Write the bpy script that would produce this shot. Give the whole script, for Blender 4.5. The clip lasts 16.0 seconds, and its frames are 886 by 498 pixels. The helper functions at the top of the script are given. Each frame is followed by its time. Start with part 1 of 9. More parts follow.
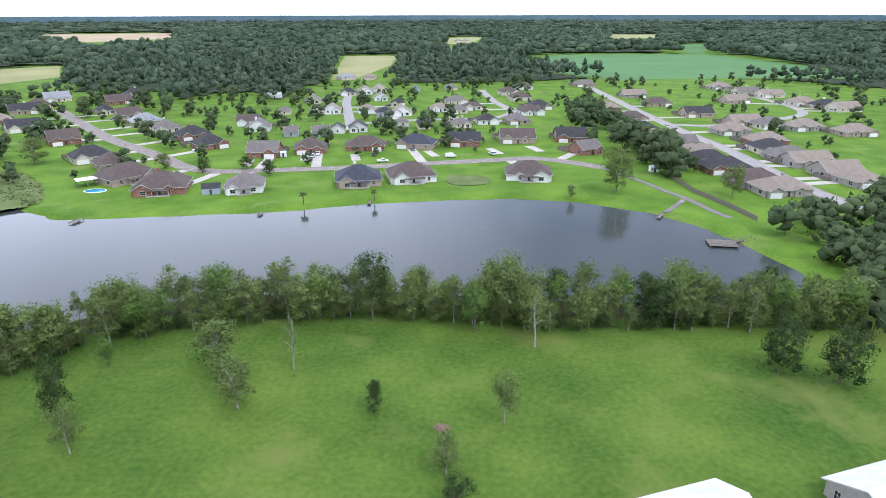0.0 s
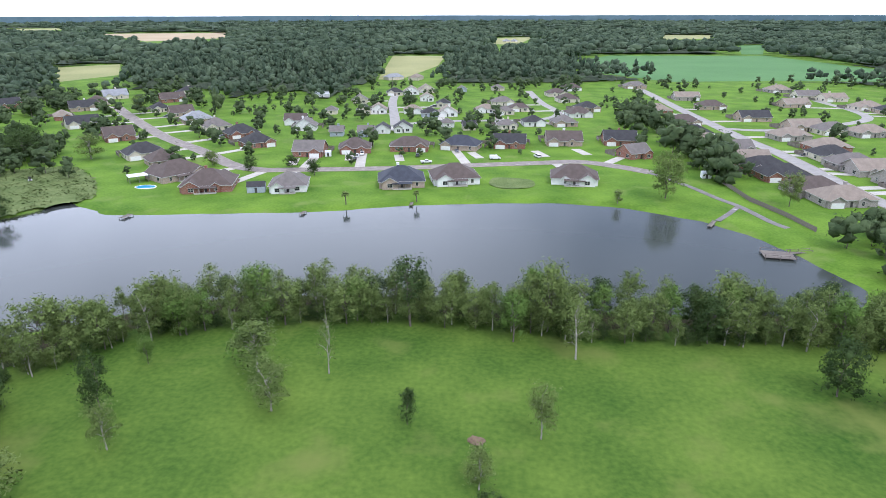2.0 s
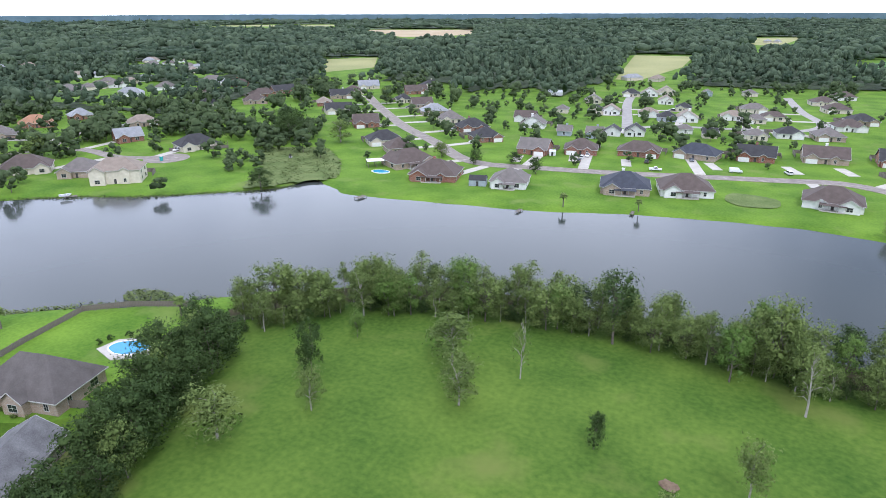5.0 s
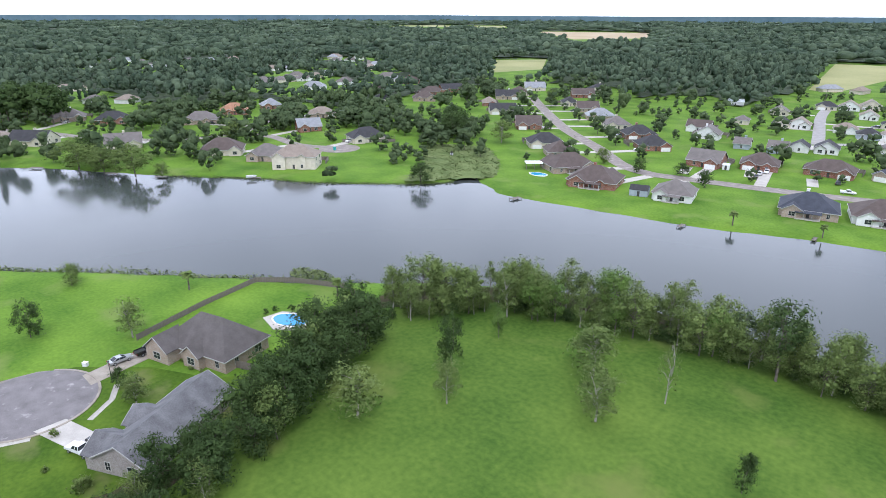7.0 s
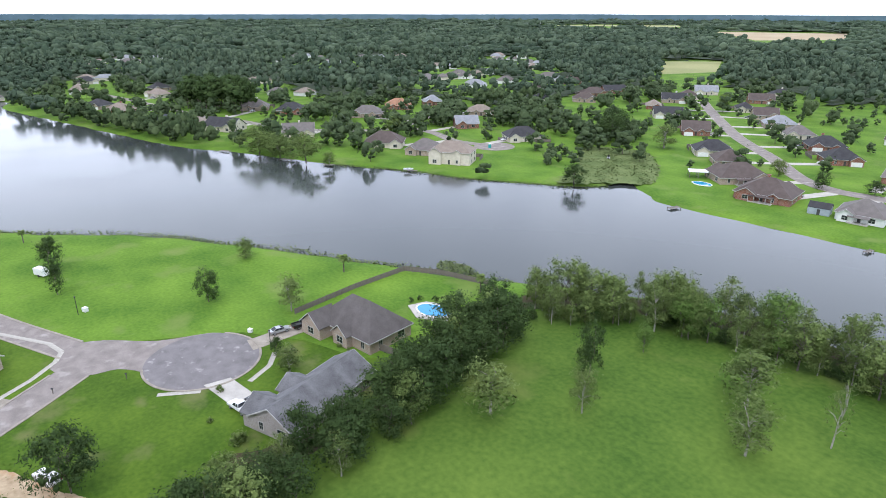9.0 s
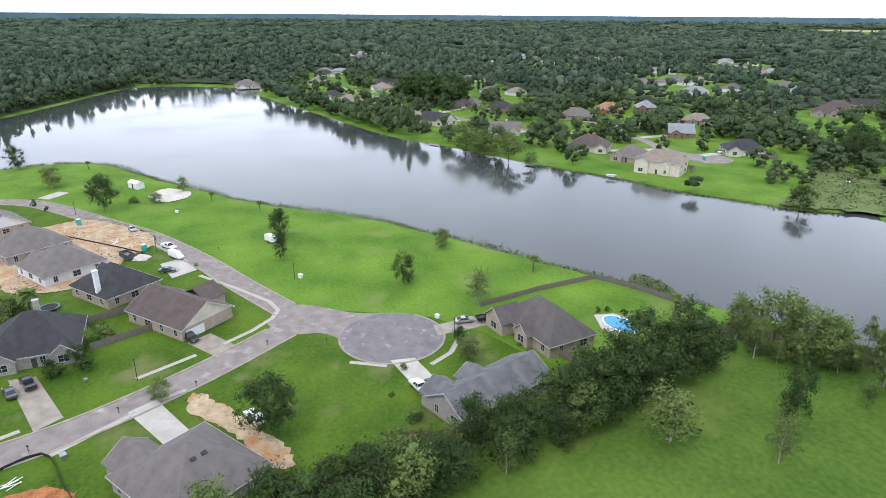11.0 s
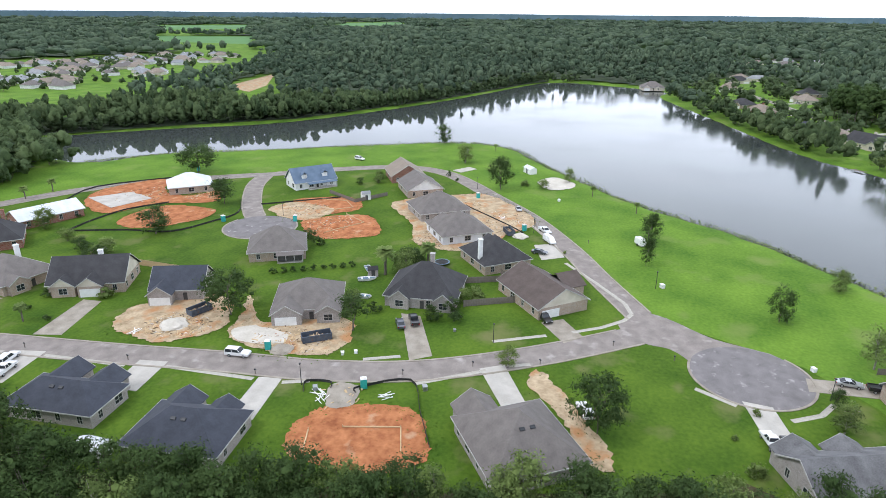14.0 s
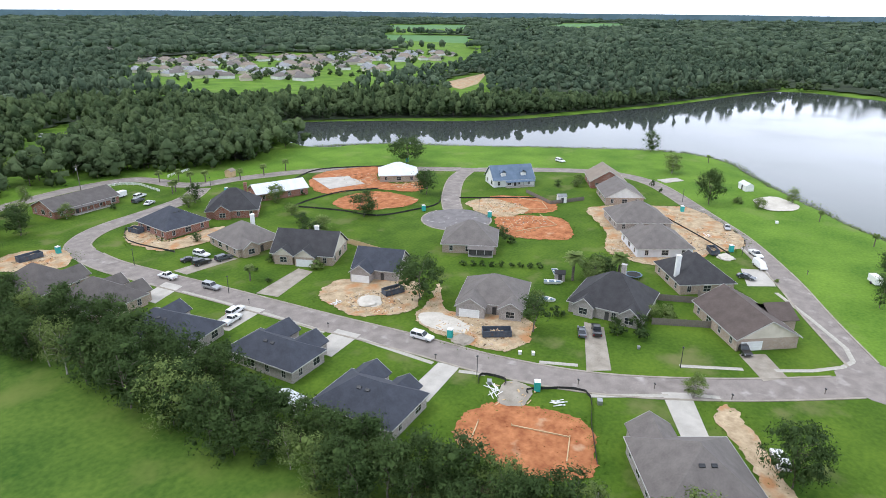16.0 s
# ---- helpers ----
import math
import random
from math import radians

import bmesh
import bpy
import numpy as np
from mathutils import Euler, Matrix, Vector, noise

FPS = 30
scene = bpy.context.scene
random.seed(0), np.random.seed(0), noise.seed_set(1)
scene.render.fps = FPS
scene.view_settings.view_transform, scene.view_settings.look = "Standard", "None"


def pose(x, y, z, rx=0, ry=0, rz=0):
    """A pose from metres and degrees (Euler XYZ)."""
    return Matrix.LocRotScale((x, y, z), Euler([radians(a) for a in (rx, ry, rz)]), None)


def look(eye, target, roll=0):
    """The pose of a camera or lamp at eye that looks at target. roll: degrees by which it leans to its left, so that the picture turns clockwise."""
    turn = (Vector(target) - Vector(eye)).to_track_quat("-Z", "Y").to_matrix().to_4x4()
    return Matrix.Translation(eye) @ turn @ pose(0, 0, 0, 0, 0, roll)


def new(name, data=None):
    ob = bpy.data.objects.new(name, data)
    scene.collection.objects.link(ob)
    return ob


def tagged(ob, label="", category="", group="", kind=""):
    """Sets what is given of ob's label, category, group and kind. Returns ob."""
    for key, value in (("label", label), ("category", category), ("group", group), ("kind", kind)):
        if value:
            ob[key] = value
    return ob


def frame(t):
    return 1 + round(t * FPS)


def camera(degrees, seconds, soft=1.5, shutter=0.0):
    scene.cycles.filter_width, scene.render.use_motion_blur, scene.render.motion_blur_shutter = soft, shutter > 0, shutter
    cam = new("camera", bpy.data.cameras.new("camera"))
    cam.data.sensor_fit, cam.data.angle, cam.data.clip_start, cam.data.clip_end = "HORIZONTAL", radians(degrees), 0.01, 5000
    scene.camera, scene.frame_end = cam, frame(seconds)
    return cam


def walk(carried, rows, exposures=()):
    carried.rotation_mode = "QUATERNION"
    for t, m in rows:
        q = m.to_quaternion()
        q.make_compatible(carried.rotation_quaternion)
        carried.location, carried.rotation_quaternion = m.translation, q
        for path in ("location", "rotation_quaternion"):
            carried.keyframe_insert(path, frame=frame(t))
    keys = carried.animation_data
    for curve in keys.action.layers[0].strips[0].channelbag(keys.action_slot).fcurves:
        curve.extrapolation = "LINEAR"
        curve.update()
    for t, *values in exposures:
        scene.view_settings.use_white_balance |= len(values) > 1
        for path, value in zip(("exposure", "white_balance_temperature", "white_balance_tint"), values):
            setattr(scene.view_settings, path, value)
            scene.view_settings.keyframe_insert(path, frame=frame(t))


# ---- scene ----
cam = camera(70.3, 16.0, soft=0.5)
PATH = [
    (0, (-4.296, -12.898, 69.011), (-4.303, -11.027, 68.307), -0.1),
    (0.5, (-4.03, -12.169, 69.05), (-4.074, -10.298, 68.346), -0.1),
    (1, (-3.967, -11.36, 69.019), (-4.044, -9.489, 68.315), -0.1),
    (1.5, (-3.842, -10.473, 69.11), (-3.95, -8.605, 68.406), -0.1),
    (2, (-3.647, -9.644, 69.073), (-3.791, -7.777, 68.369), -0.1),
    (2.5, (-3.672, -8.687, 69.028), (-3.896, -6.828, 68.325), -0.1),
    (3, (-3.649, -7.793, 68.96), (-3.987, -5.951, 68.257), -0.0),
    (3.5, (-3.538, -6.804, 68.93), (-3.992, -4.988, 68.228), 0.0),
    (4, (-3.392, -6.202, 68.965), (-3.961, -4.418, 68.263), 0.0),
    (4.2, (-3.339, -5.936, 68.976), (-3.955, -4.168, 68.273), 0.0),
    (6.3, (-3.227, -4.777, 68.898), (-4.29, -3.236, 68.193), 0.0),
    (6.5, (-3.213, -4.737, 68.91), (-4.316, -3.224, 68.207), 0.2),
    (7, (-3.387, -4.649, 68.906), (-4.583, -3.208, 68.202), 0.2),
    (7.5, (-3.532, -4.672, 68.848), (-4.814, -3.308, 68.145), 0.3),
    (8, (-3.544, -4.594, 68.829), (-4.907, -3.311, 68.126), 0.3),
    (8.2, (-3.512, -4.543, 68.826), (-4.906, -3.293, 68.123), 0.3),
    (10.3, (-4.005, -4.483, 68.537), (-5.7, -3.689, 67.831), 0.2),
    (10.5, (-4.01, -4.366, 68.515), (-5.733, -3.632, 67.811), 0.4),
    (11, (-3.922, -4.483, 68.479), (-5.705, -3.913, 67.774), 0.4),
    (11.5, (-4.034, -4.347, 68.439), (-5.865, -3.96, 67.733), 0.4),
    (12, (-4.231, -4.219, 68.313), (-6.091, -4.014, 67.607), 0.4),
    (12.5, (-4.231, -4.263, 68.298), (-6.102, -4.238, 67.592), 0.5),
    (13, (-4.301, -4.167, 68.232), (-6.164, -4.339, 67.525), 0.5),
    (13.5, (-4.424, -4.252, 68.208), (-6.258, -4.618, 67.499), 0.5),
    (14, (-4.503, -4.222, 68.061), (-6.291, -4.77, 67.353), 0.5),
    (14.5, (-4.588, -4.343, 67.91), (-6.31, -5.074, 67.202), 0.5),
    (15, (-4.694, -4.346, 67.85), (-6.353, -5.21, 67.141), 0.5),
    (15.5, (-4.733, -4.27, 67.981), (-6.324, -5.251, 67.271), 0.5),
    (16, (-4.76, -4.11, 68.129), (-6.283, -5.193, 67.418), 0.5),
]
walk(cam, [(t, look(eye, target, lean)) for t, eye, target, lean in PATH],
     [(0, 0.26, 5780, 18), (4.2, 0.26, 5780, 18), (8.2, 0.21, 5850, 17), (10.3, 0.13, 5980, 15), (13.0, 0.07, 6050, 13), (16.0, 0.10, 6050, 13)])

# ---- sky and sun: a bright overcast day ----
SUN_DIR = Vector((0.45, -0.55, 1.0)).normalized()
world = bpy.data.worlds.new("overcast_sky")
scene.world = world
world.use_nodes = True
wn, wl = world.node_tree.nodes, world.node_tree.links
wn.clear()
sky = wn.new("ShaderNodeTexSky")
sky.sky_type = "NISHITA"
sky.sun_disc = False
sky.sun_elevation = math.asin(SUN_DIR.z)
sky.sun_rotation = math.atan2(SUN_DIR.x, SUN_DIR.y)
clear = wn.new("ShaderNodeVectorMath")
clear.operation = "SCALE"
clear.inputs["Scale"].default_value = 0.05
coord = wn.new("ShaderNodeTexCoord")
cloud_noise = wn.new("ShaderNodeTexNoise")
cloud_noise.inputs["Scale"].default_value = 2.6
cloud_noise.inputs["Detail"].default_value = 5
cloud_noise.inputs["Roughness"].default_value = 0.55
cover = wn.new("ShaderNodeMapRange")
for key, v in (("From Min", 0.25), ("From Max", 0.50), ("To Min", 0.80), ("To Max", 1.0)):
    cover.inputs[key].default_value = v
tone = wn.new("ShaderNodeValToRGB")
tone.color_ramp.elements[0].position, tone.color_ramp.elements[0].color = 0.3, (0.785, 0.84, 0.925, 1)
tone.color_ramp.elements[1].position, tone.color_ramp.elements[1].color = 0.7, (0.915, 0.972, 1.035, 1)
mixer = wn.new("ShaderNodeMix")
mixer.data_type = "RGBA"
back = wn.new("ShaderNodeBackground")
back.inputs["Strength"].default_value = 1.58
out = wn.new("ShaderNodeOutputWorld")
wl.new(sky.outputs[0], clear.inputs[0])
wl.new(coord.outputs["Generated"], cloud_noise.inputs["Vector"])
wl.new(cloud_noise.outputs["Fac"], cover.inputs["Value"])
wl.new(cloud_noise.outputs["Fac"], tone.inputs["Fac"])
toward = wn.new("ShaderNodeVectorMath")  # the one break in the clouds, low in the north-east, that the lake mirrors
toward.operation = "DOT_PRODUCT"
toward.inputs[1].default_value = Vector((0.31, 0.885, 0.345)).normalized()
wl.new(coord.outputs["Generated"], toward.inputs[0])
ragged = wn.new("ShaderNodeMath")
ragged.operation = "MULTIPLY_ADD"
wl.new(cloud_noise.outputs["Fac"], ragged.inputs[0])
ragged.inputs[1].default_value = -0.10
wl.new(toward.outputs["Value"], ragged.inputs[2])
opening = wn.new("ShaderNodeMapRange")
opening.interpolation_type = "SMOOTHSTEP"
for key, v in (("From Min", 0.875), ("From Max", 0.965), ("To Min", 1.0), ("To Max", 0.10)):
    opening.inputs[key].default_value = v
wl.new(ragged.outputs[0], opening.inputs["Value"])
shut = wn.new("ShaderNodeMath")
shut.operation = "MULTIPLY"
wl.new(cover.outputs["Result"], shut.inputs[0])
wl.new(opening.outputs["Result"], shut.inputs[1])
wl.new(shut.outputs[0], mixer.inputs["Factor"])
wl.new(clear.outputs["Vector"], mixer.inputs["A"])
wl.new(tone.outputs["Color"], mixer.inputs["B"])
split = wn.new("ShaderNodeSeparateXYZ")
wl.new(coord.outputs["Generated"], split.inputs[0])
glow = wn.new("ShaderNodeMapRange")  # brighter, hazier cloud low over the horizon
glow.interpolation_type = "SMOOTHSTEP"
for key, v in (("From Min", 0.0), ("From Max", 0.48), ("To Min", 1.50), ("To Max", 0.90)):
    glow.inputs[key].default_value = v
wl.new(split.outputs["Z"], glow.inputs["Value"])
bright = wn.new("ShaderNodeVectorMath")
bright.operation = "SCALE"
wl.new(mixer.outputs["Result"], bright.inputs[0])
wl.new(glow.outputs["Result"], bright.inputs["Scale"])
lean = wn.new("ShaderNodeVectorMath")  # thinner, brighter cloud towards the north
lean.operation = "DOT_PRODUCT"
lean.inputs[1].default_value = Vector((-0.25, 0.97, 0.0))
wl.new(coord.outputs["Generated"], lean.inputs[0])
thin = wn.new("ShaderNodeMapRange")
for key, v in (("From Min", -1.0), ("From Max", 1.0), ("To Min", 0.78), ("To Max", 1.28)):
    thin.inputs[key].default_value = v
wl.new(lean.outputs["Value"], thin.inputs["Value"])
clouds = wn.new("ShaderNodeVectorMath")
clouds.operation = "SCALE"
wl.new(bright.outputs["Vector"], clouds.inputs[0])
wl.new(thin.outputs["Result"], clouds.inputs["Scale"])
wl.new(clouds.outputs["Vector"], back.inputs["Color"])
wl.new(back.outputs[0], out.inputs["Surface"])

sun_data = bpy.data.lights.new("sun", "SUN")
sun_data.energy, sun_data.angle, sun_data.color = 1.4, radians(12), (1.0, 0.96, 0.91)
sun = new("sun", sun_data)
sun.matrix_world = look(SUN_DIR * 100, (0, 0, 0))

# ---- materials ----
def material(name, dark, light, scale=2.0, fine=30.0, rough=0.85, metal=0.0, bump=0.3, island=0.0, per_object=0.0,
             detail=6.0, spots=None, bump_dist=0.05, coord_kind="Object", spec=0.5):
    """Two-scale noise between two colours, with fine relief. spots: (colour, scale, threshold) of a third, patchy colour."""
    m = bpy.data.materials.new(name)
    m.use_nodes = True
    n, l = m.node_tree.nodes, m.node_tree.links
    b = n["Principled BSDF"]
    b.inputs["Roughness"].default_value, b.inputs["Metallic"].default_value = rough, metal
    b.inputs["Specular IOR Level"].default_value = spec
    co = n.new("ShaderNodeTexCoord")
    big, small = n.new("ShaderNodeTexNoise"), n.new("ShaderNodeTexNoise")
    big.inputs["Scale"].default_value, big.inputs["Detail"].default_value = scale, detail
    small.inputs["Scale"].default_value, small.inputs["Detail"].default_value = fine, 3
    for t in (big, small):
        l.new(co.outputs[coord_kind], t.inputs["Vector"])
    total = n.new("ShaderNodeMath")
    total.operation = "MULTIPLY_ADD"
    l.new(small.outputs["Fac"], total.inputs[0])
    total.inputs[1].default_value = 0.5
    l.new(big.outputs["Fac"], total.inputs[2])
    value = total.outputs[0]
    if island:
        geo = n.new("ShaderNodeNewGeometry")
        add = n.new("ShaderNodeMath")
        add.operation = "MULTIPLY_ADD"
        l.new(geo.outputs["Random Per Island"], add.inputs[0])
        add.inputs[1].default_value = island
        l.new(value, add.inputs[2])
        value = add.outputs[0]
    if per_object:
        info = n.new("ShaderNodeObjectInfo")
        add = n.new("ShaderNodeMath")
        add.operation = "MULTIPLY_ADD"
        l.new(info.outputs["Random"], add.inputs[0])
        add.inputs[1].default_value = per_object
        l.new(value, add.inputs[2])
        value = add.outputs[0]
    mr = n.new("ShaderNodeMapRange")
    mr.inputs["From Min"].default_value = 0.48
    mr.inputs["From Max"].default_value = 1.02 + island + per_object
    l.new(value, mr.inputs["Value"])
    mix = n.new("ShaderNodeMix")
    mix.data_type = "RGBA"
    mix.inputs["A"].default_value, mix.inputs["B"].default_value = (*dark, 1), (*light, 1)
    l.new(mr.outputs["Result"], mix.inputs["Factor"])
    colour = mix.outputs["Result"]
    if spots:
        sp = n.new("ShaderNodeTexNoise")
        sp.inputs["Scale"].default_value, sp.inputs["Detail"].default_value = spots[1], 5
        l.new(co.outputs[coord_kind], sp.inputs["Vector"])
        r2 = n.new("ShaderNodeMapRange")
        r2.inputs["From Min"].default_value, r2.inputs["From Max"].default_value = spots[2], spots[2] + 0.16
        l.new(sp.outputs["Fac"], r2.inputs["Value"])
        m2 = n.new("ShaderNodeMix")
        m2.data_type = "RGBA"
        l.new(r2.outputs["Result"], m2.inputs["Factor"])
        l.new(colour, m2.inputs["A"])
        m2.inputs["B"].default_value = (*spots[0], 1)
        colour = m2.outputs["Result"]
    l.new(colour, b.inputs["Base Color"])
    if bump:
        bp = n.new("ShaderNodeBump")
        bp.inputs["Strength"].default_value, bp.inputs["Distance"].default_value = bump, bump_dist
        l.new(small.outputs["Fac"], bp.inputs["Height"])
        l.new(bp.outputs["Normal"], b.inputs["Normal"])
    return m


def leaf_material(name, dark, light, island=0.55, per_object=0.36):
    m = material(name, dark, light, 0.25, 3.0, 0.7, bump=0, island=island, per_object=per_object, detail=2, spec=0.06)
    n, l = m.node_tree.nodes, m.node_tree.links
    b = n["Principled BSDF"]
    src = b.inputs["Base Color"].links[0].from_socket
    tr, mx = n.new("ShaderNodeBsdfTranslucent"), n.new("ShaderNodeMixShader")
    l.new(src, tr.inputs["Color"])
    mx.inputs[0].default_value = 0.28
    l.new(b.outputs[0], mx.inputs[1])
    l.new(tr.outputs[0], mx.inputs[2])
    l.new(mx.outputs[0], n["Material Output"].inputs["Surface"])
    return m


def brick_material(name, c1, c2, mortar):
    m = bpy.data.materials.new(name)
    m.use_nodes = True
    n, l = m.node_tree.nodes, m.node_tree.links
    b = n["Principled BSDF"]
    b.inputs["Roughness"].default_value = 0.9
    co, mp = n.new("ShaderNodeTexCoord"), n.new("ShaderNodeMapping")
    sep, comb, add = n.new("ShaderNodeSeparateXYZ"), n.new("ShaderNodeCombineXYZ"), n.new("ShaderNodeMath")
    l.new(co.outputs["Object"], sep.inputs[0])
    l.new(sep.outputs["X"], add.inputs[0])
    l.new(sep.outputs["Y"], add.inputs[1])
    l.new(add.outputs[0], comb.inputs["X"])
    l.new(sep.outputs["Z"], comb.inputs["Y"])
    br = n.new("ShaderNodeTexBrick")
    br.inputs["Scale"].default_value = 1.0
    br.inputs["Brick Width"].default_value, br.inputs["Row Height"].default_value = 0.21, 0.075
    br.inputs["Mortar Size"].default_value = 0.008
    for key, c in (("Color1", c1), ("Color2", c2), ("Mortar", mortar)):
        br.inputs[key].default_value = (*c, 1)
    l.new(comb.outputs[0], br.inputs["Vector"])
    ns = n.new("ShaderNodeTexNoise")
    ns.inputs["Scale"].default_value = 0.8
    l.new(co.outputs["Object"], ns.inputs["Vector"])
    mr = n.new("ShaderNodeMapRange")
    mr.inputs["To Min"].default_value, mr.inputs["To Max"].default_value = 0.75, 1.2
    l.new(ns.outputs["Fac"], mr.inputs["Value"])
    sc = n.new("ShaderNodeVectorMath")
    sc.operation = "SCALE"
    l.new(br.outputs["Color"], sc.inputs[0])
    l.new(mr.outputs["Result"], sc.inputs["Scale"])
    l.new(sc.outputs[0], b.inputs["Base Color"])
    bp = n.new("ShaderNodeBump")
    bp.inputs["Strength"].default_value, bp.inputs["Distance"].default_value = 0.5, 0.01
    bp.invert = True
    l.new(br.outputs["Fac"], bp.inputs["Height"])
    l.new(bp.outputs["Normal"], b.inputs["Normal"])
    return m


GRASS = material("mown_grass", (0.054, 0.126, 0.012), (0.154, 0.262, 0.030), 0.06, 1.1, 0.95, bump=0.7, bump_dist=0.14,
                 spots=((0.155, 0.215, 0.050), 0.07, 0.57), detail=11, spec=0.12)
YARD_GRASS = material("yard_grass", (0.030, 0.074, 0.006), (0.104, 0.170, 0.017), 0.08, 1.2, 0.95, bump=0.7, bump_dist=0.12,
                      spots=((0.145, 0.155, 0.055), 0.09, 0.57), detail=11, spec=0.12)
MEADOW = material("meadow_grass", (0.030, 0.080, 0.009), (0.126, 0.194, 0.029), 0.040, 0.9, 0.95, bump=0.35, bump_dist=0.12,
                  spots=((0.140, 0.172, 0.040), 0.05, 0.55), detail=7, spec=0.15)
MARSH = material("marsh_reeds", (0.085, 0.125, 0.038), (0.175, 0.215, 0.080), 0.12, 1.2, 0.95, bump=0.9, bump_dist=0.4, detail=9, spec=0.1)
# dark brown with green spots, for the ground under the tree belts
BELT_FLOOR = material("dark_belt_floor", (0.030, 0.028, 0.015), (0.085, 0.072, 0.040), 0.15, 2.0, 1.0, bump=0.6, bump_dist=0.15, spots=((0.05, 0.08, 0.025), 0.2, 0.5), spec=0.1)
# very dark brown-green; the woods' shade is part of this colour
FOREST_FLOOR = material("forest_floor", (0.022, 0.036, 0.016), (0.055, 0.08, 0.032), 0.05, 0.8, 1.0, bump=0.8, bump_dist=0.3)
CROP = material("crop_rows", (0.05, 0.15, 0.03), (0.085, 0.20, 0.05), 0.01, 0.3, 0.95, bump=0.5, bump_dist=0.3)
HAY = material("hay_field", (0.20, 0.22, 0.07), (0.34, 0.32, 0.13), 0.012, 0.3, 0.95, bump=0.4, bump_dist=0.2)
TAN_FIELD = material("bare_field", (0.33, 0.24, 0.13), (0.42, 0.33, 0.20), 0.01, 0.2, 0.95, bump=0.3)
CLAY = material("orange_clay", (0.23, 0.075, 0.030), (0.52, 0.22, 0.095), 0.35, 1.1, 0.95, bump=0.9, bump_dist=0.35,
                spots=((0.50, 0.33, 0.20), 0.22, 0.60), detail=10, spec=0.15)
SAND = material("pale_sand", (0.26, 0.19, 0.11), (0.56, 0.44, 0.29), 0.35, 1.6, 0.95, bump=0.8, bump_dist=0.2,
                spots=((0.42, 0.22, 0.10), 0.22, 0.50), detail=8, spec=0.15)
BROWN_SOIL = material("brown_soil", (0.10, 0.07, 0.045), (0.22, 0.16, 0.11), 0.6, 3.0, 0.95, bump=0.6, bump_dist=0.1, spec=0.1)
WHITE_SAND = material("white_sand", (0.44, 0.40, 0.33), (0.62, 0.58, 0.51), 0.3, 2.0, 0.95, bump=0.4, bump_dist=0.1, spec=0.15)
ASPHALT = material("worn_asphalt", (0.172, 0.148, 0.132), (0.300, 0.264, 0.236), 0.35, 5.0, 0.9, bump=0.3, bump_dist=0.02,
                   spots=((0.38, 0.345, 0.315), 0.28, 0.58), detail=10, spec=0.3)
PALE_STREET = material("pale_street", (0.25, 0.235, 0.22), (0.37, 0.35, 0.325), 0.25, 4.0, 0.9, bump=0.2, bump_dist=0.02, spec=0.3)
CONCRETE = material("pale_concrete", (0.35, 0.325, 0.285), (0.53, 0.50, 0.445), 0.3, 6.0, 0.9, bump=0.2, bump_dist=0.01, spec=0.3)
SIDEWALK = material("aged_concrete", (0.30, 0.28, 0.235), (0.50, 0.47, 0.41), 0.35, 5.0, 0.9, bump=0.2, bump_dist=0.01, spec=0.3)
DARK_ASPHALT = material("cracked_asphalt", (0.135, 0.124, 0.121), (0.225, 0.208, 0.203), 0.35, 6.0, 0.9, bump=0.3, bump_dist=0.02,
                        spots=((0.40, 0.375, 0.36), 0.45, 0.61), detail=9, spec=0.3)
OLD_CONCRETE = material("stained_concrete", (0.22, 0.19, 0.15), (0.38, 0.34, 0.28), 0.4, 5.0, 0.9, bump=0.3, bump_dist=0.01, spec=0.3)
BARK = material("bark", (0.06, 0.05, 0.04), (0.20, 0.17, 0.14), 1.5, 12, 0.95, bump=0.7)
PALE_BARK = material("pale_bark", (0.22, 0.20, 0.17), (0.42, 0.39, 0.35), 1.5, 12, 0.95, bump=0.5)
LEAF = leaf_material("leaves_green", (0.068, 0.112, 0.032), (0.250, 0.322, 0.098))
LEAF_DARK = leaf_material("leaves_dark", (0.026, 0.052, 0.017), (0.100, 0.152, 0.048))
LEAF_PALE = leaf_material("leaves_pale", (0.092, 0.136, 0.042), (0.220, 0.285, 0.088))
LEAF_LIME = leaf_material("leaves_lime", (0.072, 0.145, 0.028), (0.195, 0.292, 0.074))
LEAF_TOWN = leaf_material("leaves_dull_green", (0.042, 0.074, 0.032), (0.150, 0.200, 0.090), 0.3, 0.0)
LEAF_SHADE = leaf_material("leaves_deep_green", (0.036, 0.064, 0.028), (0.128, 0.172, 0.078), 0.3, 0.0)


def toned_leaves(name, dark, light):
    """Leaves whose tone also follows each tree's own."""
    m = leaf_material(name, dark, light, 0.22, 0.0)
    n, l = m.node_tree.nodes, m.node_tree.links
    at_tree, add = n.new("ShaderNodeAttribute"), n.new("ShaderNodeMath")
    at_tree.attribute_name = "tree_tone"
    rng_node = next(x for x in n if x.bl_idname == "ShaderNodeMapRange")
    src = rng_node.inputs["Value"].links[0].from_socket
    l.new(src, add.inputs[0])
    l.new(at_tree.outputs["Fac"], add.inputs[1])
    l.new(add.outputs[0], rng_node.inputs["Value"])
    rng_node.inputs["From Max"].default_value = 1.75
    return m


# far leaves: aerial haze painted in as a bluer, greyer green
LEAF_FAR_HAZED = toned_leaves("leaves_far_hazed", (0.034, 0.060, 0.038), (0.150, 0.200, 0.118))
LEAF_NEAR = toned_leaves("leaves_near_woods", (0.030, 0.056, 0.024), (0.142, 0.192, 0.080))

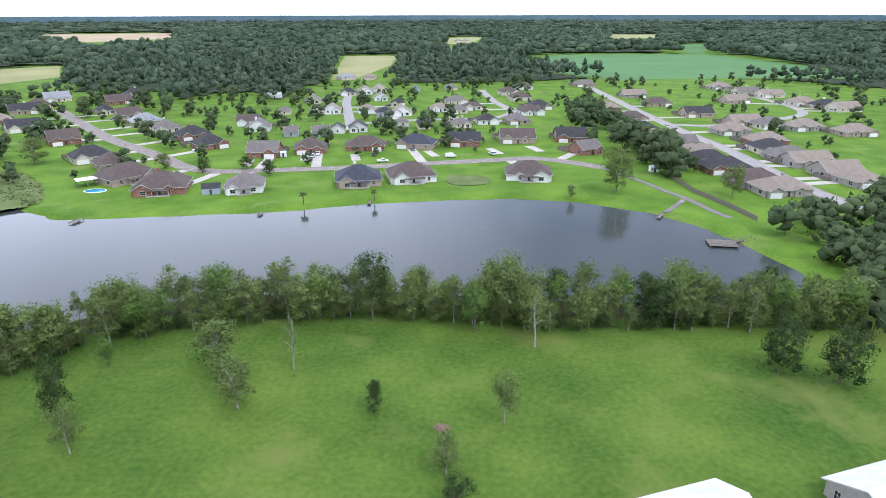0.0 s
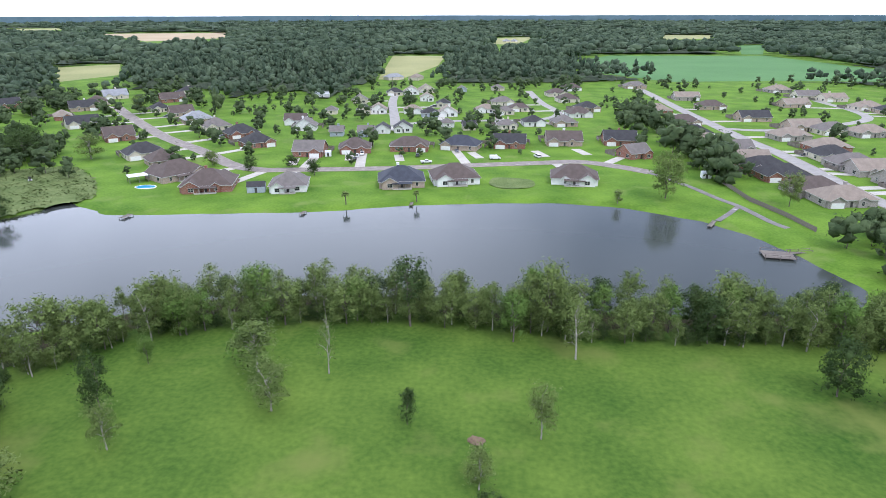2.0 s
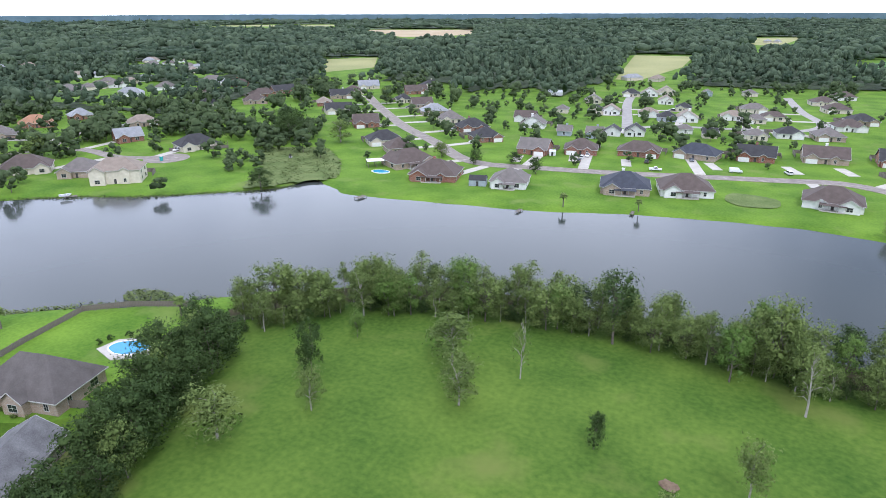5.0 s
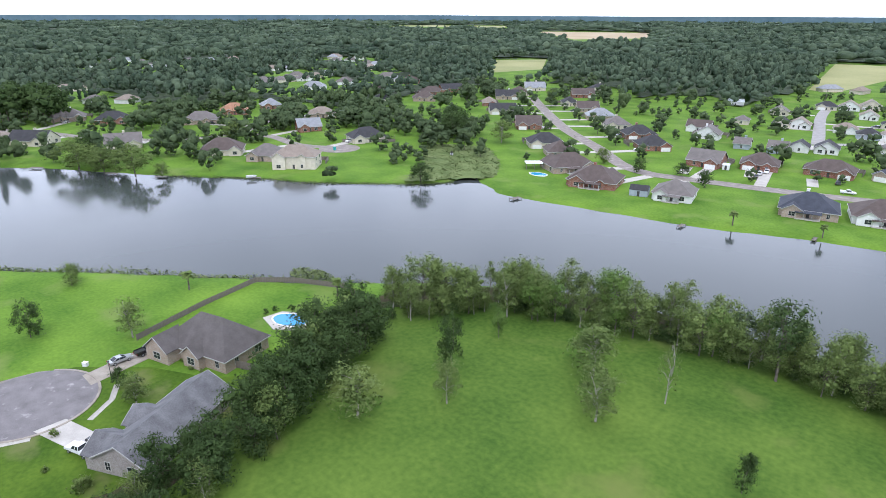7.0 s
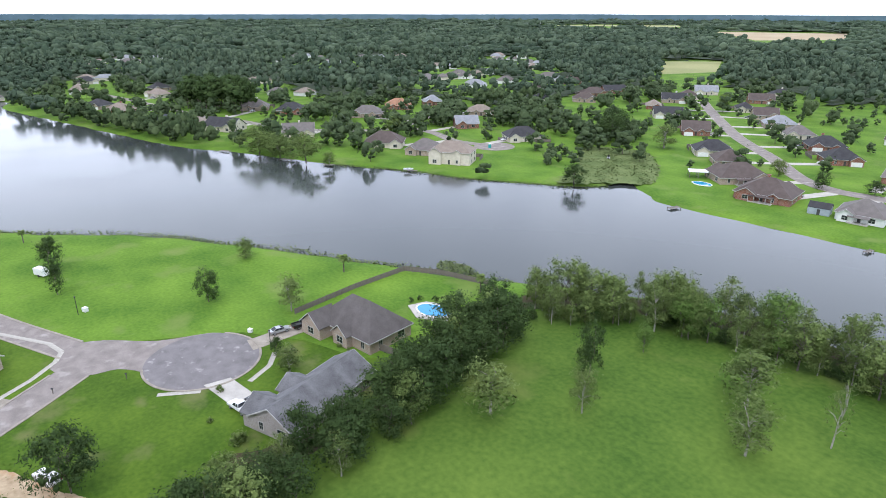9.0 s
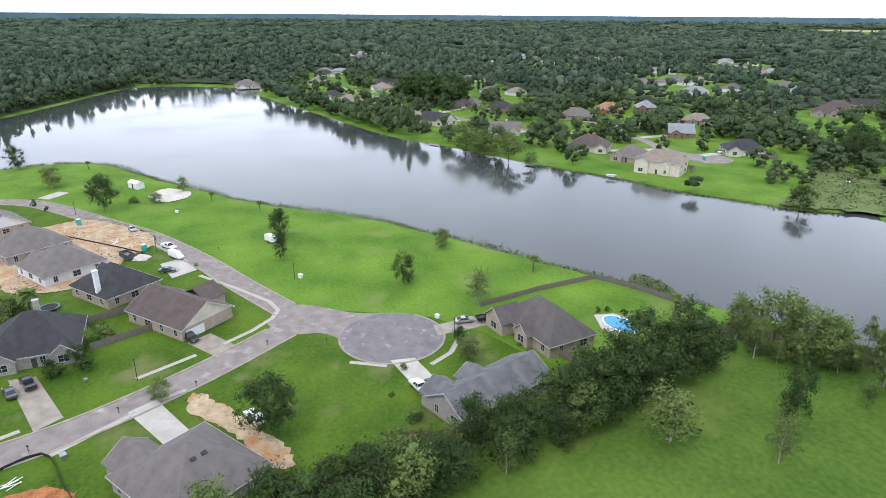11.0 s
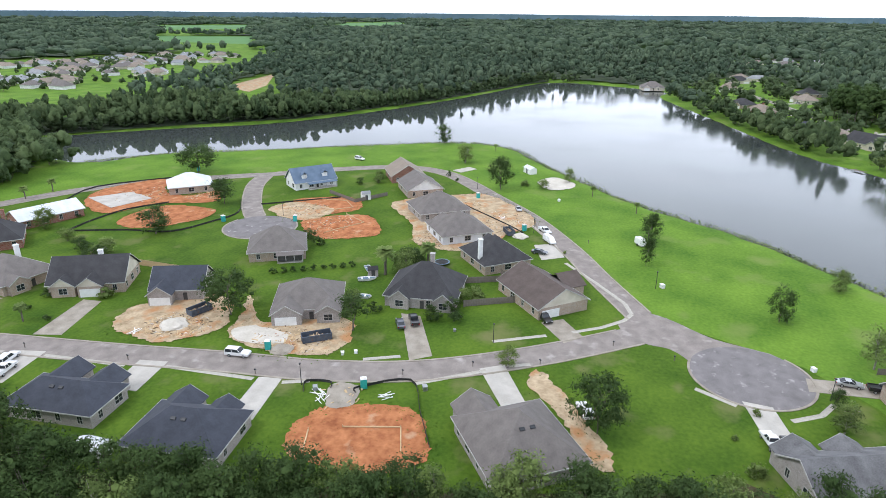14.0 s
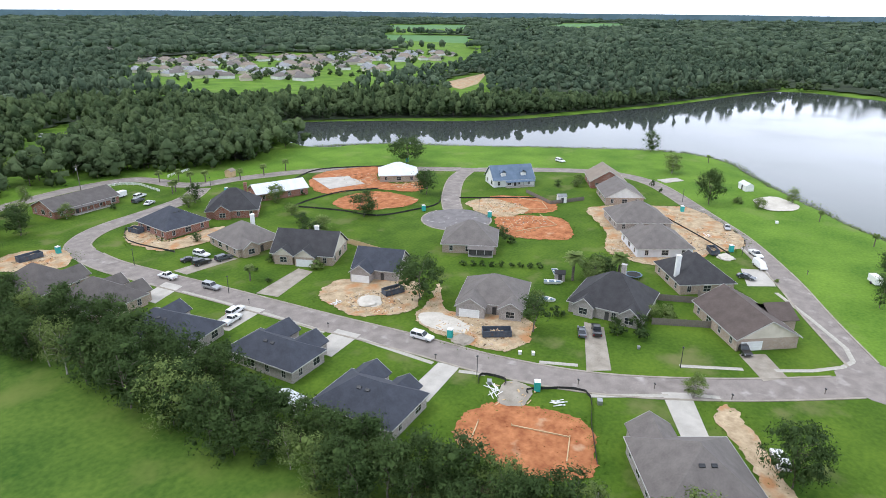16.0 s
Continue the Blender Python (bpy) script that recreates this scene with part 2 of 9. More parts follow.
ROOFS = {
    "grey": material("grey_shingles", (0.118, 0.104, 0.094), (0.176, 0.157, 0.143), 0.5, 3.0, 0.9, bump=0.35, bump_dist=0.02),
    "brown": material("brown_shingles", (0.070, 0.052, 0.044), (0.112, 0.086, 0.074), 0.5, 3.0, 0.9, bump=0.35, bump_dist=0.02),
    "umber": material("umber_shingles", (0.076, 0.067, 0.061), (0.121, 0.107, 0.099), 0.5, 3.0, 0.9, bump=0.35, bump_dist=0.02),
    "tan": material("tan_shingles", (0.195, 0.157, 0.123), (0.275, 0.228, 0.182), 0.5, 3.0, 0.9, bump=0.35, bump_dist=0.02),
    "dark": material("charcoal_shingles", (0.026, 0.025, 0.027), (0.050, 0.049, 0.051), 0.5, 3.0, 0.9, bump=0.35, bump_dist=0.02),
    "navy": material("blue_black_shingles", (0.031, 0.036, 0.047), (0.055, 0.060, 0.077), 0.5, 3.0, 0.9, bump=0.35, bump_dist=0.02),
    "blue": material("blue_metal_roof", (0.06, 0.10, 0.15), (0.12, 0.17, 0.24), 0.4, 6.0, 0.5, bump=0.2, bump_dist=0.02),
    "white": material("white_metal_roof", (0.52, 0.55, 0.58), (0.72, 0.75, 0.79), 0.4, 6.0, 0.45, bump=0.1, bump_dist=0.02),
    "steel": material("pale_steel_roof", (0.170, 0.176, 0.182), (0.270, 0.279, 0.288), 0.5, 6.0, 0.5, bump=0.2, bump_dist=0.02),
    "weathered": material("weathered_shingles", (0.062, 0.061, 0.062), (0.190, 0.188, 0.190), 0.35, 5.0, 0.85, bump=0.4, bump_dist=0.02, detail=9),
    "orange": material("orange_shingles", (0.270, 0.139, 0.081), (0.370, 0.201, 0.119), 0.5, 3.0, 0.9, bump=0.35, bump_dist=0.02),
}
WALLS = {
    "red": brick_material("red_brick", (0.20, 0.065, 0.04), (0.30, 0.11, 0.07), (0.33, 0.28, 0.24)),
    "tan": brick_material("tan_brick", (0.30, 0.22, 0.16), (0.42, 0.32, 0.25), (0.45, 0.41, 0.36)),
    "grey": brick_material("grey_brick", (0.25, 0.22, 0.20), (0.38, 0.34, 0.31), (0.42, 0.40, 0.38)),
    "white": material("white_siding", (0.60, 0.60, 0.58), (0.80, 0.80, 0.78), 0.6, 8, 0.7, bump=0.1),
    "cream": material("cream_siding", (0.50, 0.45, 0.36), (0.68, 0.62, 0.52), 0.6, 8, 0.7, bump=0.1),
    "bluegrey": material("blue_grey_siding", (0.26, 0.30, 0.34), (0.38, 0.43, 0.47), 0.6, 8, 0.7, bump=0.1),
    "wrap": material("pale_house_wrap", (0.55, 0.56, 0.58), (0.72, 0.73, 0.75), 0.5, 5, 0.8, bump=0.1),
}
WHITE = material("white_paint", (0.66, 0.66, 0.64), (0.82, 0.82, 0.80), 0.8, 10, 0.6, bump=0.05)
TRIM = material("white_trim", (0.38, 0.37, 0.35), (0.54, 0.53, 0.50), 0.8, 10, 0.6, bump=0.05)
DARK_TRIM = material("dark_trim", (0.03, 0.03, 0.03), (0.08, 0.075, 0.07), 0.8, 10, 0.7, bump=0.05)
WOOD = material("weathered_wood", (0.10, 0.085, 0.07), (0.24, 0.21, 0.18), 0.6, 9, 0.9, bump=0.4)
NEW_WOOD = material("fresh_lumber", (0.42, 0.29, 0.15), (0.60, 0.45, 0.26), 0.6, 9, 0.85, bump=0.2)
BLACK_CLOTH = material("black_silt_cloth", (0.012, 0.012, 0.012), (0.04, 0.04, 0.038), 0.6, 6, 0.9, bump=0.2)
STEEL = material("galvanised_steel", (0.30, 0.31, 0.32), (0.45, 0.46, 0.47), 0.8, 10, 0.45, metal=0.7, bump=0.1)
DARK_METAL = material("dark_metal", (0.02, 0.022, 0.024), (0.06, 0.062, 0.066), 0.8, 10, 0.5, metal=0.3, bump=0.1)
RUBBER = material("black_rubber", (0.012, 0.012, 0.012), (0.03, 0.03, 0.03), 2, 20, 0.9, bump=0.1)
TEAL = material("teal_plastic", (0.02, 0.30, 0.28), (0.05, 0.42, 0.38), 0.8, 8, 0.5, bump=0.05)
BLUE_PLASTIC = material("blue_plastic", (0.02, 0.10, 0.35), (0.05, 0.16, 0.48), 0.8, 8, 0.5, bump=0.05)


def plain(name, c, rough=0.5, metal=0.0, coat=0.0):
    m = material(name, tuple(v * 0.85 for v in c), c, 1.2, 14, rough, metal, bump=0.03)
    m.node_tree.nodes["Principled BSDF"].inputs["Coat Weight"].default_value = coat
    return m


PANE = plain("window_glass", (0.03, 0.035, 0.04), 0.06, 0.0)
CAR_PAINTS = {"white": plain("white_car_paint", (0.78, 0.78, 0.78), 0.35, 0, 0.6), "black": plain("black_car_paint", (0.012, 0.012, 0.014), 0.3, 0, 0.8),
              "silver": plain("silver_car_paint", (0.42, 0.43, 0.44), 0.35, 0.5, 0.6), "grey": plain("grey_car_paint", (0.10, 0.11, 0.13), 0.3, 0.4, 0.7)}
POOL_WATER = plain("pool_water", (0.035, 0.30, 0.52), 0.08)

# ---- plan helpers ----
def smooth_line(pts, steps=6, closed=False):
    """A Catmull-Rom line through the plan points."""
    p = [Vector((*q, 0)) for q in pts]
    n = len(p)
    res = []
    for i in range(n if closed else n - 1):
        a, b, c, d = ((p[(i - 1) % n], p[i], p[(i + 1) % n], p[(i + 2) % n]) if closed else
                      (p[max(i - 1, 0)], p[i], p[i + 1], p[min(i + 2, n - 1)]))
        for s in range(steps):
            t = s / steps
            res.append(0.5 * (2 * b + (c - a) * t + (2 * a - 5 * b + 4 * c - d) * t * t + (3 * b - a - 3 * c + d) * t ** 3))
    if not closed:
        res.append(p[-1])
    return [(v.x, v.y) for v in res]


def inside(px, py, poly):
    """Which of the points (arrays) lie in the polygon."""
    px, py = np.asarray(px, float), np.asarray(py, float)
    res = np.zeros(px.shape, bool)
    n = len(poly)
    for i in range(n):
        (x1, y1), (x2, y2) = poly[i], poly[(i + 1) % n]
        if y1 == y2:
            continue
        cross = ((y1 > py) != (y2 > py)) & (px < (x2 - x1) * (py - y1) / (y2 - y1) + x1)
        res ^= cross
    return res


def edge_distance(px, py, poly, closed=True):
    px, py = np.asarray(px, float), np.asarray(py, float)
    best = np.full(px.shape, 1e9)
    n = len(poly)
    for i in range(n if closed else n - 1):
        (x1, y1), (x2, y2) = poly[i], poly[(i + 1) % n]
        dx, dy = x2 - x1, y2 - y1
        t = np.clip(((px - x1) * dx + (py - y1) * dy) / (dx * dx + dy * dy + 1e-9), 0, 1)
        best = np.minimum(best, np.hypot(px - x1 - t * dx, py - y1 - t * dy))
    return best


def mesh_object(name, verts, faces, mat, parent=None, smooth=False):
    me = bpy.data.meshes.new(name)
    me.from_pydata([tuple(v) for v in verts], [], [tuple(f) for f in faces])
    me.materials.append(mat)
    if smooth:
        me.polygons.foreach_set("use_smooth", [True] * len(me.polygons))
    me.update()
    ob = new(name, me)
    ob.parent = parent
    return ob


def part(name, bm, mat, parent=None, label=""):
    """One bmesh as one mesh object under a thing."""
    me = bpy.data.meshes.new(name)
    bmesh.ops.recalc_face_normals(bm, faces=bm.faces[:])
    bm.to_mesh(me)
    bm.free()
    me.materials.append(mat)
    ob = new(name, me)
    ob.parent = parent
    return tagged(ob, label) if label else ob


def shared(name, me, parent, m=None):
    ob = new(name, me)
    ob.parent = parent
    if m is not None:
        ob.matrix_basis = m
    return ob


def box(bm, x0, x1, y0, y1, z0, z1, m=None, bevel=0.0):
    r = bmesh.ops.create_cube(bm, size=1, matrix=Matrix.LocRotScale(((x0 + x1) / 2, (y0 + y1) / 2, (z0 + z1) / 2), None, (x1 - x0, y1 - y0, z1 - z0)))
    if bevel:
        edges = {e for v in r["verts"] for e in v.link_edges}
        r = bmesh.ops.bevel(bm, geom=list(edges), offset=bevel, segments=1, affect="EDGES")
    if m is not None:
        bmesh.ops.transform(bm, matrix=m, verts=list({v for v in r["verts"]}))
    return r["verts"]


def tube(bm, p, q, r0, r1, sides=7):
    p, q = Vector(p), Vector(q)
    d = q - p
    m = Matrix.Translation((p + q) / 2) @ d.to_track_quat("Z", "Y").to_matrix().to_4x4()
    bmesh.ops.create_cone(bm, cap_ends=True, segments=sides, radius1=r0, radius2=r1, depth=d.length, matrix=m)


# ---- the lake and the ground ----
SHORE = [(97, 150), (94, 166), (87, 187), (76, 206), (60, 218), (43, 226), (17, 230), (-32, 223), (-70, 212), (-115, 206), (-142, 203),
         (-154, 208), (-166, 216), (-173, 224), (-173, 206), (-184, 191), (-218, 165), (-237, 157), (-277, 131), (-336, 100), (-372, 78),
         (-485, 43), (-590, 12), (-640, 14), (-682, -60), (-680, -95), (-646, -113), (-501, -159), (-377, -219), (-322, -282),
         (-275, -325), (-245, -292), (-236, -254), (-263, -232), (-287, -192), (-331, -121), (-342, -89), (-331, -65), (-301, -45),
         (-248, -2), (-219, 33), (-175, 67), (-132, 95), (-112, 112), (-78, 133), (-45, 139), (0, 137), (45, 134), (80, 135)]
LAKE = smooth_line(SHORE, 4, True)


def lake_depth(px, py):
    """Signed distance to the shore, above 0 in the water."""
    d = edge_distance(px, py, LAKE)
    return np.where(inside(px, py, LAKE), d, -d)


def spread(lo, hi, step, far):
    """Grid lines: close together from lo to hi, then ever wider out to far."""
    a, s, x = [], step, hi
    while x < far:
        s *= 1.35
        x = min(x + s, far)
        a.append(x)
    b, s, x = [], step, lo
    while x > -far:
        s *= 1.35
        x = max(x - s, -far)
        b.append(x)
    return np.array(b[::-1] + list(np.arange(lo, hi + step / 2, step)) + a)


gx, gy = spread(-700, 130, 3.6, 4950), spread(-345, 270, 3.6, 4950)
GX, GY = np.meshgrid(gx, gy)
dep = np.full(GX.shape, -50.0)
core = (GX > -730) & (GX < 150) & (GY > -360) & (GY < 290)
dep[core] = lake_depth(GX[core], GY[core])
wob = 0.5 * np.sin(GX * 0.31 + 1.3 * np.sin(GY * 0.17)) + 0.5 * np.sin(GY * 0.43 + np.sin(GX * 0.23))
GZ = np.interp(dep + wob * 0.7, [-9, -2.5, 0, 3, 12], [0, -0.25, -1.0, -2.0, -3.2])
GZ += np.where(dep < -9, 0.05 * np.sin(GX * 0.05) * np.sin(GY * 0.06) - 0.05, 0)
nx_, ny_ = len(gx), len(gy)
verts = np.stack([GX.ravel(), GY.ravel(), GZ.ravel()], 1)
idx = np.arange(nx_ * ny_).reshape(ny_, nx_)
faces = np.stack([idx[:-1, :-1].ravel(), idx[:-1, 1:].ravel(), idx[1:, 1:].ravel(), idx[1:, :-1].ravel()], 1)
ground = mesh_object("ground", verts.tolist(), faces.tolist(), GRASS, smooth=True)
tagged(ground, "flat green mown grass land around the lake", "ground", kind="structure")

water_mat = bpy.data.materials.new("lake_water")
water_mat.use_nodes = True
n, l = water_mat.node_tree.nodes, water_mat.node_tree.links
b = n["Principled BSDF"]
b.inputs["Base Color"].default_value = (0.054, 0.062, 0.058, 1)
b.inputs["Roughness"].default_value, b.inputs["IOR"].default_value = 0.07, 1.33
co, wv, w2, bp = n.new("ShaderNodeTexCoord"), n.new("ShaderNodeTexNoise"), n.new("ShaderNodeTexNoise"), n.new("ShaderNodeBump")
wv.inputs["Scale"].default_value, wv.inputs["Detail"].default_value = 1.4, 3
w2.inputs["Scale"].default_value, w2.inputs["Detail"].default_value = 0.02, 4
l.new(co.outputs["Object"], wv.inputs["Vector"])
l.new(co.outputs["Object"], w2.inputs["Vector"])
mr = n.new("ShaderNodeMapRange")
mr.inputs["From Min"].default_value, mr.inputs["From Max"].default_value = 0.4, 0.65
mr.inputs["To Min"].default_value, mr.inputs["To Max"].default_value = 0.08, 0.17
l.new(w2.outputs["Fac"], mr.inputs["Value"])
lee, lee_sep, lee_mul = n.new("ShaderNodeMapRange"), n.new("ShaderNodeSeparateXYZ"), n.new("ShaderNodeMath")
lee_mul.operation = "MULTIPLY"
for key, v in (("From Min", -170.0), ("From Max", -60.0), ("To Min", 0.12), ("To Max", 1.0)):
    lee.inputs[key].default_value = v
l.new(co.outputs["Object"], lee_sep.inputs[0])
l.new(lee_sep.outputs["Y"], lee.inputs["Value"])
l.new(mr.outputs["Result"], lee_mul.inputs[0])
l.new(lee.outputs["Result"], lee_mul.inputs[1])
l.new(lee_mul.outputs[0], b.inputs["Roughness"])
bp.inputs["Strength"].default_value, bp.inputs["Distance"].default_value = 0.08, 0.02
l.new(wv.outputs["Fac"], bp.inputs["Height"])
l.new(bp.outputs["Normal"], b.inputs["Normal"])
lake = mesh_object("water", [(x, y, -1.0) for x, y in [(150, -360), (150, 290), (-730, 290), (-730, -360)]], [(0, 1, 2, 3)], water_mat)
tagged(lake, "calm grey lake reflecting an overcast sky", "lake", kind="structure")


PATCH_COUNT = [0]


def patch(name, outline, mat, z, label, category, rough_edge=0.0, smooth=True, kind="structure"):
    """A sheet of ground cover with an uneven outline, just above the ground; each lies 4 mm over the last."""
    PATCH_COUNT[0] += 1
    z += 0.004 * PATCH_COUNT[0]
    pts = smooth_line(outline, 14 if rough_edge else 5, True) if smooth else outline
    if rough_edge:
        pts = [(x + rough_edge * (noise.noise((x * 0.3, y * 0.3, 1)) + 0.8 * noise.noise((x * 1.1, y * 1.1, 3)) + 0.5 * noise.noise((x * 3.1, y * 3.1, 5))),
                y + rough_edge * (noise.noise((x * 0.3, y * 0.3, 7)) + 0.8 * noise.noise((x * 1.1, y * 1.1, 9)) + 0.5 * noise.noise((x * 3.1, y * 3.1, 2)))) for x, y in pts]
    bm = bmesh.new()
    f = bm.faces.new([bm.verts.new((x, y, z)) for x, y in pts])
    bmesh.ops.triangulate(bm, faces=[f])
    for f in bm.faces:
        f.normal_update()
        if f.normal.z < 0:
            f.normal_flip()
    me = bpy.data.meshes.new(name)
    bm.to_mesh(me)
    bm.free()
    me.materials.append(mat)
    return tagged(new(name, me), label, category, kind=kind)


patch("yard_grass", [(-150, 2), (-178, -12.5), (-215, -34), (-252, -64), (-268, -84), (-272, -98), (-268, -114), (-243, -152), (-222, -181), (-199, -208), (-170, -224), (-150, -232), (-138, -262), (-100, -264), (-60, -252), (-50, -210), (-40, -150), (-55, -60), (-75, 5), (-82, 45), (-100, 62), (-108, 50), (-122, 44), (-134, 34), (-140, 22), (-146, 8)], YARD_GRASS, 0.002,
      "dull green mown yards between the new houses", "lawn", smooth=False)
meadow = patch("meadow", [(-104, 92), (-78, 121), (-46, 128), (-16, 128), (18, 123), (60, 124), (110, 124), (160, 60), (160, -200), (-40, -260),
                          (-50, -150), (-58, -100), (-66, -50), (-76, -10), (-86, 30), (-94, 60)], MEADOW, 0.03,
               "wide green meadow of mown grass behind the houses", "meadow")

patch("dark_belt_floor", [(-108, 92), (-92, 112), (-74, 119), (-47, 126), (-16, 127.5), (18, 120.5), (60, 121.5), (95, 120), (96, 134), (45, 131.5), (0, 134.5), (-45, 136.5), (-78, 130.5), (-108, 109)], BELT_FLOOR, 0.02, "dark brown ground under the lakeside trees", "leaf litter", 1.2)
patch("dark_belt_floor", [(-106, 86), (-96, 66), (-89, 48), (-83, 12), (-77, -8), (-69, -36), (-61, -60), (-56, -80), (-54, -110), (-49, -146), (-39, -200), (-50, -200), (-58, -146), (-63, -110), (-64, -80), (-71, -48), (-78, -24), (-88, 8), (-92, 20), (-90, 40), (-99, 58), (-110, 84)], BELT_FLOOR, 0.02,
      "dark brown ground under the trees behind the gardens", "leaf litter", 1.2)

# ---- roads ----
def ribbon(bm, line, lo, hi, z0, z1):
    """A strip along the line between two offsets to its left, from z0 (its foot) to z1."""
    rows = []
    for i, (x, y) in enumerate(line):
        a, c = line[max(i - 1, 0)], line[min(i + 1, len(line) - 1)]
        dx, dy = c[0] - a[0], c[1] - a[1]
        d = math.hypot(dx, dy) or 1
        nx, ny = -dy / d, dx / d
        rows.append([bm.verts.new((x + nx * o, y + ny * o, z)) for o, z in ((lo, z0), (lo, z1), (hi, z1), (hi, z0))])
    for r, s in zip(rows, rows[1:]):
        for k in range(3):
            bm.faces.new((r[k], r[k + 1], s[k + 1], s[k]))
    for r in (rows[0], rows[-1]):
        bm.faces.new(r)


ROAD_LINES = []
STREETS = []


def road(name, pts, width, z, label, kerbs=True, mat=None):
    line = smooth_line(pts, 6)
    ROAD_LINES.append(line)
    STREETS.append((line, width, z, kerbs))
    bm = bmesh.new()
    ribbon(bm, line, -width / 2, width / 2, -0.2, z)
    ob = tagged(part(name, bm, mat or ASPHALT), label, "road", kind="structure")
    return ob


road("road_main", [(-84, -190), (-83.8, -176), (-86, -160), (-90, -137), (-95, -105), (-99.5, -80), (-102.5, -60), (-109, -40), (-121.5, -19.5), (-137, 0), (-146, 10)], 7.6, 0.03,
     "worn grey asphalt street with kerbs through the new houses")
road("road_lakeside", [(-141, 5), (-151, -0.5), (-167.3, -9.3), (-189, -20.3), (-215, -36.4), (-235, -53), (-254, -69), (-267.5, -83), (-273, -98), (-270, -114), (-257, -136), (-243, -154), (-223, -183), (-199, -210), (-168, -226), (-153, -230), (-145.5, -238), (-143.5, -250), (-138, -261), (-122, -264.5), (-106, -263.5), (-84, -258), (-60, -252)], 7.0, 0.034,
     "grey asphalt street along the lakeside lawn")
road("road_bend", [(-83.8, -188), (-86.5, -199), (-98, -208), (-119, -212.5), (-136, -217), (-148, -226)], 7.4, 0.038, "grey asphalt street in a tight bend")
road("road_stub", [(-241, -158), (-222, -152), (-198, -138), (-184, -127)], 7.0, 0.042, "short grey asphalt street with a turning circle")
road("road_north", [(-300, 475), (-276, 444), (-240, 400), (-197, 350), (-157, 312), (-130, 283), (-112, 273), (-96, 274), (-55, 279.5), (-17, 288), (19, 296), (40, 300), (57, 291), (70, 280)], 7.5, 0.03, "grey residential street across the lake", True)
road("lane", [(68, 282), (80, 257), (86, 239), (91, 227), (95, 209), (98, 202)], 2.8, 0.026, "narrow dark gravel lane down towards the lake", False, DARK_ASPHALT)
road("lane", [(91, 228), (84, 218), (77, 209)], 2.0, 0.022, "short dark path down to the dock", False, DARK_ASPHALT)
road("road_east", [(137, 620), (138, 549), (139, 465), (141, 407), (143, 363), (146, 330), (146.5, 296), (146.5, 245), (152, 212), (164, 180)], 8.0, 0.034, "pale grey residential street between rows of houses", True, PALE_STREET)
road("road_side", [(141, 403), (163, 397), (191, 404), (220, 420), (252, 445), (264, 480), (264, 545)], 7.0, 0.04, "pale side street among the houses", False, PALE_STREET)
road("road_centre", [(-92, 590), (-86, 518), (-71, 429), (-66, 400)], 7.0, 0.03, "pale residential street among small houses", False, PALE_STREET)
road("road_west", [(-690, 84), (-655, 85), (-624, 90), (-572, 102), (-520, 111), (-464, 121), (-439, 133), (-401, 143), (-381, 154), (-359, 167), (-346, 186), (-344, 211), (-356, 230), (-368, 252)], 6.5, 0.03, "narrow pale grey street behind the lakeside houses", False)
road("road_close", [(-342, 210), (-317, 216), (-288, 211), (-266, 218)], 6.5, 0.036, "short grey street to a turning circle", False)
road("road_loop", [(-66, 402), (-40, 418), (0, 425), (28, 430), (45, 460), (36, 520), (30, 600)], 6.5, 0.04, "pale residential street in a loop", False, PALE_STREET)


def disc(name, x, y, r, z, label, mat=None):
    bm = bmesh.new()
    bmesh.ops.create_cone(bm, cap_ends=True, segments=48, radius1=r, radius2=r, depth=0.3, matrix=Matrix.Translation((x, y, z - 0.15)))
    return tagged(part(name, bm, mat or ASPHALT), label, "road", kind="structure")


def ring(x, y, r, a0, a1):
    line = [(x + r * math.cos(radians(a0 + (a1 - a0) * k / 30)), y + r * math.sin(radians(a0 + (a1 - a0) * k / 30))) for k in range(31)]
    bm = bmesh.new()
    ribbon(bm, line, -0.25, 0.25, -0.2, 0.13)
    tagged(part("kerb", bm, OLD_CONCRETE), "curved concrete kerb round the turning circle", "kerb", kind="structure")


paving_pts = [(-141.5, -3.5), (-147.5, 1.5), (-150.0, 3.5), (-147.5, 9.0), (-141.0, 17.5), (-136.5, 30.0), (-127, 23), (-120.5, 13.2), (-127.6, 12.3), (-133.2, 8.0), (-134.6, 2.0)]
bm = bmesh.new()
bm.faces.new([bm.verts.new((x, y, 0.043)) for x, y in smooth_line(paving_pts, 4, True)])
tagged(part("road_neck", bm, ASPHALT), "worn asphalt neck between street and turning circle", "road", kind="structure")
disc("turning_circle", -127.0, 23.0, 11.7, 0.046, "wide cracked asphalt turning circle at the street's end", DARK_ASPHALT)
ring(-127.0, 23.0, 11.8, -105, 140)
disc("turning_circle", -177, -121, 12.0, 0.05, "asphalt turning circle inside the new houses", DARK_ASPHALT)
ring(-177, -121, 12.1, -110, 180)
disc("turning_circle", -262, 219, 11.0, 0.05, "grey turning circle beside a dark-roofed house")


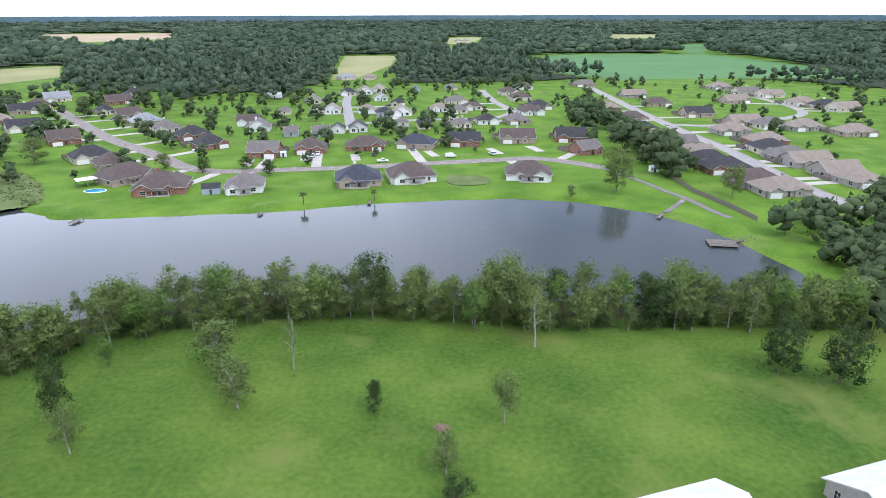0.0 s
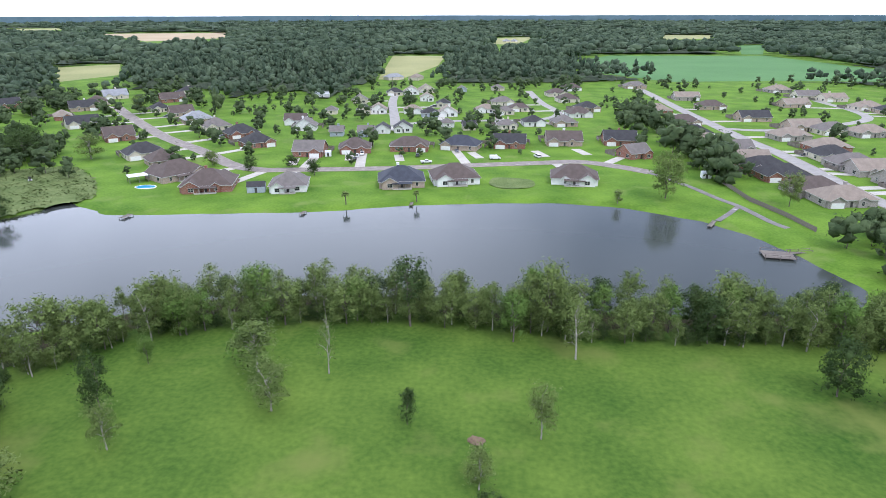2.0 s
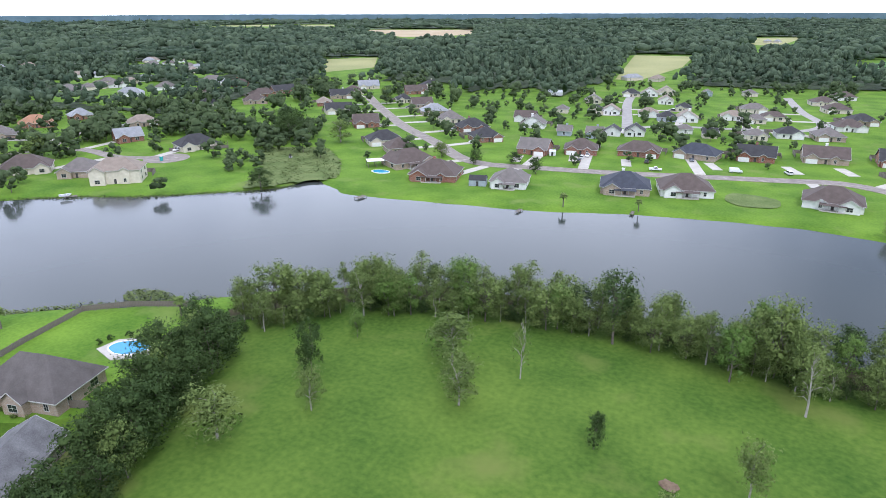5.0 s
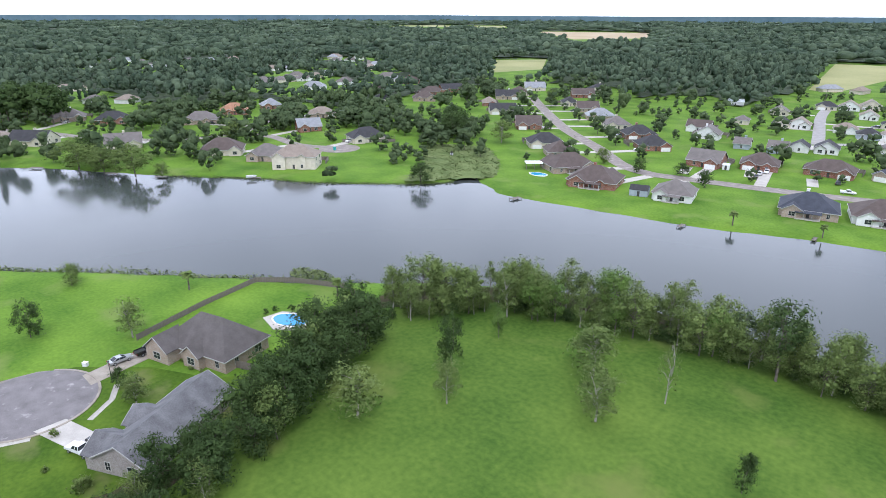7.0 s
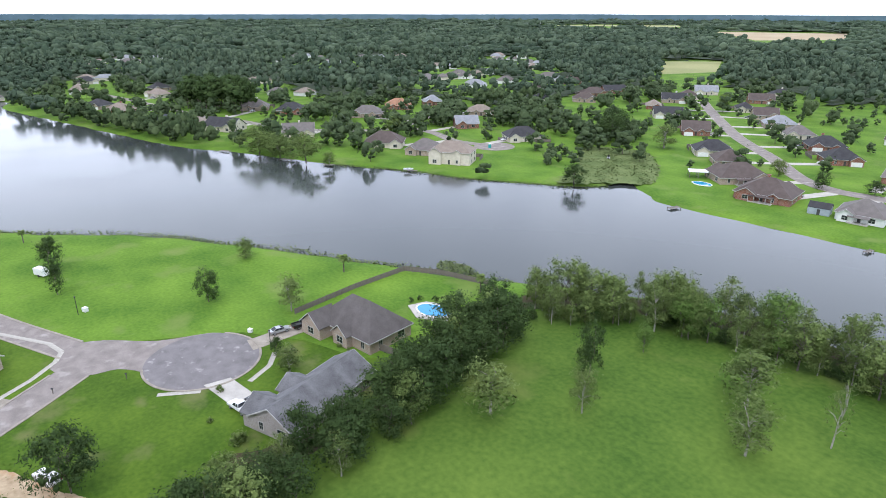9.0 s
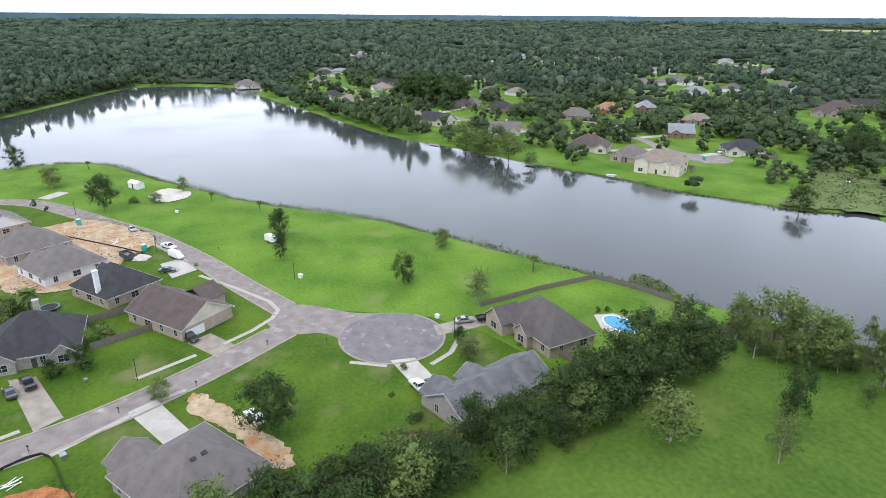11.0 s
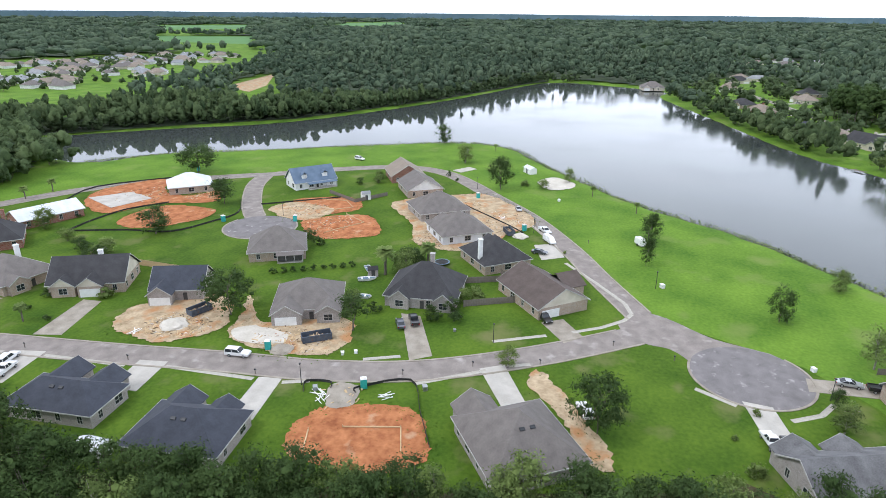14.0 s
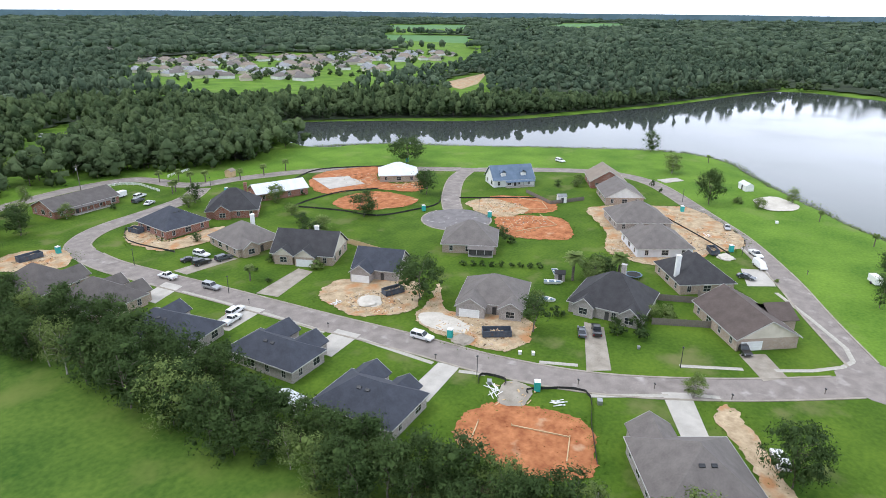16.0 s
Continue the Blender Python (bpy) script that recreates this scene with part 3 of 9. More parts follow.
def kerb_lines():
    """Kerbs along both sides of the streets, open where another street or a turning circle joins."""
    for k, (line, width, z, wanted) in enumerate(STREETS):
        if not wanted:
            continue
        fine = smooth_line(line, 2)
        for s in (-1, 1):
            runs, run = [], []
            for i, (x, y) in enumerate(fine):
                a, c = fine[max(i - 1, 0)], fine[min(i + 1, len(fine) - 1)]
                dx, dy = c[0] - a[0], c[1] - a[1]
                d = math.hypot(dx, dy) or 1
                q = (x - dy / d * s * width / 2, y + dx / d * s * width / 2)
                px, py = np.array([q[0]]), np.array([q[1]])
                blocked = any(edge_distance(px, py, ln, False)[0] < w / 2 + 0.4 for j, (ln, w, _, _) in enumerate(STREETS) if j != k)
                blocked |= any(math.hypot(q[0] - cx, q[1] - cy) < r for cx, cy, r in ((-127, 23, 12.3), (-177, -121, 12.5), (-262, 219, 11.5)))
                blocked |= bool(inside(px, py, smooth_line(paving_pts, 4, True))[0])
                if blocked:
                    runs.append(run)
                    run = []
                else:
                    run.append(q)
            for run in runs + [run]:
                if len(run) > 2:
                    bm = bmesh.new()
                    ribbon(bm, run, -0.25, 0.25, -0.2, z + 0.09)
                    tagged(part("kerb", bm, OLD_CONCRETE), "low grey concrete kerb along the road", "kerb", kind="structure")


kerb_lines()

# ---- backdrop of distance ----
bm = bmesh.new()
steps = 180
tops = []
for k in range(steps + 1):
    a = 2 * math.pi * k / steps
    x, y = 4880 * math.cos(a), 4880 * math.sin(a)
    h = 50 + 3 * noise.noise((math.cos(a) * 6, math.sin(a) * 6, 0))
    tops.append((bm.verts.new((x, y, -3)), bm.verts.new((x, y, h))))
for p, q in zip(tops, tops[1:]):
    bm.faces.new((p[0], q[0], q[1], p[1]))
# woods colour with the blue of distance haze mixed in
HAZE_WOODS = material("distant_haze_blue_woods", (0.10, 0.16, 0.19), (0.16, 0.23, 0.26), 0.01, 0.05, 1.0, bump=0, spec=0.0)
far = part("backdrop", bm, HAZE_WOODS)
tagged(far, "line of woods on the horizon, haze blue put into its colour", "horizon", kind="structure")

# ---- houses ----
def slab(bm, polys, thick=0.14):
    """Each polygon as a sheet of that thickness below it."""
    for p in polys:
        top = [bm.verts.new(v) for v in p]
        low = [bm.verts.new((v[0], v[1], v[2] - thick)) for v in p]
        bm.faces.new(top)
        bm.faces.new(low[::-1])
        for i in range(len(p)):
            j = (i + 1) % len(p)
            bm.faces.new((top[i], low[i], low[j], top[j]))


def roof_polys(kind, w, d, eave, pitch, o):
    X, Y = w / 2 + o, d / 2 + o
    if kind == "hip":
        r = min(X, Y)
        h = eave + pitch * r
        if X >= Y:
            a, b2 = (-(X - r) - 0.02, 0, h), (X - r + 0.02, 0, h)
            return [[(-X, -Y, eave), (X, -Y, eave), b2, a], [(X, Y, eave), (-X, Y, eave), a, b2],
                    [(-X, Y, eave), (-X, -Y, eave), a], [(X, -Y, eave), (X, Y, eave), b2]], h
        a, b2 = (0, -(Y - r) - 0.02, h), (0, Y - r + 0.02, h)
        return [[(X, -Y, eave), (X, Y, eave), b2, a], [(-X, Y, eave), (-X, -Y, eave), a, b2],
                [(-X, -Y, eave), (X, -Y, eave), a], [(X, Y, eave), (-X, Y, eave), b2]], h
    if kind == "gable_x":
        h = eave + pitch * Y
        return [[(-X, -Y, eave), (X, -Y, eave), (X, 0, h), (-X, 0, h)], [(X, Y, eave), (-X, Y, eave), (-X, 0, h), (X, 0, h)]], h
    h = eave + pitch * X
    return [[(X, -Y, eave), (X, Y, eave), (0, Y, h), (0, -Y, h)], [(-X, Y, eave), (-X, -Y, eave), (0, -Y, h), (0, Y, h)]], h


def window_mesh(w, h):
    bm = bmesh.new()
    t, p = 0.09, 0.05
    box(bm, -w / 2 - t, w / 2 + t, -p, 0.02, h / 2, h / 2 + t)
    box(bm, -w / 2 - t, w / 2 + t, -p - 0.03, 0.02, -h / 2 - t, -h / 2)
    box(bm, -w / 2 - t, -w / 2, -p, 0.02, -h / 2, h / 2)
    box(bm, w / 2, w / 2 + t, -p, 0.02, -h / 2, h / 2)
    box(bm, -0.03, 0.03, -p + 0.01, 0.0, -h / 2, h / 2)
    box(bm, -w / 2, -0.03, -p + 0.012, 0.0, -0.025, 0.025)
    box(bm, 0.03, w / 2, -p + 0.012, 0.0, -0.025, 0.025)
    me = bpy.data.meshes.new("window")
    bmesh.ops.recalc_face_normals(bm, faces=bm.faces[:])
    bm.to_mesh(me)
    bm.free()
    me.materials.append(TRIM)
    bm = bmesh.new()
    box(bm, -w / 2, w / 2, -0.02, 0.01, -h / 2, h / 2)
    pm = bpy.data.meshes.new("pane")
    bm.to_mesh(pm)
    bm.free()
    pm.materials.append(PANE)
    return me, pm


WINDOWS = {"tall": window_mesh(0.95, 1.5), "wide": window_mesh(1.9, 1.5), "small": window_mesh(0.7, 0.9)}


def door_mesh(w, h, mat, rows, name):
    bm = bmesh.new()
    box(bm, -w / 2, w / 2, -0.03, 0.02, 0, h)
    for k in range(rows):
        z0 = h * k / rows
        box(bm, -w / 2 + 0.12, w / 2 - 0.12, -0.06, -0.03, z0 + 0.07, z0 + h / rows - 0.07)
    me = bpy.data.meshes.new(name)
    bmesh.ops.recalc_face_normals(bm, faces=bm.faces[:])
    bm.to_mesh(me)
    bm.free()
    me.materials.append(mat)
    return me


DOOR, GARAGE = door_mesh(1.0, 2.1, DARK_TRIM, 3, "door"), door_mesh(4.9, 2.2, WHITE, 4, "garage_door")


HOUSE_SPOTS = []


def rake(bm, a, b, out_):
    """A thin board under a gable's edge, from the eave a to the ridge b, facing out_."""
    a, b, o_ = Vector(a), Vector(b), Vector(out_) * 0.06
    drop = Vector((0, 0, -0.24))
    v = [bm.verts.new(q) for q in (a, b, b + drop, a + drop, a + o_, b + o_, b + drop + o_, a + drop + o_)]
    for f in ((0, 1, 2, 3), (7, 6, 5, 4), (0, 4, 5, 1), (1, 5, 6, 2), (2, 6, 7, 3), (3, 7, 4, 0)):
        bm.faces.new([v[i] for i in f])


def house(x, y, rot, w, d, roof="grey", wall="tan", kind="hip", wings=(), garage=None, door=None, chimney=None, porch=None, eave=2.9, pitch=0.62,
          label="", windows="fbrl", vents=0, dormers=0, storeys=1, category="house", group="", gable="", step=4.2):
    """A house at the plan point, its width along rot. wings: (side, centre, width, out) of cross gables on side f(ront) or b(ack).
    garage, door: (side, place along it). chimney: (x, y, height over ridge). porch: (side, centre, width, out) with posts under a shed roof."""
    rm, wm = ROOFS[roof], WALLS[wall]
    base = tagged(new("house"), label or f"{wall} house with a {roof} shingle roof", category, group)
    base.matrix_world = pose(x, y, 0, 0, 0, rot)
    HOUSE_SPOTS.append((x, y, max(w, d)))
    o = 0.5
    top = eave * storeys
    # walls
    bm = bmesh.new()
    box(bm, -w / 2, w / 2, -d / 2, d / 2, -0.3, top - 0.02)
    polys, ridge = roof_polys(kind, w, d, top, pitch, o)
    part("wall", bm, wm, base)
    gm = WALLS[gable] if gable else wm
    if kind == "gable_x":
        for s in (-1, 1):
            bm = bmesh.new()
            v = [bm.verts.new((s * (w / 2 - q), yy, zz)) for q in (0, 0.25) for yy, zz in ((-d / 2, top - 0.05), (d / 2, top - 0.05), (0, top + pitch * d / 2 + pitch * o - 0.2))]
            for f in ((0, 1, 2), (3, 5, 4), (0, 2, 5, 3), (1, 4, 5, 2), (0, 3, 4, 1)):
                bm.faces.new([v[i] for i in f])
            part("gable", bm, gm, base)
    if kind == "gable_y":
        for s in (-1, 1):
            bm = bmesh.new()
            v = [bm.verts.new((xx, s * (d / 2 - q), zz)) for q in (0, 0.25) for xx, zz in ((-w / 2, top - 0.05), (w / 2, top - 0.05), (0, top + pitch * w / 2 + pitch * o - 0.2))]
            for f in ((0, 1, 2), (3, 5, 4), (0, 2, 5, 3), (1, 4, 5, 2), (0, 3, 4, 1)):
                bm.faces.new([v[i] for i in f])
            part("gable", bm, gm, base)
    for side, c, ww, out_ in wings:
        bm = bmesh.new()
        s = -1 if side == "f" else 1
        ya, yb = s * (d / 2 + out_), s * (d / 2 - 0.3)
        box(bm, c - ww / 2, c + ww / 2, min(ya, yb), max(ya, yb), -0.3, top - 0.02)
        part("wing_wall", bm, wm, base)
        bm = bmesh.new()
        v = [bm.verts.new((c + xx, s * (d / 2 + out_ - q), zz)) for q in (0, 0.25) for xx, zz in ((-ww / 2, top - 0.05), (ww / 2, top - 0.05), (0, top + pitch * (ww / 2 + 0.4) - 0.2))]
        for f in ((0, 1, 2), (3, 5, 4), (0, 2, 5, 3), (1, 4, 5, 2), (0, 3, 4, 1)):
            bm.faces.new([v[i] for i in f])
        part("gable", bm, gm, base)
    # main roof, wing roofs, eaves boards
    bm = bmesh.new()
    slab(bm, polys)
    part("roof", bm, rm, base)
    for side, c, ww, out_ in wings:
        s = -1 if side == "f" else 1
        hw = ww / 2 + 0.4
        hr = top + pitch * hw
        y0, ye, y1 = s * (d / 2 + out_ + 0.45), s * (d / 2 + o - 0.3), s * (d / 2 + o - hw)
        bm = bmesh.new()
        slab(bm, [[(c - hw, y0, top + 0.02), (c, y0, hr + 0.02), (c, y1, hr + 0.02), (c - hw, ye, top + 0.02)], [(c, y0, hr + 0.02), (c + hw, y0, top + 0.02), (c + hw, ye, top + 0.02), (c, y1, hr + 0.02)]], 0.12)
        part("gable_roof", bm, rm, base)
    bm = bmesh.new()
    X, Y = w / 2 + o, d / 2 + o
    for x0, x1, y0, y1 in ((-X - 0.03, X + 0.03, -Y - 0.06, -Y), (-X - 0.03, X + 0.03, Y, Y + 0.06), (-X - 0.06, -X, -Y, Y), (X, X + 0.06, -Y, Y)):
        if kind == "gable_x" and x1 - x0 < 0.1 or kind == "gable_y" and y1 - y0 < 0.1:
            continue
        box(bm, x0, x1, y0, y1, top - 0.2, top + 0.02)
    part("eaves_board", bm, TRIM, base)
    for s in (-1, 1):
        bm = bmesh.new()
        if kind == "gable_x":
            for e in (-1, 1):
                rake(bm, (s * X, e * Y, top + 0.02), (s * X, 0, ridge + 0.02), (s, 0, 0))
        elif kind == "gable_y":
            for e in (-1, 1):
                rake(bm, (e * X, s * Y, top + 0.02), (0, s * Y, ridge + 0.02), (0, s, 0))
        if bm.verts:
            part("bargeboard", bm, TRIM, base)
        else:
            bm.free()
    for side, c, ww, out_ in wings:
        s = -1 if side == "f" else 1
        bm = bmesh.new()
        for e in (-1, 1):
            rake(bm, (c + e * (ww / 2 + 0.4), s * (d / 2 + out_ + 0.45), top + 0.04), (c, s * (d / 2 + out_ + 0.45), top + pitch * (ww / 2 + 0.4) + 0.04), (0, s, 0))
        part("bargeboard", bm, TRIM, base)
    # openings
    def side_pose(side, u, z, off=0.0):
        if side == "f":
            return pose(u, -d / 2 - off, z)
        if side == "b":
            return pose(-u, d / 2 + off, z, 0, 0, 180)
        if side == "r":
            return pose(w / 2 + off, u, z, 0, 0, 90)
        return pose(-w / 2 - off, -u, z, 0, 0, -90)
    taken = {s: [] for s in "fbrl"}
    for side, c, ww, out_ in wings:
        cc = c if side == "f" else -c
        taken[side].append((cc - ww / 2 - 0.6, cc + ww / 2 + 0.6))
        if garage and garage[0] == side and abs(garage[1] - cc) < 0.5:
            continue
        kind_w = "wide" if ww > 4 else "tall"
        me, pm = WINDOWS[kind_w]
        wd = shared("window", me, base, side_pose(side, cc, 1.55, out_))
        shared("pane", pm, wd)
    if garage:
        out_ = sum(q[3] for q in wings if q[0] == garage[0] and abs((q[1] if q[0] == "f" else -q[1]) - garage[1]) < 0.5)
        shared("garage_door", GARAGE, base, side_pose(garage[0], garage[1], 0.0, out_))
        taken[garage[0]].append((garage[1] - 2.9, garage[1] + 2.9))
    if door:
        shared("door", DOOR, base, side_pose(door[0], door[1], 0.0))
        taken[door[0]].append((door[1] - 0.8, door[1] + 0.8))
    for side in windows:
        length = w if side in "fb" else d
        count = max(1, int(length / step))
        for k in range(count):
            u = -length / 2 + length * (k + 0.5) / count
            if any(lo - 0.6 < u < hi + 0.6 for lo, hi in taken[side]):
                continue
            me, pm = WINDOWS["wide" if k % 3 == 1 else "tall"]
            for lev in range(storeys):
                wd = shared("window", me, base, side_pose(side, u, 1.55 + lev * eave))
                shared("pane", pm, wd)
    if chimney:
        cx, cy, h = chimney
        bm = bmesh.new()
        box(bm, cx - 0.55, cx + 0.55, cy - 0.45, cy + 0.45, 0, ridge + h)
        box(bm, cx - 0.65, cx + 0.65, cy - 0.55, cy + 0.55, ridge + h, ridge + h + 0.18)
        part("chimney", bm, WHITE if wall in ("white", "tan") else wm, base)
    for k in range(vents):
        bm = bmesh.new()
        zz = top + pitch * (min(w, d) / 2 + o) * 0.72
        yy = (d / 2 + o) - (zz - top) / pitch if kind != "gable_y" else 0
        box(bm, -0.45, 0.45, -0.3, 0.3, 0, 0.22, bevel=0.05)
        v = part("roof_vent", bm, DARK_METAL, base, "small dark metal ridge vent")
        v.matrix_basis = pose(-0.9 + 1.8 * k, -yy if kind == "hip" else 0, zz - 0.02, math.degrees(math.atan(pitch)) if kind == "hip" else 0)
    for k in range(dormers):
        u = -w / 4 + k * (w / 2) / max(1, dormers - 1)
        bm = bmesh.new()
        z0 = top + pitch * 1.6
        box(bm, u - 1.05, u + 1.05, -d / 2 + 1.1, 0, z0 - 1.0, z0 + 1.4)
        dm = part("dormer", bm, WALLS["white"], base, "small white dormer")
        bm = bmesh.new()
        slab(bm, [[(u - 1.35, -d / 2 + 0.8, z0 + 1.3), (u, -d / 2 + 0.8, z0 + 2.5), (u, 0.4, z0 + 2.5), (u - 1.35, 0.4, z0 + 1.3)],
                  [(u, -d / 2 + 0.8, z0 + 2.5), (u + 1.35, -d / 2 + 0.8, z0 + 1.3), (u + 1.35, 0.4, z0 + 1.3), (u, 0.4, z0 + 2.5)]], 0.1)
        part("dormer_roof", bm, rm, dm)
        me, pm = WINDOWS["small"]
        shared("window", me, dm, pose(u, -d / 2 + 1.1, z0 + 0.5))
    if porch:
        side, c, ww, out_ = porch[:4]
        s = -1 if side == "f" else 1
        ya, yb = s * (d / 2 + out_), s * d / 2
        bm = bmesh.new()
        slab(bm, [[(c - ww / 2 - 0.3, ya + s * 0.3, top - 0.45), (c + ww / 2 + 0.3, ya + s * 0.3, top - 0.45), (c + ww / 2 + 0.3, yb, top + 0.02), (c - ww / 2 - 0.3, yb, top + 0.02)]], 0.12)
        pr = part("porch_roof", bm, rm, base)
        bm = bmesh.new()
        box(bm, c - ww / 2, c + ww / 2, min(ya, yb), max(ya, yb), -0.1, 0.25)
        part("porch_deck", bm, CONCRETE, base)
        count = max(2, round(ww / 2.4) + 1)
        for k in range(count):
            bm = bmesh.new()
            u = c - ww / 2 + 0.1 + (ww - 0.2) * k / (count - 1)
            box(bm, u - 0.1, u + 0.1, ya - s * 0.12 - 0.1, ya - s * 0.12 + 0.1, 0.25, top - 0.5)
            part("porch_post", bm, TRIM, base)
        if len(porch) > 4:
            bm = bmesh.new()
            box(bm, c - ww / 2, c + ww / 2, ya - s * 0.14 - 0.02, ya - s * 0.14 + 0.02, 0.7, top - 0.55)
            for e in (-1, 1):
                box(bm, c + e * ww / 2 - 0.02, c + e * ww / 2 + 0.02, min(ya, yb) + 0.2, max(ya, yb), 0.7, top - 0.55)
            part("insect_screen", bm, DARK_TRIM, base, "dark insect screen")
    return base


new_row = "houses of the new estate"
house(-128.2, -76.0, 113, 15.6, 14.5, "grey", "grey", "hip", (("f", -4.4, 6.8, 2.8), ("f", 5.0, 5.2, 2.2)), ("f", -4.6), ("f", 1.0), group=new_row,
      label="new grey brick house with a pale grey roof on soil")
house(-143.0, -51.0, 96, 17.5, 15.5, "dark", "grey", "hip", (("f", -4.8, 4.6, 1.2), ("f", 6.0, 4.2, 1.0)), None, ("f", 0.6), (1.0, 3.0, 0.9), group=new_row,
      label="grey brick house under a steep charcoal shingle roof", pitch=0.8)
brown_house = house(-149.8, -22.7, 132, 14.0, 19.0, "brown", "tan", "gable_y", (), ("f", -3.6), None, group=new_row, label="house with a brown gable roof and a cream gable end",
      windows="rlb", pitch=0.55, gable="cream")
bm = bmesh.new()
box(bm, 6.9, 11.5, -2.0, 6.5, -0.3, 2.85)
part("annex_wall", bm, WALLS["tan"], brown_house)
bm = bmesh.new()
slab(bm, [[(5.5, -2.5, 2.9), (12.0, -2.5, 2.9), (12.0, 2.25, 5.4), (5.5, 2.25, 5.4)], [(12.0, 7.0, 2.9), (5.5, 7.0, 2.9), (5.5, 2.25, 5.4), (12.0, 2.25, 5.4)]], 0.12)
part("annex_roof", bm, ROOFS["brown"], brown_house)
bm = bmesh.new()
bm.faces.new([bm.verts.new((11.5, yy, zz)) for yy, zz in ((-2.0, 2.8), (6.5, 2.8), (2.25, 5.2))])
r_ = bmesh.ops.extrude_face_region(bm, geom=bm.faces[:])
for q in r_["geom"]:
    if isinstance(q, bmesh.types.BMVert):
        q.co.x -= 0.2
part("annex_gable", bm, WALLS["tan"], brown_house)
house(-170.8, -39.5, 131, 14.5, 15.5, "dark", "tan", "hip", (("b", 3.0, 6.0, 2.0),), None, ("r", 0), (-6.6, -3.5, 0.6), group=new_row,
      label="tan brick house with a black hip roof and white chimney", pitch=0.72)
house(-190.5, -56.0, 127, 16.5, 16.0, "grey", "wrap", "hip", (("b", -2, 6, 1.5),), group=new_row, label="unfinished house with new grey roof and pale wrapped walls")
house(-210.7, -69.3, 127, 18.0, 16.0, "grey", "grey", "hip", (("b", 3, 6, 1.5),), group=new_row, label="unfinished brick house with a new grey hip roof")
house(-236.0, -85.0, 124, 14.0, 17.0, "grey", "tan", "gable_y", (), ("b", 0), group=new_row, label="house with a grey gable roof and pale gable end", pitch=0.55, gable="white")
house(-254.5, -98.5, 122, 14.0, 16.0, "tan", "red", "gable_y", (("b", 3, 5, 1),), group=new_row, label="brick house with a taupe gable roof")
house(-231.0, -131.0, 140, 17.5, 11.0, "blue", "white", "gable_x", (), None, ("f", 0.5), dormers=2, porch=("f", 2.2, 12.0, 2.2), group=new_row,
      label="white cottage with a blue roof, two dormers and a porch", pitch=0.85)
house(-158.5, -103.0, 119, 16.0, 14.5, "grey", "tan", "hip", (), porch=("f", 3.6, 7.2, 2.6, True), group=new_row, label="tan brick house with a grey hip roof and screened porch", pitch=0.7)
house(-209.4, -173.7, 132, 16.0, 14.0, "white", "tan", "hip", group=new_row, label="unfinished house with a bright white metal hip roof", pitch=0.55)
house(-160.5, -194.0, 160, 20.0, 11.0, "white", "red", "gable_x", group=new_row, label="unfinished red brick house with a white metal roof", pitch=0.45)
house(-136.3, -188.8, 136, 17.0, 14.5, "dark", "red", "hip", (("f", -3, 5, 1.2),), chimney=(4, 3, 0.6), group=new_row, label="red brick house with a steep black roof", pitch=0.8)
house(-113.2, -190.0, 178, 15.0, 17.0, "navy", "red", "hip", group=new_row, label="new red brick house with a blue-black hip roof", pitch=0.6, vents=2)
house(-117.4, -158.6, 172, 14.5, 17.0, "grey", "tan", "hip", (("f", -3.8, 5.0, 1.5),), door=("f", 0.5), chimney=(5.5, 4.5, -0.2), group=new_row, label="tan brick house with a taupe-grey roof")
house(-123.0, -136.0, 116, 18.0, 13.5, "dark", "tan", "gable_x", (("f", -5.0, 5.5, 1.4), ("f", 1.5, 5.8, 2.0)), ("f", 1.5), None, (2, 1, 0.8), group=new_row,
      label="tan brick house with a charcoal roof and pale gables", pitch=0.72, gable="cream")
house(-126.0, -111.0, 112, 12.5, 11.0, "navy", "grey", "gable_x", (("f", -3.2, 5.5, 3.0),), ("f", -3.2), ("f", 2.0), group=new_row, label="small new house with a slate-blue roof on bare soil", pitch=0.72)
house(-89.6, -17.2, 126, 16.0, 17.0, "grey", "grey", "hip", (("b", -3.5, 7.0, 3.5),), ("b", 3.5), group=new_row, label="brick house with a large grey hip roof", vents=2, pitch=0.66)
house(-75.6, -70.3, 97, 16.5, 12.0, "navy", "grey", "hip", (("b", -4.5, 6.0, 2.5), ("b", 3.5, 5.0, 1.5)), ("b", 4.5), group=new_row, label="grey house with a blue-black hip roof", vents=2, pitch=0.62)
house(-77.1, -97.5, 96, 17.5, 9.5, "navy", "grey", "hip", (("b", -4.5, 6.0, 4.0), ("b", 4.0, 6.0, 3.0)), ("b", -4.0), group=new_row, label="grey house with a blue-black hip roof", vents=2, pitch=0.62)
house(-70.0, -123.6, 104, 19.0, 11.5, "navy", "grey", "hip", (("b", -5.0, 6.0, 2.5),), ("b", 5.0), group=new_row, label="grey house with a blue-black hip roof beside the woods", vents=2, pitch=0.62)
house(-69.0, -151.0, 96, 16.5, 13.0, "umber", "tan", "hip", (("b", 4.0, 6.0, 2.0), ("b", -4.5, 5.0, 2.0)), group=new_row, label="tan brick house with a dark umber roof", pitch=0.7)
house(-64.5, -172.0, 102, 16.0, 13.0, "umber", "tan", "hip", (("b", 4.0, 6.0, 2.0),), group=new_row, label="tan brick house with a dark umber roof near the bend", pitch=0.7)
house(-105.5, -238.2, 186, 24.0, 13.5, "umber", "red", "gable_x", (), None, ("f", -4), group=new_row, label="long red brick ranch house with a taupe roof", pitch=0.42, porch=("f", 1.0, 14.0, 1.8))
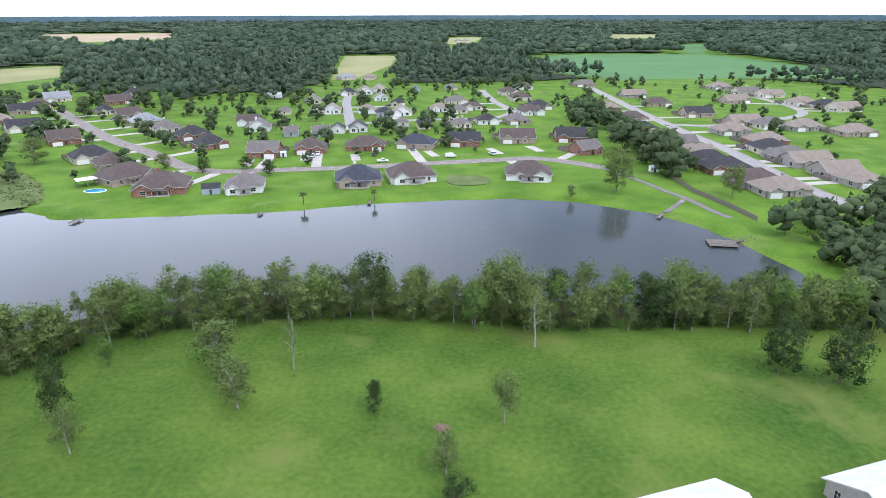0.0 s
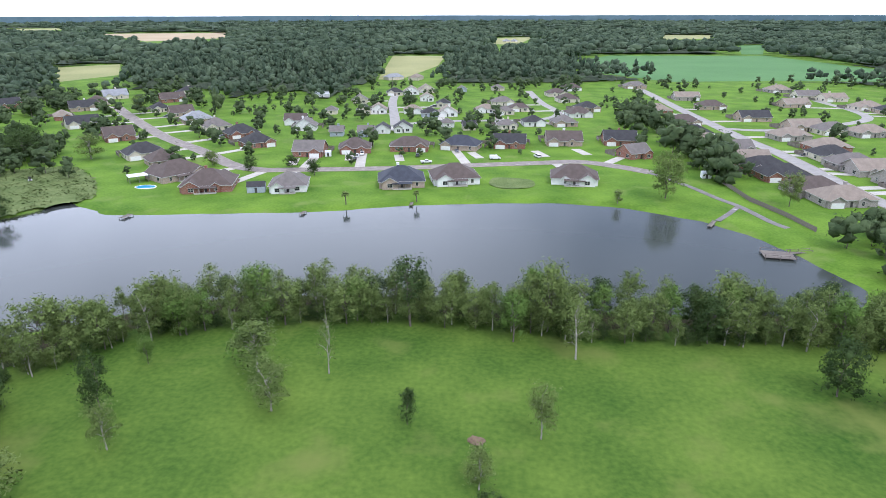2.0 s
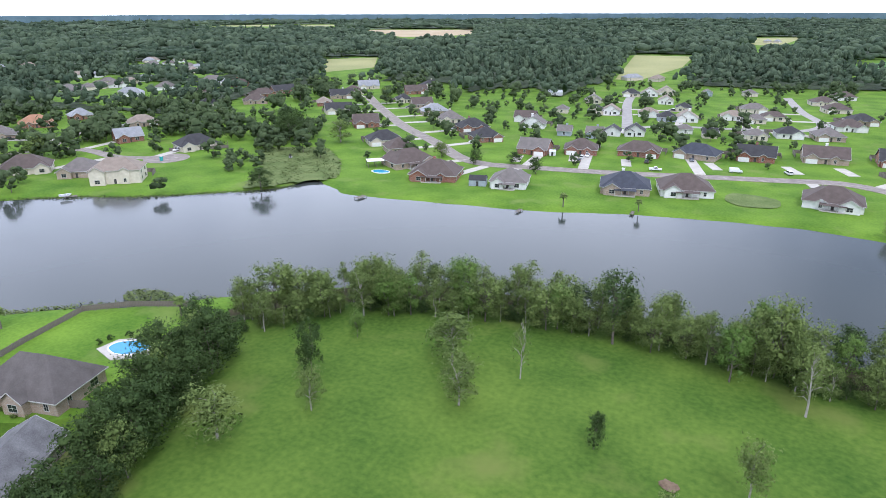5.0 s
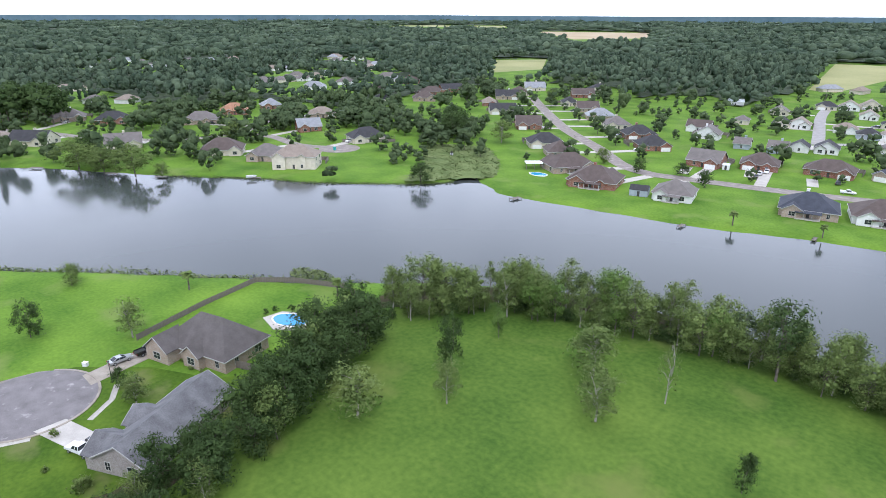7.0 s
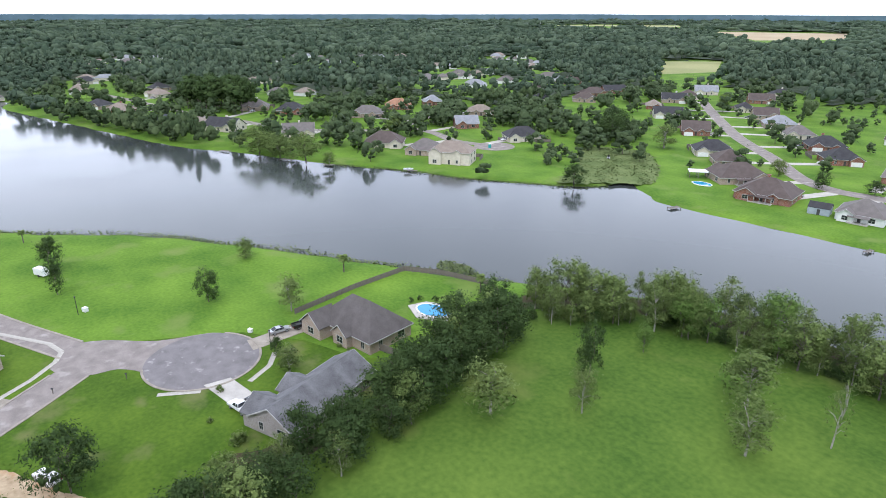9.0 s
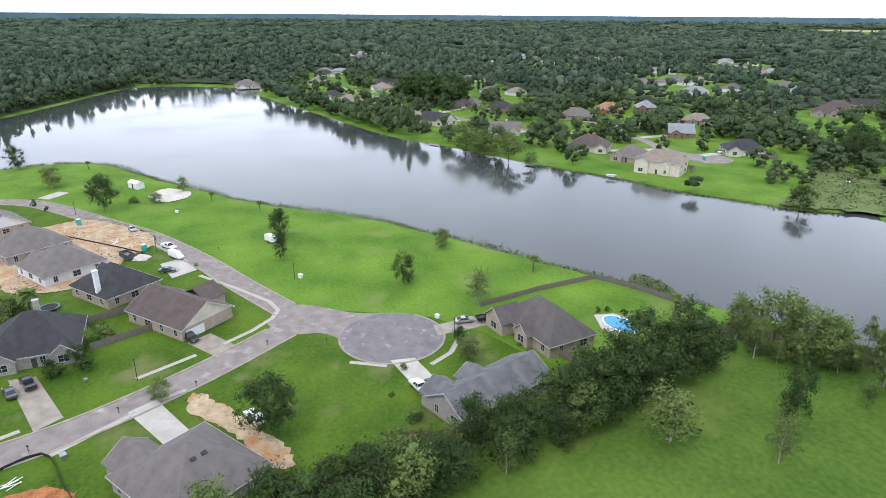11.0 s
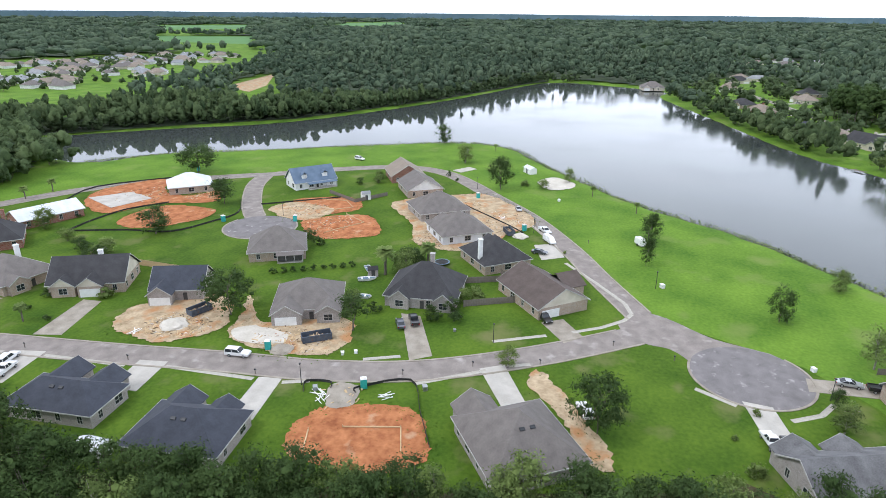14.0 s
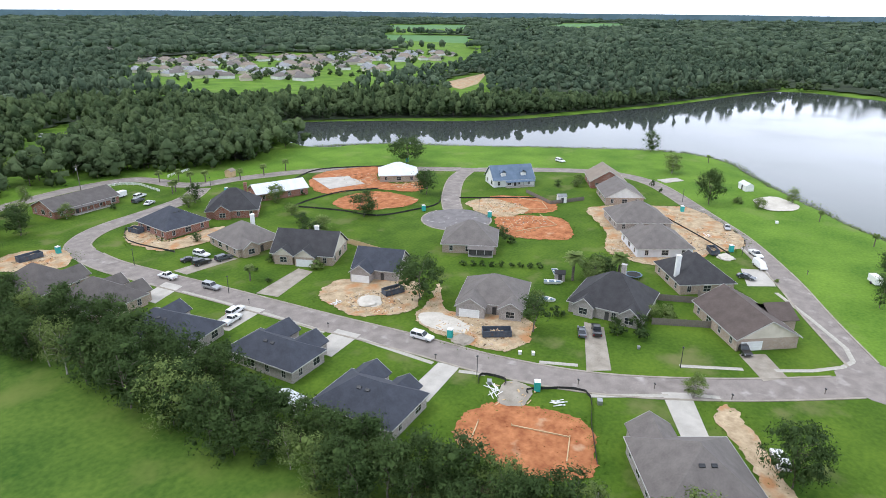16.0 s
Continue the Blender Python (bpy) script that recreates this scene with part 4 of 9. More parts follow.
house(-118.2, 56.6, 12, 18.5, 12.4, "umber", "tan", "hip", (("f", -7.0, 6.5, 3.2), ("f", 1.2, 4.6, 1.6)), ("l", 0), ("f", -1.5), group=new_row,
      label="tan brick house with a steep brown roof beside a pool", pitch=0.85)
house(-98.0, 35.2, 113, 22.5, 9.6, "weathered", "grey", "gable_x", (("b", -8.0, 6.5, 2.0), ("b", 0.0, 6.0, 1.5)), ("b", 7.5), group=new_row,
      label="grey house with a long weathered silver roof by the trees", pitch=0.6)
house(30.0, 55.5, 18, 17.0, 11.5, "white", "white", "gable_x", label="house with a white metal roof at the meadow's edge", pitch=0.4)
house(63.5, 60.5, 18, 17.0, 13.0, "white", "grey", "gable_x", label="brick house with a pale roof at the meadow's edge", pitch=0.45)

# the far shore: x, y, rot, width, depth, roof, wall
FRONT_ROW = [
    (-144.4, 257.5, 53, 21.7, 16, "brown", "tan"), (-121.7, 240.7, 12, 20.6, 17, "brown", "red"), (-87.5, 241.5, 10, 14.9, 14, "grey", "white"),
    (-41.9, 252.9, 8, 19, 16, "navy", "tan"), (-19.5, 259.2, 14, 19.9, 16, "brown", "white"), (32.8, 262, -6, 19.6, 15, "brown", "white"),
]
SECOND_ROW = [
    (-97.4, 309, 0, 15.2, 14, "grey", "red"), (-75.6, 318.4, 10, 16.2, 14, "brown", "red"), (-47.2, 324.8, 0, 19.9, 13, "brown", "red"),
    (-19.9, 329.8, -12, 20, 13, "navy", "tan"), (6.5, 336.5, 0, 17.1, 13, "dark", "red"), (36.5, 345.5, 4, 19.3, 14, "brown", "tan"),
    (67.8, 349.4, -1, 17.6, 14, "dark", "red"), (69, 314.5, 25, 12.6, 12, "grey", "red"),
]
WEST_ROW = [
    (-268.5, 382.2, 40, 19, 14, "dark", "cream"), (-220.8, 342.1, 40, 15.7, 15, "brown", "red"), (-301.6, 411.4, 40, 10.6, 15, "tan", "red"),
    (-319.6, 482.1, 40, 16.3, 14, "brown", "cream"), (-313.6, 454, 40, 19, 14, "dark", "tan"), (-329.1, 523, 40, 19, 15, "steel", "cream"),
    (-252.5, 452.7, 40, 12, 14, "dark", "cream"), (-226.5, 432.7, 40, 15.8, 14, "brown", "tan"), (-202.3, 405.5, 40, 18.6, 14, "steel", "tan"),
    (-177.4, 378.6, 40, 16, 14, "grey", "cream"), (-152.6, 356, 40, 18.1, 14, "dark", "red"), (-133.2, 329.3, 40, 16.4, 14, "dark", "red"),
    (-276.3, 551.6, 40, 19, 14, "dark", "cream"), (-269.8, 506.9, 40, 19, 14, "brown", "red"), (-181.7, 297.9, 40, 18.5, 14, "dark", "cream"),
    (-163.4, 282.5, 40, 14.6, 14, "brown", "tan"),
]
SMALL_HOUSES = [
    (-133.3, 403.9, 8, 14, 12, "brown", "white"), (-120.7, 381.9, 8, 14, 11, "grey", "white"), (-120.5, 449, 8, 8.7, 10, "grey", "cream"),
    (-96.2, 363.7, 8, 8, 9, "grey", "bluegrey"), (-78.5, 364.1, 8, 9.4, 10, "grey", "bluegrey"), (-70.2, 374.7, 8, 8.9, 10, "dark", "white"),
    (-58.3, 379.2, 8, 11.3, 10, "dark", "white"), (-97, 451.9, 8, 10.6, 10, "dark", "cream"), (-87.1, 455.3, 8, 12.5, 10, "tan", "white"),
    (-111.4, 509, 8, 11.7, 10, "grey", "cream"), (-90.8, 561.8, 8, 14, 11, "dark", "cream"), (-76.7, 569.7, 8, 14, 11, "tan", "white"),
    (-61.5, 455.2, 8, 13, 10, "tan", "white"), (-47.7, 441.6, 8, 12.2, 10, "dark", "bluegrey"), (-41.7, 491.8, 8, 10.6, 10, "dark", "cream"),
    (-35.4, 443.6, 8, 14, 10, "tan", "white"), (-64.7, 585.2, 8, 14, 10, "tan", "cream"), (-58.2, 525.5, 8, 11.2, 10, "tan", "white"),
    (-31.9, 591.3, 8, 8, 10, "grey", "bluegrey"), (-8.2, 463.2, 8, 14, 10, "tan", "white"),
]
LOOP_HOUSES = [
    (4.6, 454.6, 12, 13.9, 10, "grey", "cream"), (16.5, 471.4, 12, 14.7, 10, "brown", "cream"), (5.9, 394.5, 12, 11.5, 10, "grey", "cream"),
    (1.2, 603.1, 12, 10.7, 10, "grey", "cream"), (-32.3, 399.1, 12, 8, 10, "grey", "white"), (-18, 389.3, 12, 8, 9, "dark", "cream"),
    (23.4, 408, 12, 14, 12, "dark", "white"), (43.1, 408.8, 12, 15, 14, "grey", "tan"), (57.1, 447.6, 12, 17, 14, "brown", "white"),
    (67, 475.2, 12, 17, 14, "dark", "tan"), (52.3, 564.4, 12, 17, 13, "brown", "cream"), (58, 526.3, 12, 17, 13, "brown", "cream"),
    (70.2, 607.3, 12, 17, 13, "brown", "white"), (4.6, 505.4, 12, 17, 12, "grey", "cream"),
]
EAST_ROW = [
    (133.7, 630.4, 4, 20, 12, "grey", "tan"), (120.8, 415.6, 4, 20, 14, "brown", "tan"), (114.8, 374.1, 8, 20, 14, "dark", "red"),
    (114.5, 347.4, 4, 17.4, 14, "tan", "red"), (121.3, 328.2, 8, 20, 14, "grey", "grey"), (119.6, 302.3, 4, 20, 14, "tan", "grey"),
    (122.4, 288.5, 8, 20, 14, "dark", "red"), (124.5, 273.3, 4, 20, 14, "dark", "red"), (127.4, 250.1, 8, 20, 14, "brown", "grey"),
    (131.6, 236, 8, 20, 14, "tan", "grey"), (115.4, 466.8, 8, 20, 14, "tan", "red"), (158.4, 544.6, 4, 20, 13, "tan", "grey"),
    (162.1, 491.6, 8, 20, 13, "brown", "tan"), (173, 437.2, 4, 20, 14, "dark", "tan"), (168.4, 369.6, 8, 20, 14, "tan", "grey"),
    (174.1, 337.3, 8, 20, 14, "tan", "red"),
]
EAST_BACK = [
    (166, 317, 6, 18, 14, "dark", "cream"), (166.5, 297.6, 6, 20, 14, "grey", "grey"), (168.9, 285.6, 10, 19.9, 14, "tan", "grey"),
    (171.5, 265.3, 6, 18.1, 14, "tan", "grey"), (172.4, 249.7, 10, 14.8, 14, "tan", "grey"), (257.2, 605, 10, 20, 13, "tan", "grey"),
    (263.2, 561.6, 6, 20, 13, "grey", "cream"), (275.8, 543.4, 10, 20, 13, "tan", "cream"), (230, 507.1, 10, 20, 13, "tan", "tan"),
    (276.9, 494.4, 6, 20, 13, "tan", "cream"), (285, 475.6, 6, 20, 14, "dark", "tan"), (291.3, 462.4, 10, 20, 14, "tan", "cream"),
    (189.6, 401.1, 10, 20, 14, "tan", "tan"), (201.8, 390.5, 10, 20, 14, "grey", "cream"), (219.2, 383.2, 10, 20, 14, "tan", "grey"),
    (239.7, 364.3, 6, 20, 14, "tan", "tan"),
]
WEST_SHORE = [
    (-399, 117.5, 35, 21, 14, "dark", "cream"), (-471.1, 163.5, 61, 19.9, 14, "grey", "tan"), (-438.3, 178.6, 52, 21, 14, "dark", "red"),
    (-353.2, 145.8, 65, 17.8, 14, "grey", "cream"), (-394.6, 216.2, 53, 21, 14, "grey", "tan"), (-414.1, 253.5, 57, 19.3, 14, "orange", "red"),
    (-417, 287.2, 64, 14.8, 13, "steel", "red"), (-299.1, 172.1, 52, 20.6, 15, "brown", "cream"), (-270.2, 179, 35, 16.7, 14, "grey", "tan"),
    (-245.7, 178.2, 40, 20.4, 13, "tan", "cream"), (-320, 244.7, 65, 14.2, 13, "steel", "red"), (-267.9, 244.8, 65, 20.1, 14, "dark", "cream"),
    (-358.9, 398.2, 41, 18.6, 13, "brown", "tan"), (-381.3, 433.7, 61, 21, 13, "brown", "red"), (-381.6, 461.3, 65, 20.6, 13, "dark", "red"),
    (-441.4, 426.6, 65, 17.8, 13, "brown", "cream"), (-458.8, 491.4, 65, 21, 13, "brown", "red"),
]
FAR_WEST = [
    (-645.5, 4.3, 100, 20, 16, "grey", "cream"), (-436, 94, 40, 18, 13, "navy", "red"), (-418, 105.5, 38, 17, 13, "tan", "tan"), (-511, 79, 30, 18, 14, "tan", "red"), (-546, 71, 30, 17, 13, "dark", "tan"),
    (-591, 124, 20, 19, 13, "tan", "cream"), (-355, 285, 60, 18, 13, "tan", "tan"), (-378, 367, 60, 16, 12, "dark", "cream"), (-586, 490, 60, 18, 13, "steel", "white"), (-563, 435, 60, 18, 13, "grey", "white"),
    (-741.4, 89.9, 100, 20, 14, "dark", "cream"), (-640, 135.5, 100, 16.8, 14, "dark", "tan"),
]

ROOF_WORDS = {"grey": "grey shingle", "brown": "brown shingle", "tan": "taupe shingle", "dark": "charcoal shingle", "navy": "blue-black shingle", "blue": "blue metal",
              "white": "white metal", "steel": "pale blue-grey", "umber": "dark umber shingle", "orange": "orange-brown shingle"}
WALL_WORDS = {"red": "red brick", "tan": "tan brick", "grey": "grey brick", "white": "white-sided", "cream": "cream-sided", "bluegrey": "blue-grey sided", "wrap": "wrapped"}
rng = random.Random(11)
TOWN_DRIVES = []
for table, where, group, pitch, kinds in (
        (FRONT_ROW, "on the lakeshore", "houses on the far shore", 0.6, ("hip",)), (SECOND_ROW, "facing the street", "houses on the far shore", 0.62, ("hip", "gable_x")),
        (WEST_ROW, "along the street", "houses along the west street", 0.62, ("hip", "hip", "gable_x")), (SMALL_HOUSES, "among small houses", "small houses", 0.6, ("gable_y", "hip", "gable_x")),
        (LOOP_HOUSES, "in the estate", "small houses", 0.55, ("hip", "gable_x")), (EAST_ROW, "beside the street", "houses along the east street", 0.55, ("hip", "hip", "gable_x")),
        (EAST_BACK, "in the estate", "houses along the east street", 0.55, ("hip", "hip", "gable_x")), (WEST_SHORE, "among trees", "houses on the west shore", 0.65, ("hip", "hip", "gable_x")),
        (FAR_WEST, "near the lake", "houses on the west shore", 0.6, ("hip",))):
    for x, y, rot, w, d, roof, wall in table:
        TOWN_DRIVES.append((x, y, min(w, d)))
        side = rng.choice((-1, 1))
        ww = min(6.0, w * 0.42)
        front = table is not FRONT_ROW
        wings = [("f", side * (w / 2 - ww / 2 - 0.6), ww, rng.uniform(0.8, 2.0))] if w > 9 and front else []
        if not front:
            wings = [("f", side * w * 0.27, w * 0.34, 1.8), ("b", -side * w * 0.2, w * 0.36, 2.2)]
        if w > 15 and rng.random() < 0.5:
            wings.append(("f", -side * w * 0.2, 3.6, 0.6))
        gar = ("f", wings[0][1]) if wings and ww > 5.4 and front and table is not WEST_SHORE else None
        two = abs(x + 245.7) < 0.1
        house(x, y, rot + rng.uniform(-3, 3), w, d, roof, wall, rng.choice(kinds), wings, gar, ("f", 0.0) if w > 9 else None,
              (rng.uniform(-2, 2), rng.uniform(0, 3), 0.7) if rng.random() < 0.2 else None, pitch=pitch, group=group, storeys=2 if two else 1,
              label=f"{'two-storey ' if two else ''}{WALL_WORDS[wall]} house with {ROOF_WORDS[roof]} roof {where}", step=5.5, windows="fbrl" if table is FRONT_ROW else "frl",
              porch=("f", 0.0, w * 0.42, 2.6) if table is FRONT_ROW else None)

# board fences round the back gardens across the lake
vs, fs = [], []
fence_rng = random.Random(77)
for table, chance in ((SECOND_ROW, 0.9), (WEST_ROW, 0.6), (EAST_ROW, 0.8), (EAST_BACK, 0.8), (LOOP_HOUSES, 0.5), (SMALL_HOUSES, 0.4), (WEST_SHORE, 0.4)):
    for x, y, rot, w, d, roof, wall in table:
        if fence_rng.random() > chance:
            continue
        c, s_ = math.cos(radians(rot)), math.sin(radians(rot))
        a, e = w / 2 + fence_rng.uniform(1, 3), d / 2 + fence_rng.uniform(6, 10)
        for (x0, y0), (x1, y1) in (((-a, d / 2 - 2), (-a, e)), ((-a, e), (a, e)), ((a, e), (a, d / 2 - 2))):
            ln = math.hypot(x1 - x0, y1 - y0)
            nx, ny = -(y1 - y0) / ln * 0.05, (x1 - x0) / ln * 0.05
            k0 = len(vs)
            for px, py in ((x0 - nx, y0 - ny), (x1 - nx, y1 - ny), (x1 + nx, y1 + ny), (x0 + nx, y0 + ny)):
                for z in (-0.1, 1.75):
                    vs.append((x + px * c - py * s_, y + px * s_ + py * c, z))
            fs += [[k0 + q for q in f] for f in ((0, 2, 3, 1), (2, 4, 5, 3), (4, 6, 7, 5), (6, 0, 1, 7), (1, 3, 5, 7))]
tagged(mesh_object("garden_fences", vs, fs, WOOD), "grey board fences round back gardens across the lake", "fences", kind="stuff")

# ---- trees ----
def leaf_sprays(centres, normals, sizes, rnd, fingers=3, slim=0.3):
    """Leaf sprays: narrow blades fanned round each centre, as arrays of corners, three to a blade, wound to face along the normals."""
    n = len(centres)
    t = rnd.normal(size=(n, 3))
    t -= normals * (t * normals).sum(1, keepdims=True)
    t /= np.linalg.norm(t, axis=1, keepdims=True) + 1e-9
    s = np.cross(normals, t)
    h = sizes[:, None]
    out_ = []
    for k in range(fingers):
        a = 2 * math.pi * k / fingers + rnd.uniform(-0.5, 0.5, (n, 1))
        d, e = t * np.cos(a) + s * np.sin(a), s * np.cos(a) - t * np.sin(a)
        droop = normals * rnd.uniform(-0.45, 0.12, (n, 1)) * h
        root = centres - d * h * 0.35
        out_ += [root - e * h * slim * 0.5, root + d * h * rnd.uniform(0.75, 1.15, (n, 1)) + droop, root + e * h * slim * 0.5]
    v = np.stack(out_, 1).reshape(-1, 3, 3)
    g = np.cross(v[:, 1] - v[:, 0], v[:, 2] - v[:, 0])
    turn = (g * np.repeat(normals, fingers, 0)).sum(1) < 0
    v[turn] = v[turn][:, ::-1]
    return v.reshape(-1, 3)


def unit(a):
    return a / (np.linalg.norm(a, axis=-1, keepdims=True) + 1e-9)


def ico(level, cut=-2.0):
    """Directions and triangles of a round core; faces below the cut are left off."""
    bm = bmesh.new()
    bmesh.ops.create_icosphere(bm, subdivisions=level, radius=1.0)
    v = np.array([tuple(q.co) for q in bm.verts])
    f = np.array([[q.index for q in p.verts] for p in bm.faces if p.calc_center_median().z > cut])
    bm.free()
    used = np.unique(f)
    back = np.zeros(len(v), int)
    back[used] = np.arange(len(used))
    return v[used], back[f]


def soft_mesh(name, v, vn, f, mat):
    """A mesh of triangles, shaded by the given soft normals."""
    me = bpy.data.meshes.new(name)
    me.vertices.add(len(v))
    me.vertices.foreach_set("co", np.ascontiguousarray(v, dtype=np.float32).ravel())
    me.loops.add(f.size)
    me.loops.foreach_set("vertex_index", f.ravel().astype(np.int32))
    me.polygons.add(len(f))
    me.polygons.foreach_set("loop_start", (np.arange(len(f)) * 3).astype(np.int32))
    me.update(calc_edges=True)
    me.normals_split_custom_set_from_vertices(np.ascontiguousarray(vn, dtype=np.float32))
    if mat:
        me.materials.append(mat)
    return me


MESH_ARRAYS = {}


def tree_meshes(seed, h, width, leaf_mat, bark=None, clumps=34, per=22, leaf=0.42, low=0.25, skew=0.3, stems=1, hollow=0.4, simple=False, core=0.0, fingers=2):
    """Trunk with limbs, and a crown of leafy clumps spread through an uneven egg shape, as two meshes h metres high."""
    rnd = np.random.RandomState(seed)
    rx, rz = width / 2 * 0.80, h * (1 - low) / 2
    zc = h - rz * 1.02
    d = rnd.normal(size=(clumps, 3))
    d = unit(d + [0, 0, 0.15])
    r = hollow + (1.0 - hollow) * rnd.random((clumps, 1)) ** 0.6
    wob = 1 + 0.20 * np.sin(3 * np.arctan2(d[:, 1], d[:, 0]) + rnd.random() * 6)[:, None] * (1 - np.abs(d[:, 2:3]))
    c = d * r * wob * np.array([rx, rx, rz])
    c[:, :2] *= 1 - skew * np.clip(c[:, 2:3] / rz, -1, 1) * 0.5
    c += [0, 0, zc]
    tuft = (0.46 * (rx * rx * rz) ** (1 / 3) * (26 / clumps) ** 0.33) * (0.5 + 0.8 * rnd.random((clumps, 1)))
    off = unit(rnd.normal(size=(clumps, per, 3)) + [0, 0, 0.3])
    p = c[:, None, :] + off * (tuft * (0.5 + 0.8 * rnd.random((clumps, per))))[:, :, None] * [1, 1, 0.8]
    soft = unit(off + 0.55 * d[:, None, :] + [0, 0, 0.25]).reshape(-1, 3)
    face = unit(soft + rnd.normal(size=soft.shape) * 0.45)
    v = leaf_sprays(p.reshape(-1, 3), face, leaf * (0.6 + 0.8 * rnd.random(len(soft))), rnd, fingers, 0.5 if fingers < 3 else 0.4)
    vn = np.repeat(unit(soft + rnd.normal(size=soft.shape) * 0.42), 3 * fingers, 0)
    f = np.arange(len(v)).reshape(-1, 3)
    if core:
        cv, cf = ico(1)
        q = c[:, None, :] + cv[None] * tuft[:, :, None] * core * (0.45 + 0.95 * rnd.random((clumps, len(cv), 1))) * [1, 1, 0.8]
        qn = unit(cv[None] + 0.55 * d[:, None, :] + [0, 0, 0.1] + rnd.normal(size=(clumps, len(cv), 3)) * 0.35)
        f = np.concatenate([f, (cf[None] + (len(v) + np.arange(clumps) * len(cv))[:, None, None]).reshape(-1, 3)])
        v, vn = np.concatenate([v, q.reshape(-1, 3)]), np.concatenate([vn, qn.reshape(-1, 3)])
    crown = soft_mesh("crown", v, vn, f, leaf_mat)
    bm = bmesh.new()
    r0 = 0.011 * h + 0.04
    for s in range(stems):
        lean = Vector((rnd.normal() * 0.06 * h * (stems > 1), rnd.normal() * 0.06 * h * (stems > 1), 0))
        pts = [Vector((rnd.normal() * 0.015 * h * k, rnd.normal() * 0.015 * h * k, h * z)) + lean * z for k, z in enumerate((-0.03, 0.2, 0.42, 0.64, 0.86))]
        for k in range(2 if simple else 4):
            tube(bm, pts[k], pts[k + 1], r0 * (1 - 0.22 * k), r0 * (0.78 - 0.22 * k) + 0.01, 4 if simple else 6)
        if simple:
            continue
        for k in range(0, len(c), max(1, len(c) // (14 // stems))):
            q = Vector(c[k])
            base = pts[1].lerp(pts[3], min(1, max(0, (q.z * 0.7 - pts[1].z) / (pts[3].z - pts[1].z + 1e-6))))
            mid = base.lerp(q, 0.5) + Vector((0, 0, 0.04 * h))
            tube(bm, base, mid, r0 * 0.34, r0 * 0.2, 5)
            tube(bm, mid, q, r0 * 0.2, r0 * 0.07, 4)
    bmesh.ops.triangulate(bm, faces=bm.faces)
    bm.normal_update()
    trunk = bpy.data.meshes.new("trunk")
    tv, tn_ = np.array([tuple(q.co) for q in bm.verts]), np.array([tuple(q.normal) for q in bm.verts])
    tf = np.array([[q.index for q in pp.verts] for pp in bm.faces])
    bm.to_mesh(trunk)
    bm.free()
    trunk.materials.append(bark or BARK)
    MESH_ARRAYS[crown.name], MESH_ARRAYS[trunk.name] = (v, vn, f), (tv, tn_, tf)
    return trunk, crown


def palm_meshes(seed, h):
    rnd = random.Random(seed)
    bm = bmesh.new()
    for k in range(5):
        tube(bm, (0.05 * k, 0.03 * k, h * 0.8 * k / 5 - 0.1), (0.05 * (k + 1), 0.03 * (k + 1), h * 0.8 * (k + 1) / 5), 0.34 - 0.012 * k, 0.30, 8)
    trunk = bpy.data.meshes.new("trunk")
    bm.to_mesh(trunk)
    bm.free()
    trunk.materials.append(BARK)
    bm = bmesh.new()
    o = Vector((0.25, 0.15, h * 0.8))
    for k in range(56):
        a, up = rnd.uniform(0, 6.28), rnd.uniform(-0.9, 1.2)
        ln = h * 0.27 * rnd.uniform(0.75, 1.1)
        d = Vector((math.cos(a), math.sin(a), up)).normalized()
        side = Vector((-math.sin(a), math.cos(a), 0))
        prev = None
        for s in range(5):
            t = s / 4
            c = o + d * ln * t + Vector((0, 0, -0.35 * ln * t * t))
            wd = 0.42 * math.sin(math.pi * (0.12 + 0.8 * t)) * h / 6
            cur = (bm.verts.new(c - side * wd + Vector((0, 0, -wd * 0.5))), bm.verts.new(c), bm.verts.new(c + side * wd + Vector((0, 0, -wd * 0.5))))
            if prev:
                bm.faces.new((prev[0], prev[1], cur[1], cur[0]))
                bm.faces.new((prev[1], prev[2], cur[2], cur[1]))
            prev = cur
    crown = bpy.data.meshes.new("crown")
    bm.to_mesh(crown)
    bm.free()
    crown.materials.append(LEAF)
    return trunk, crown


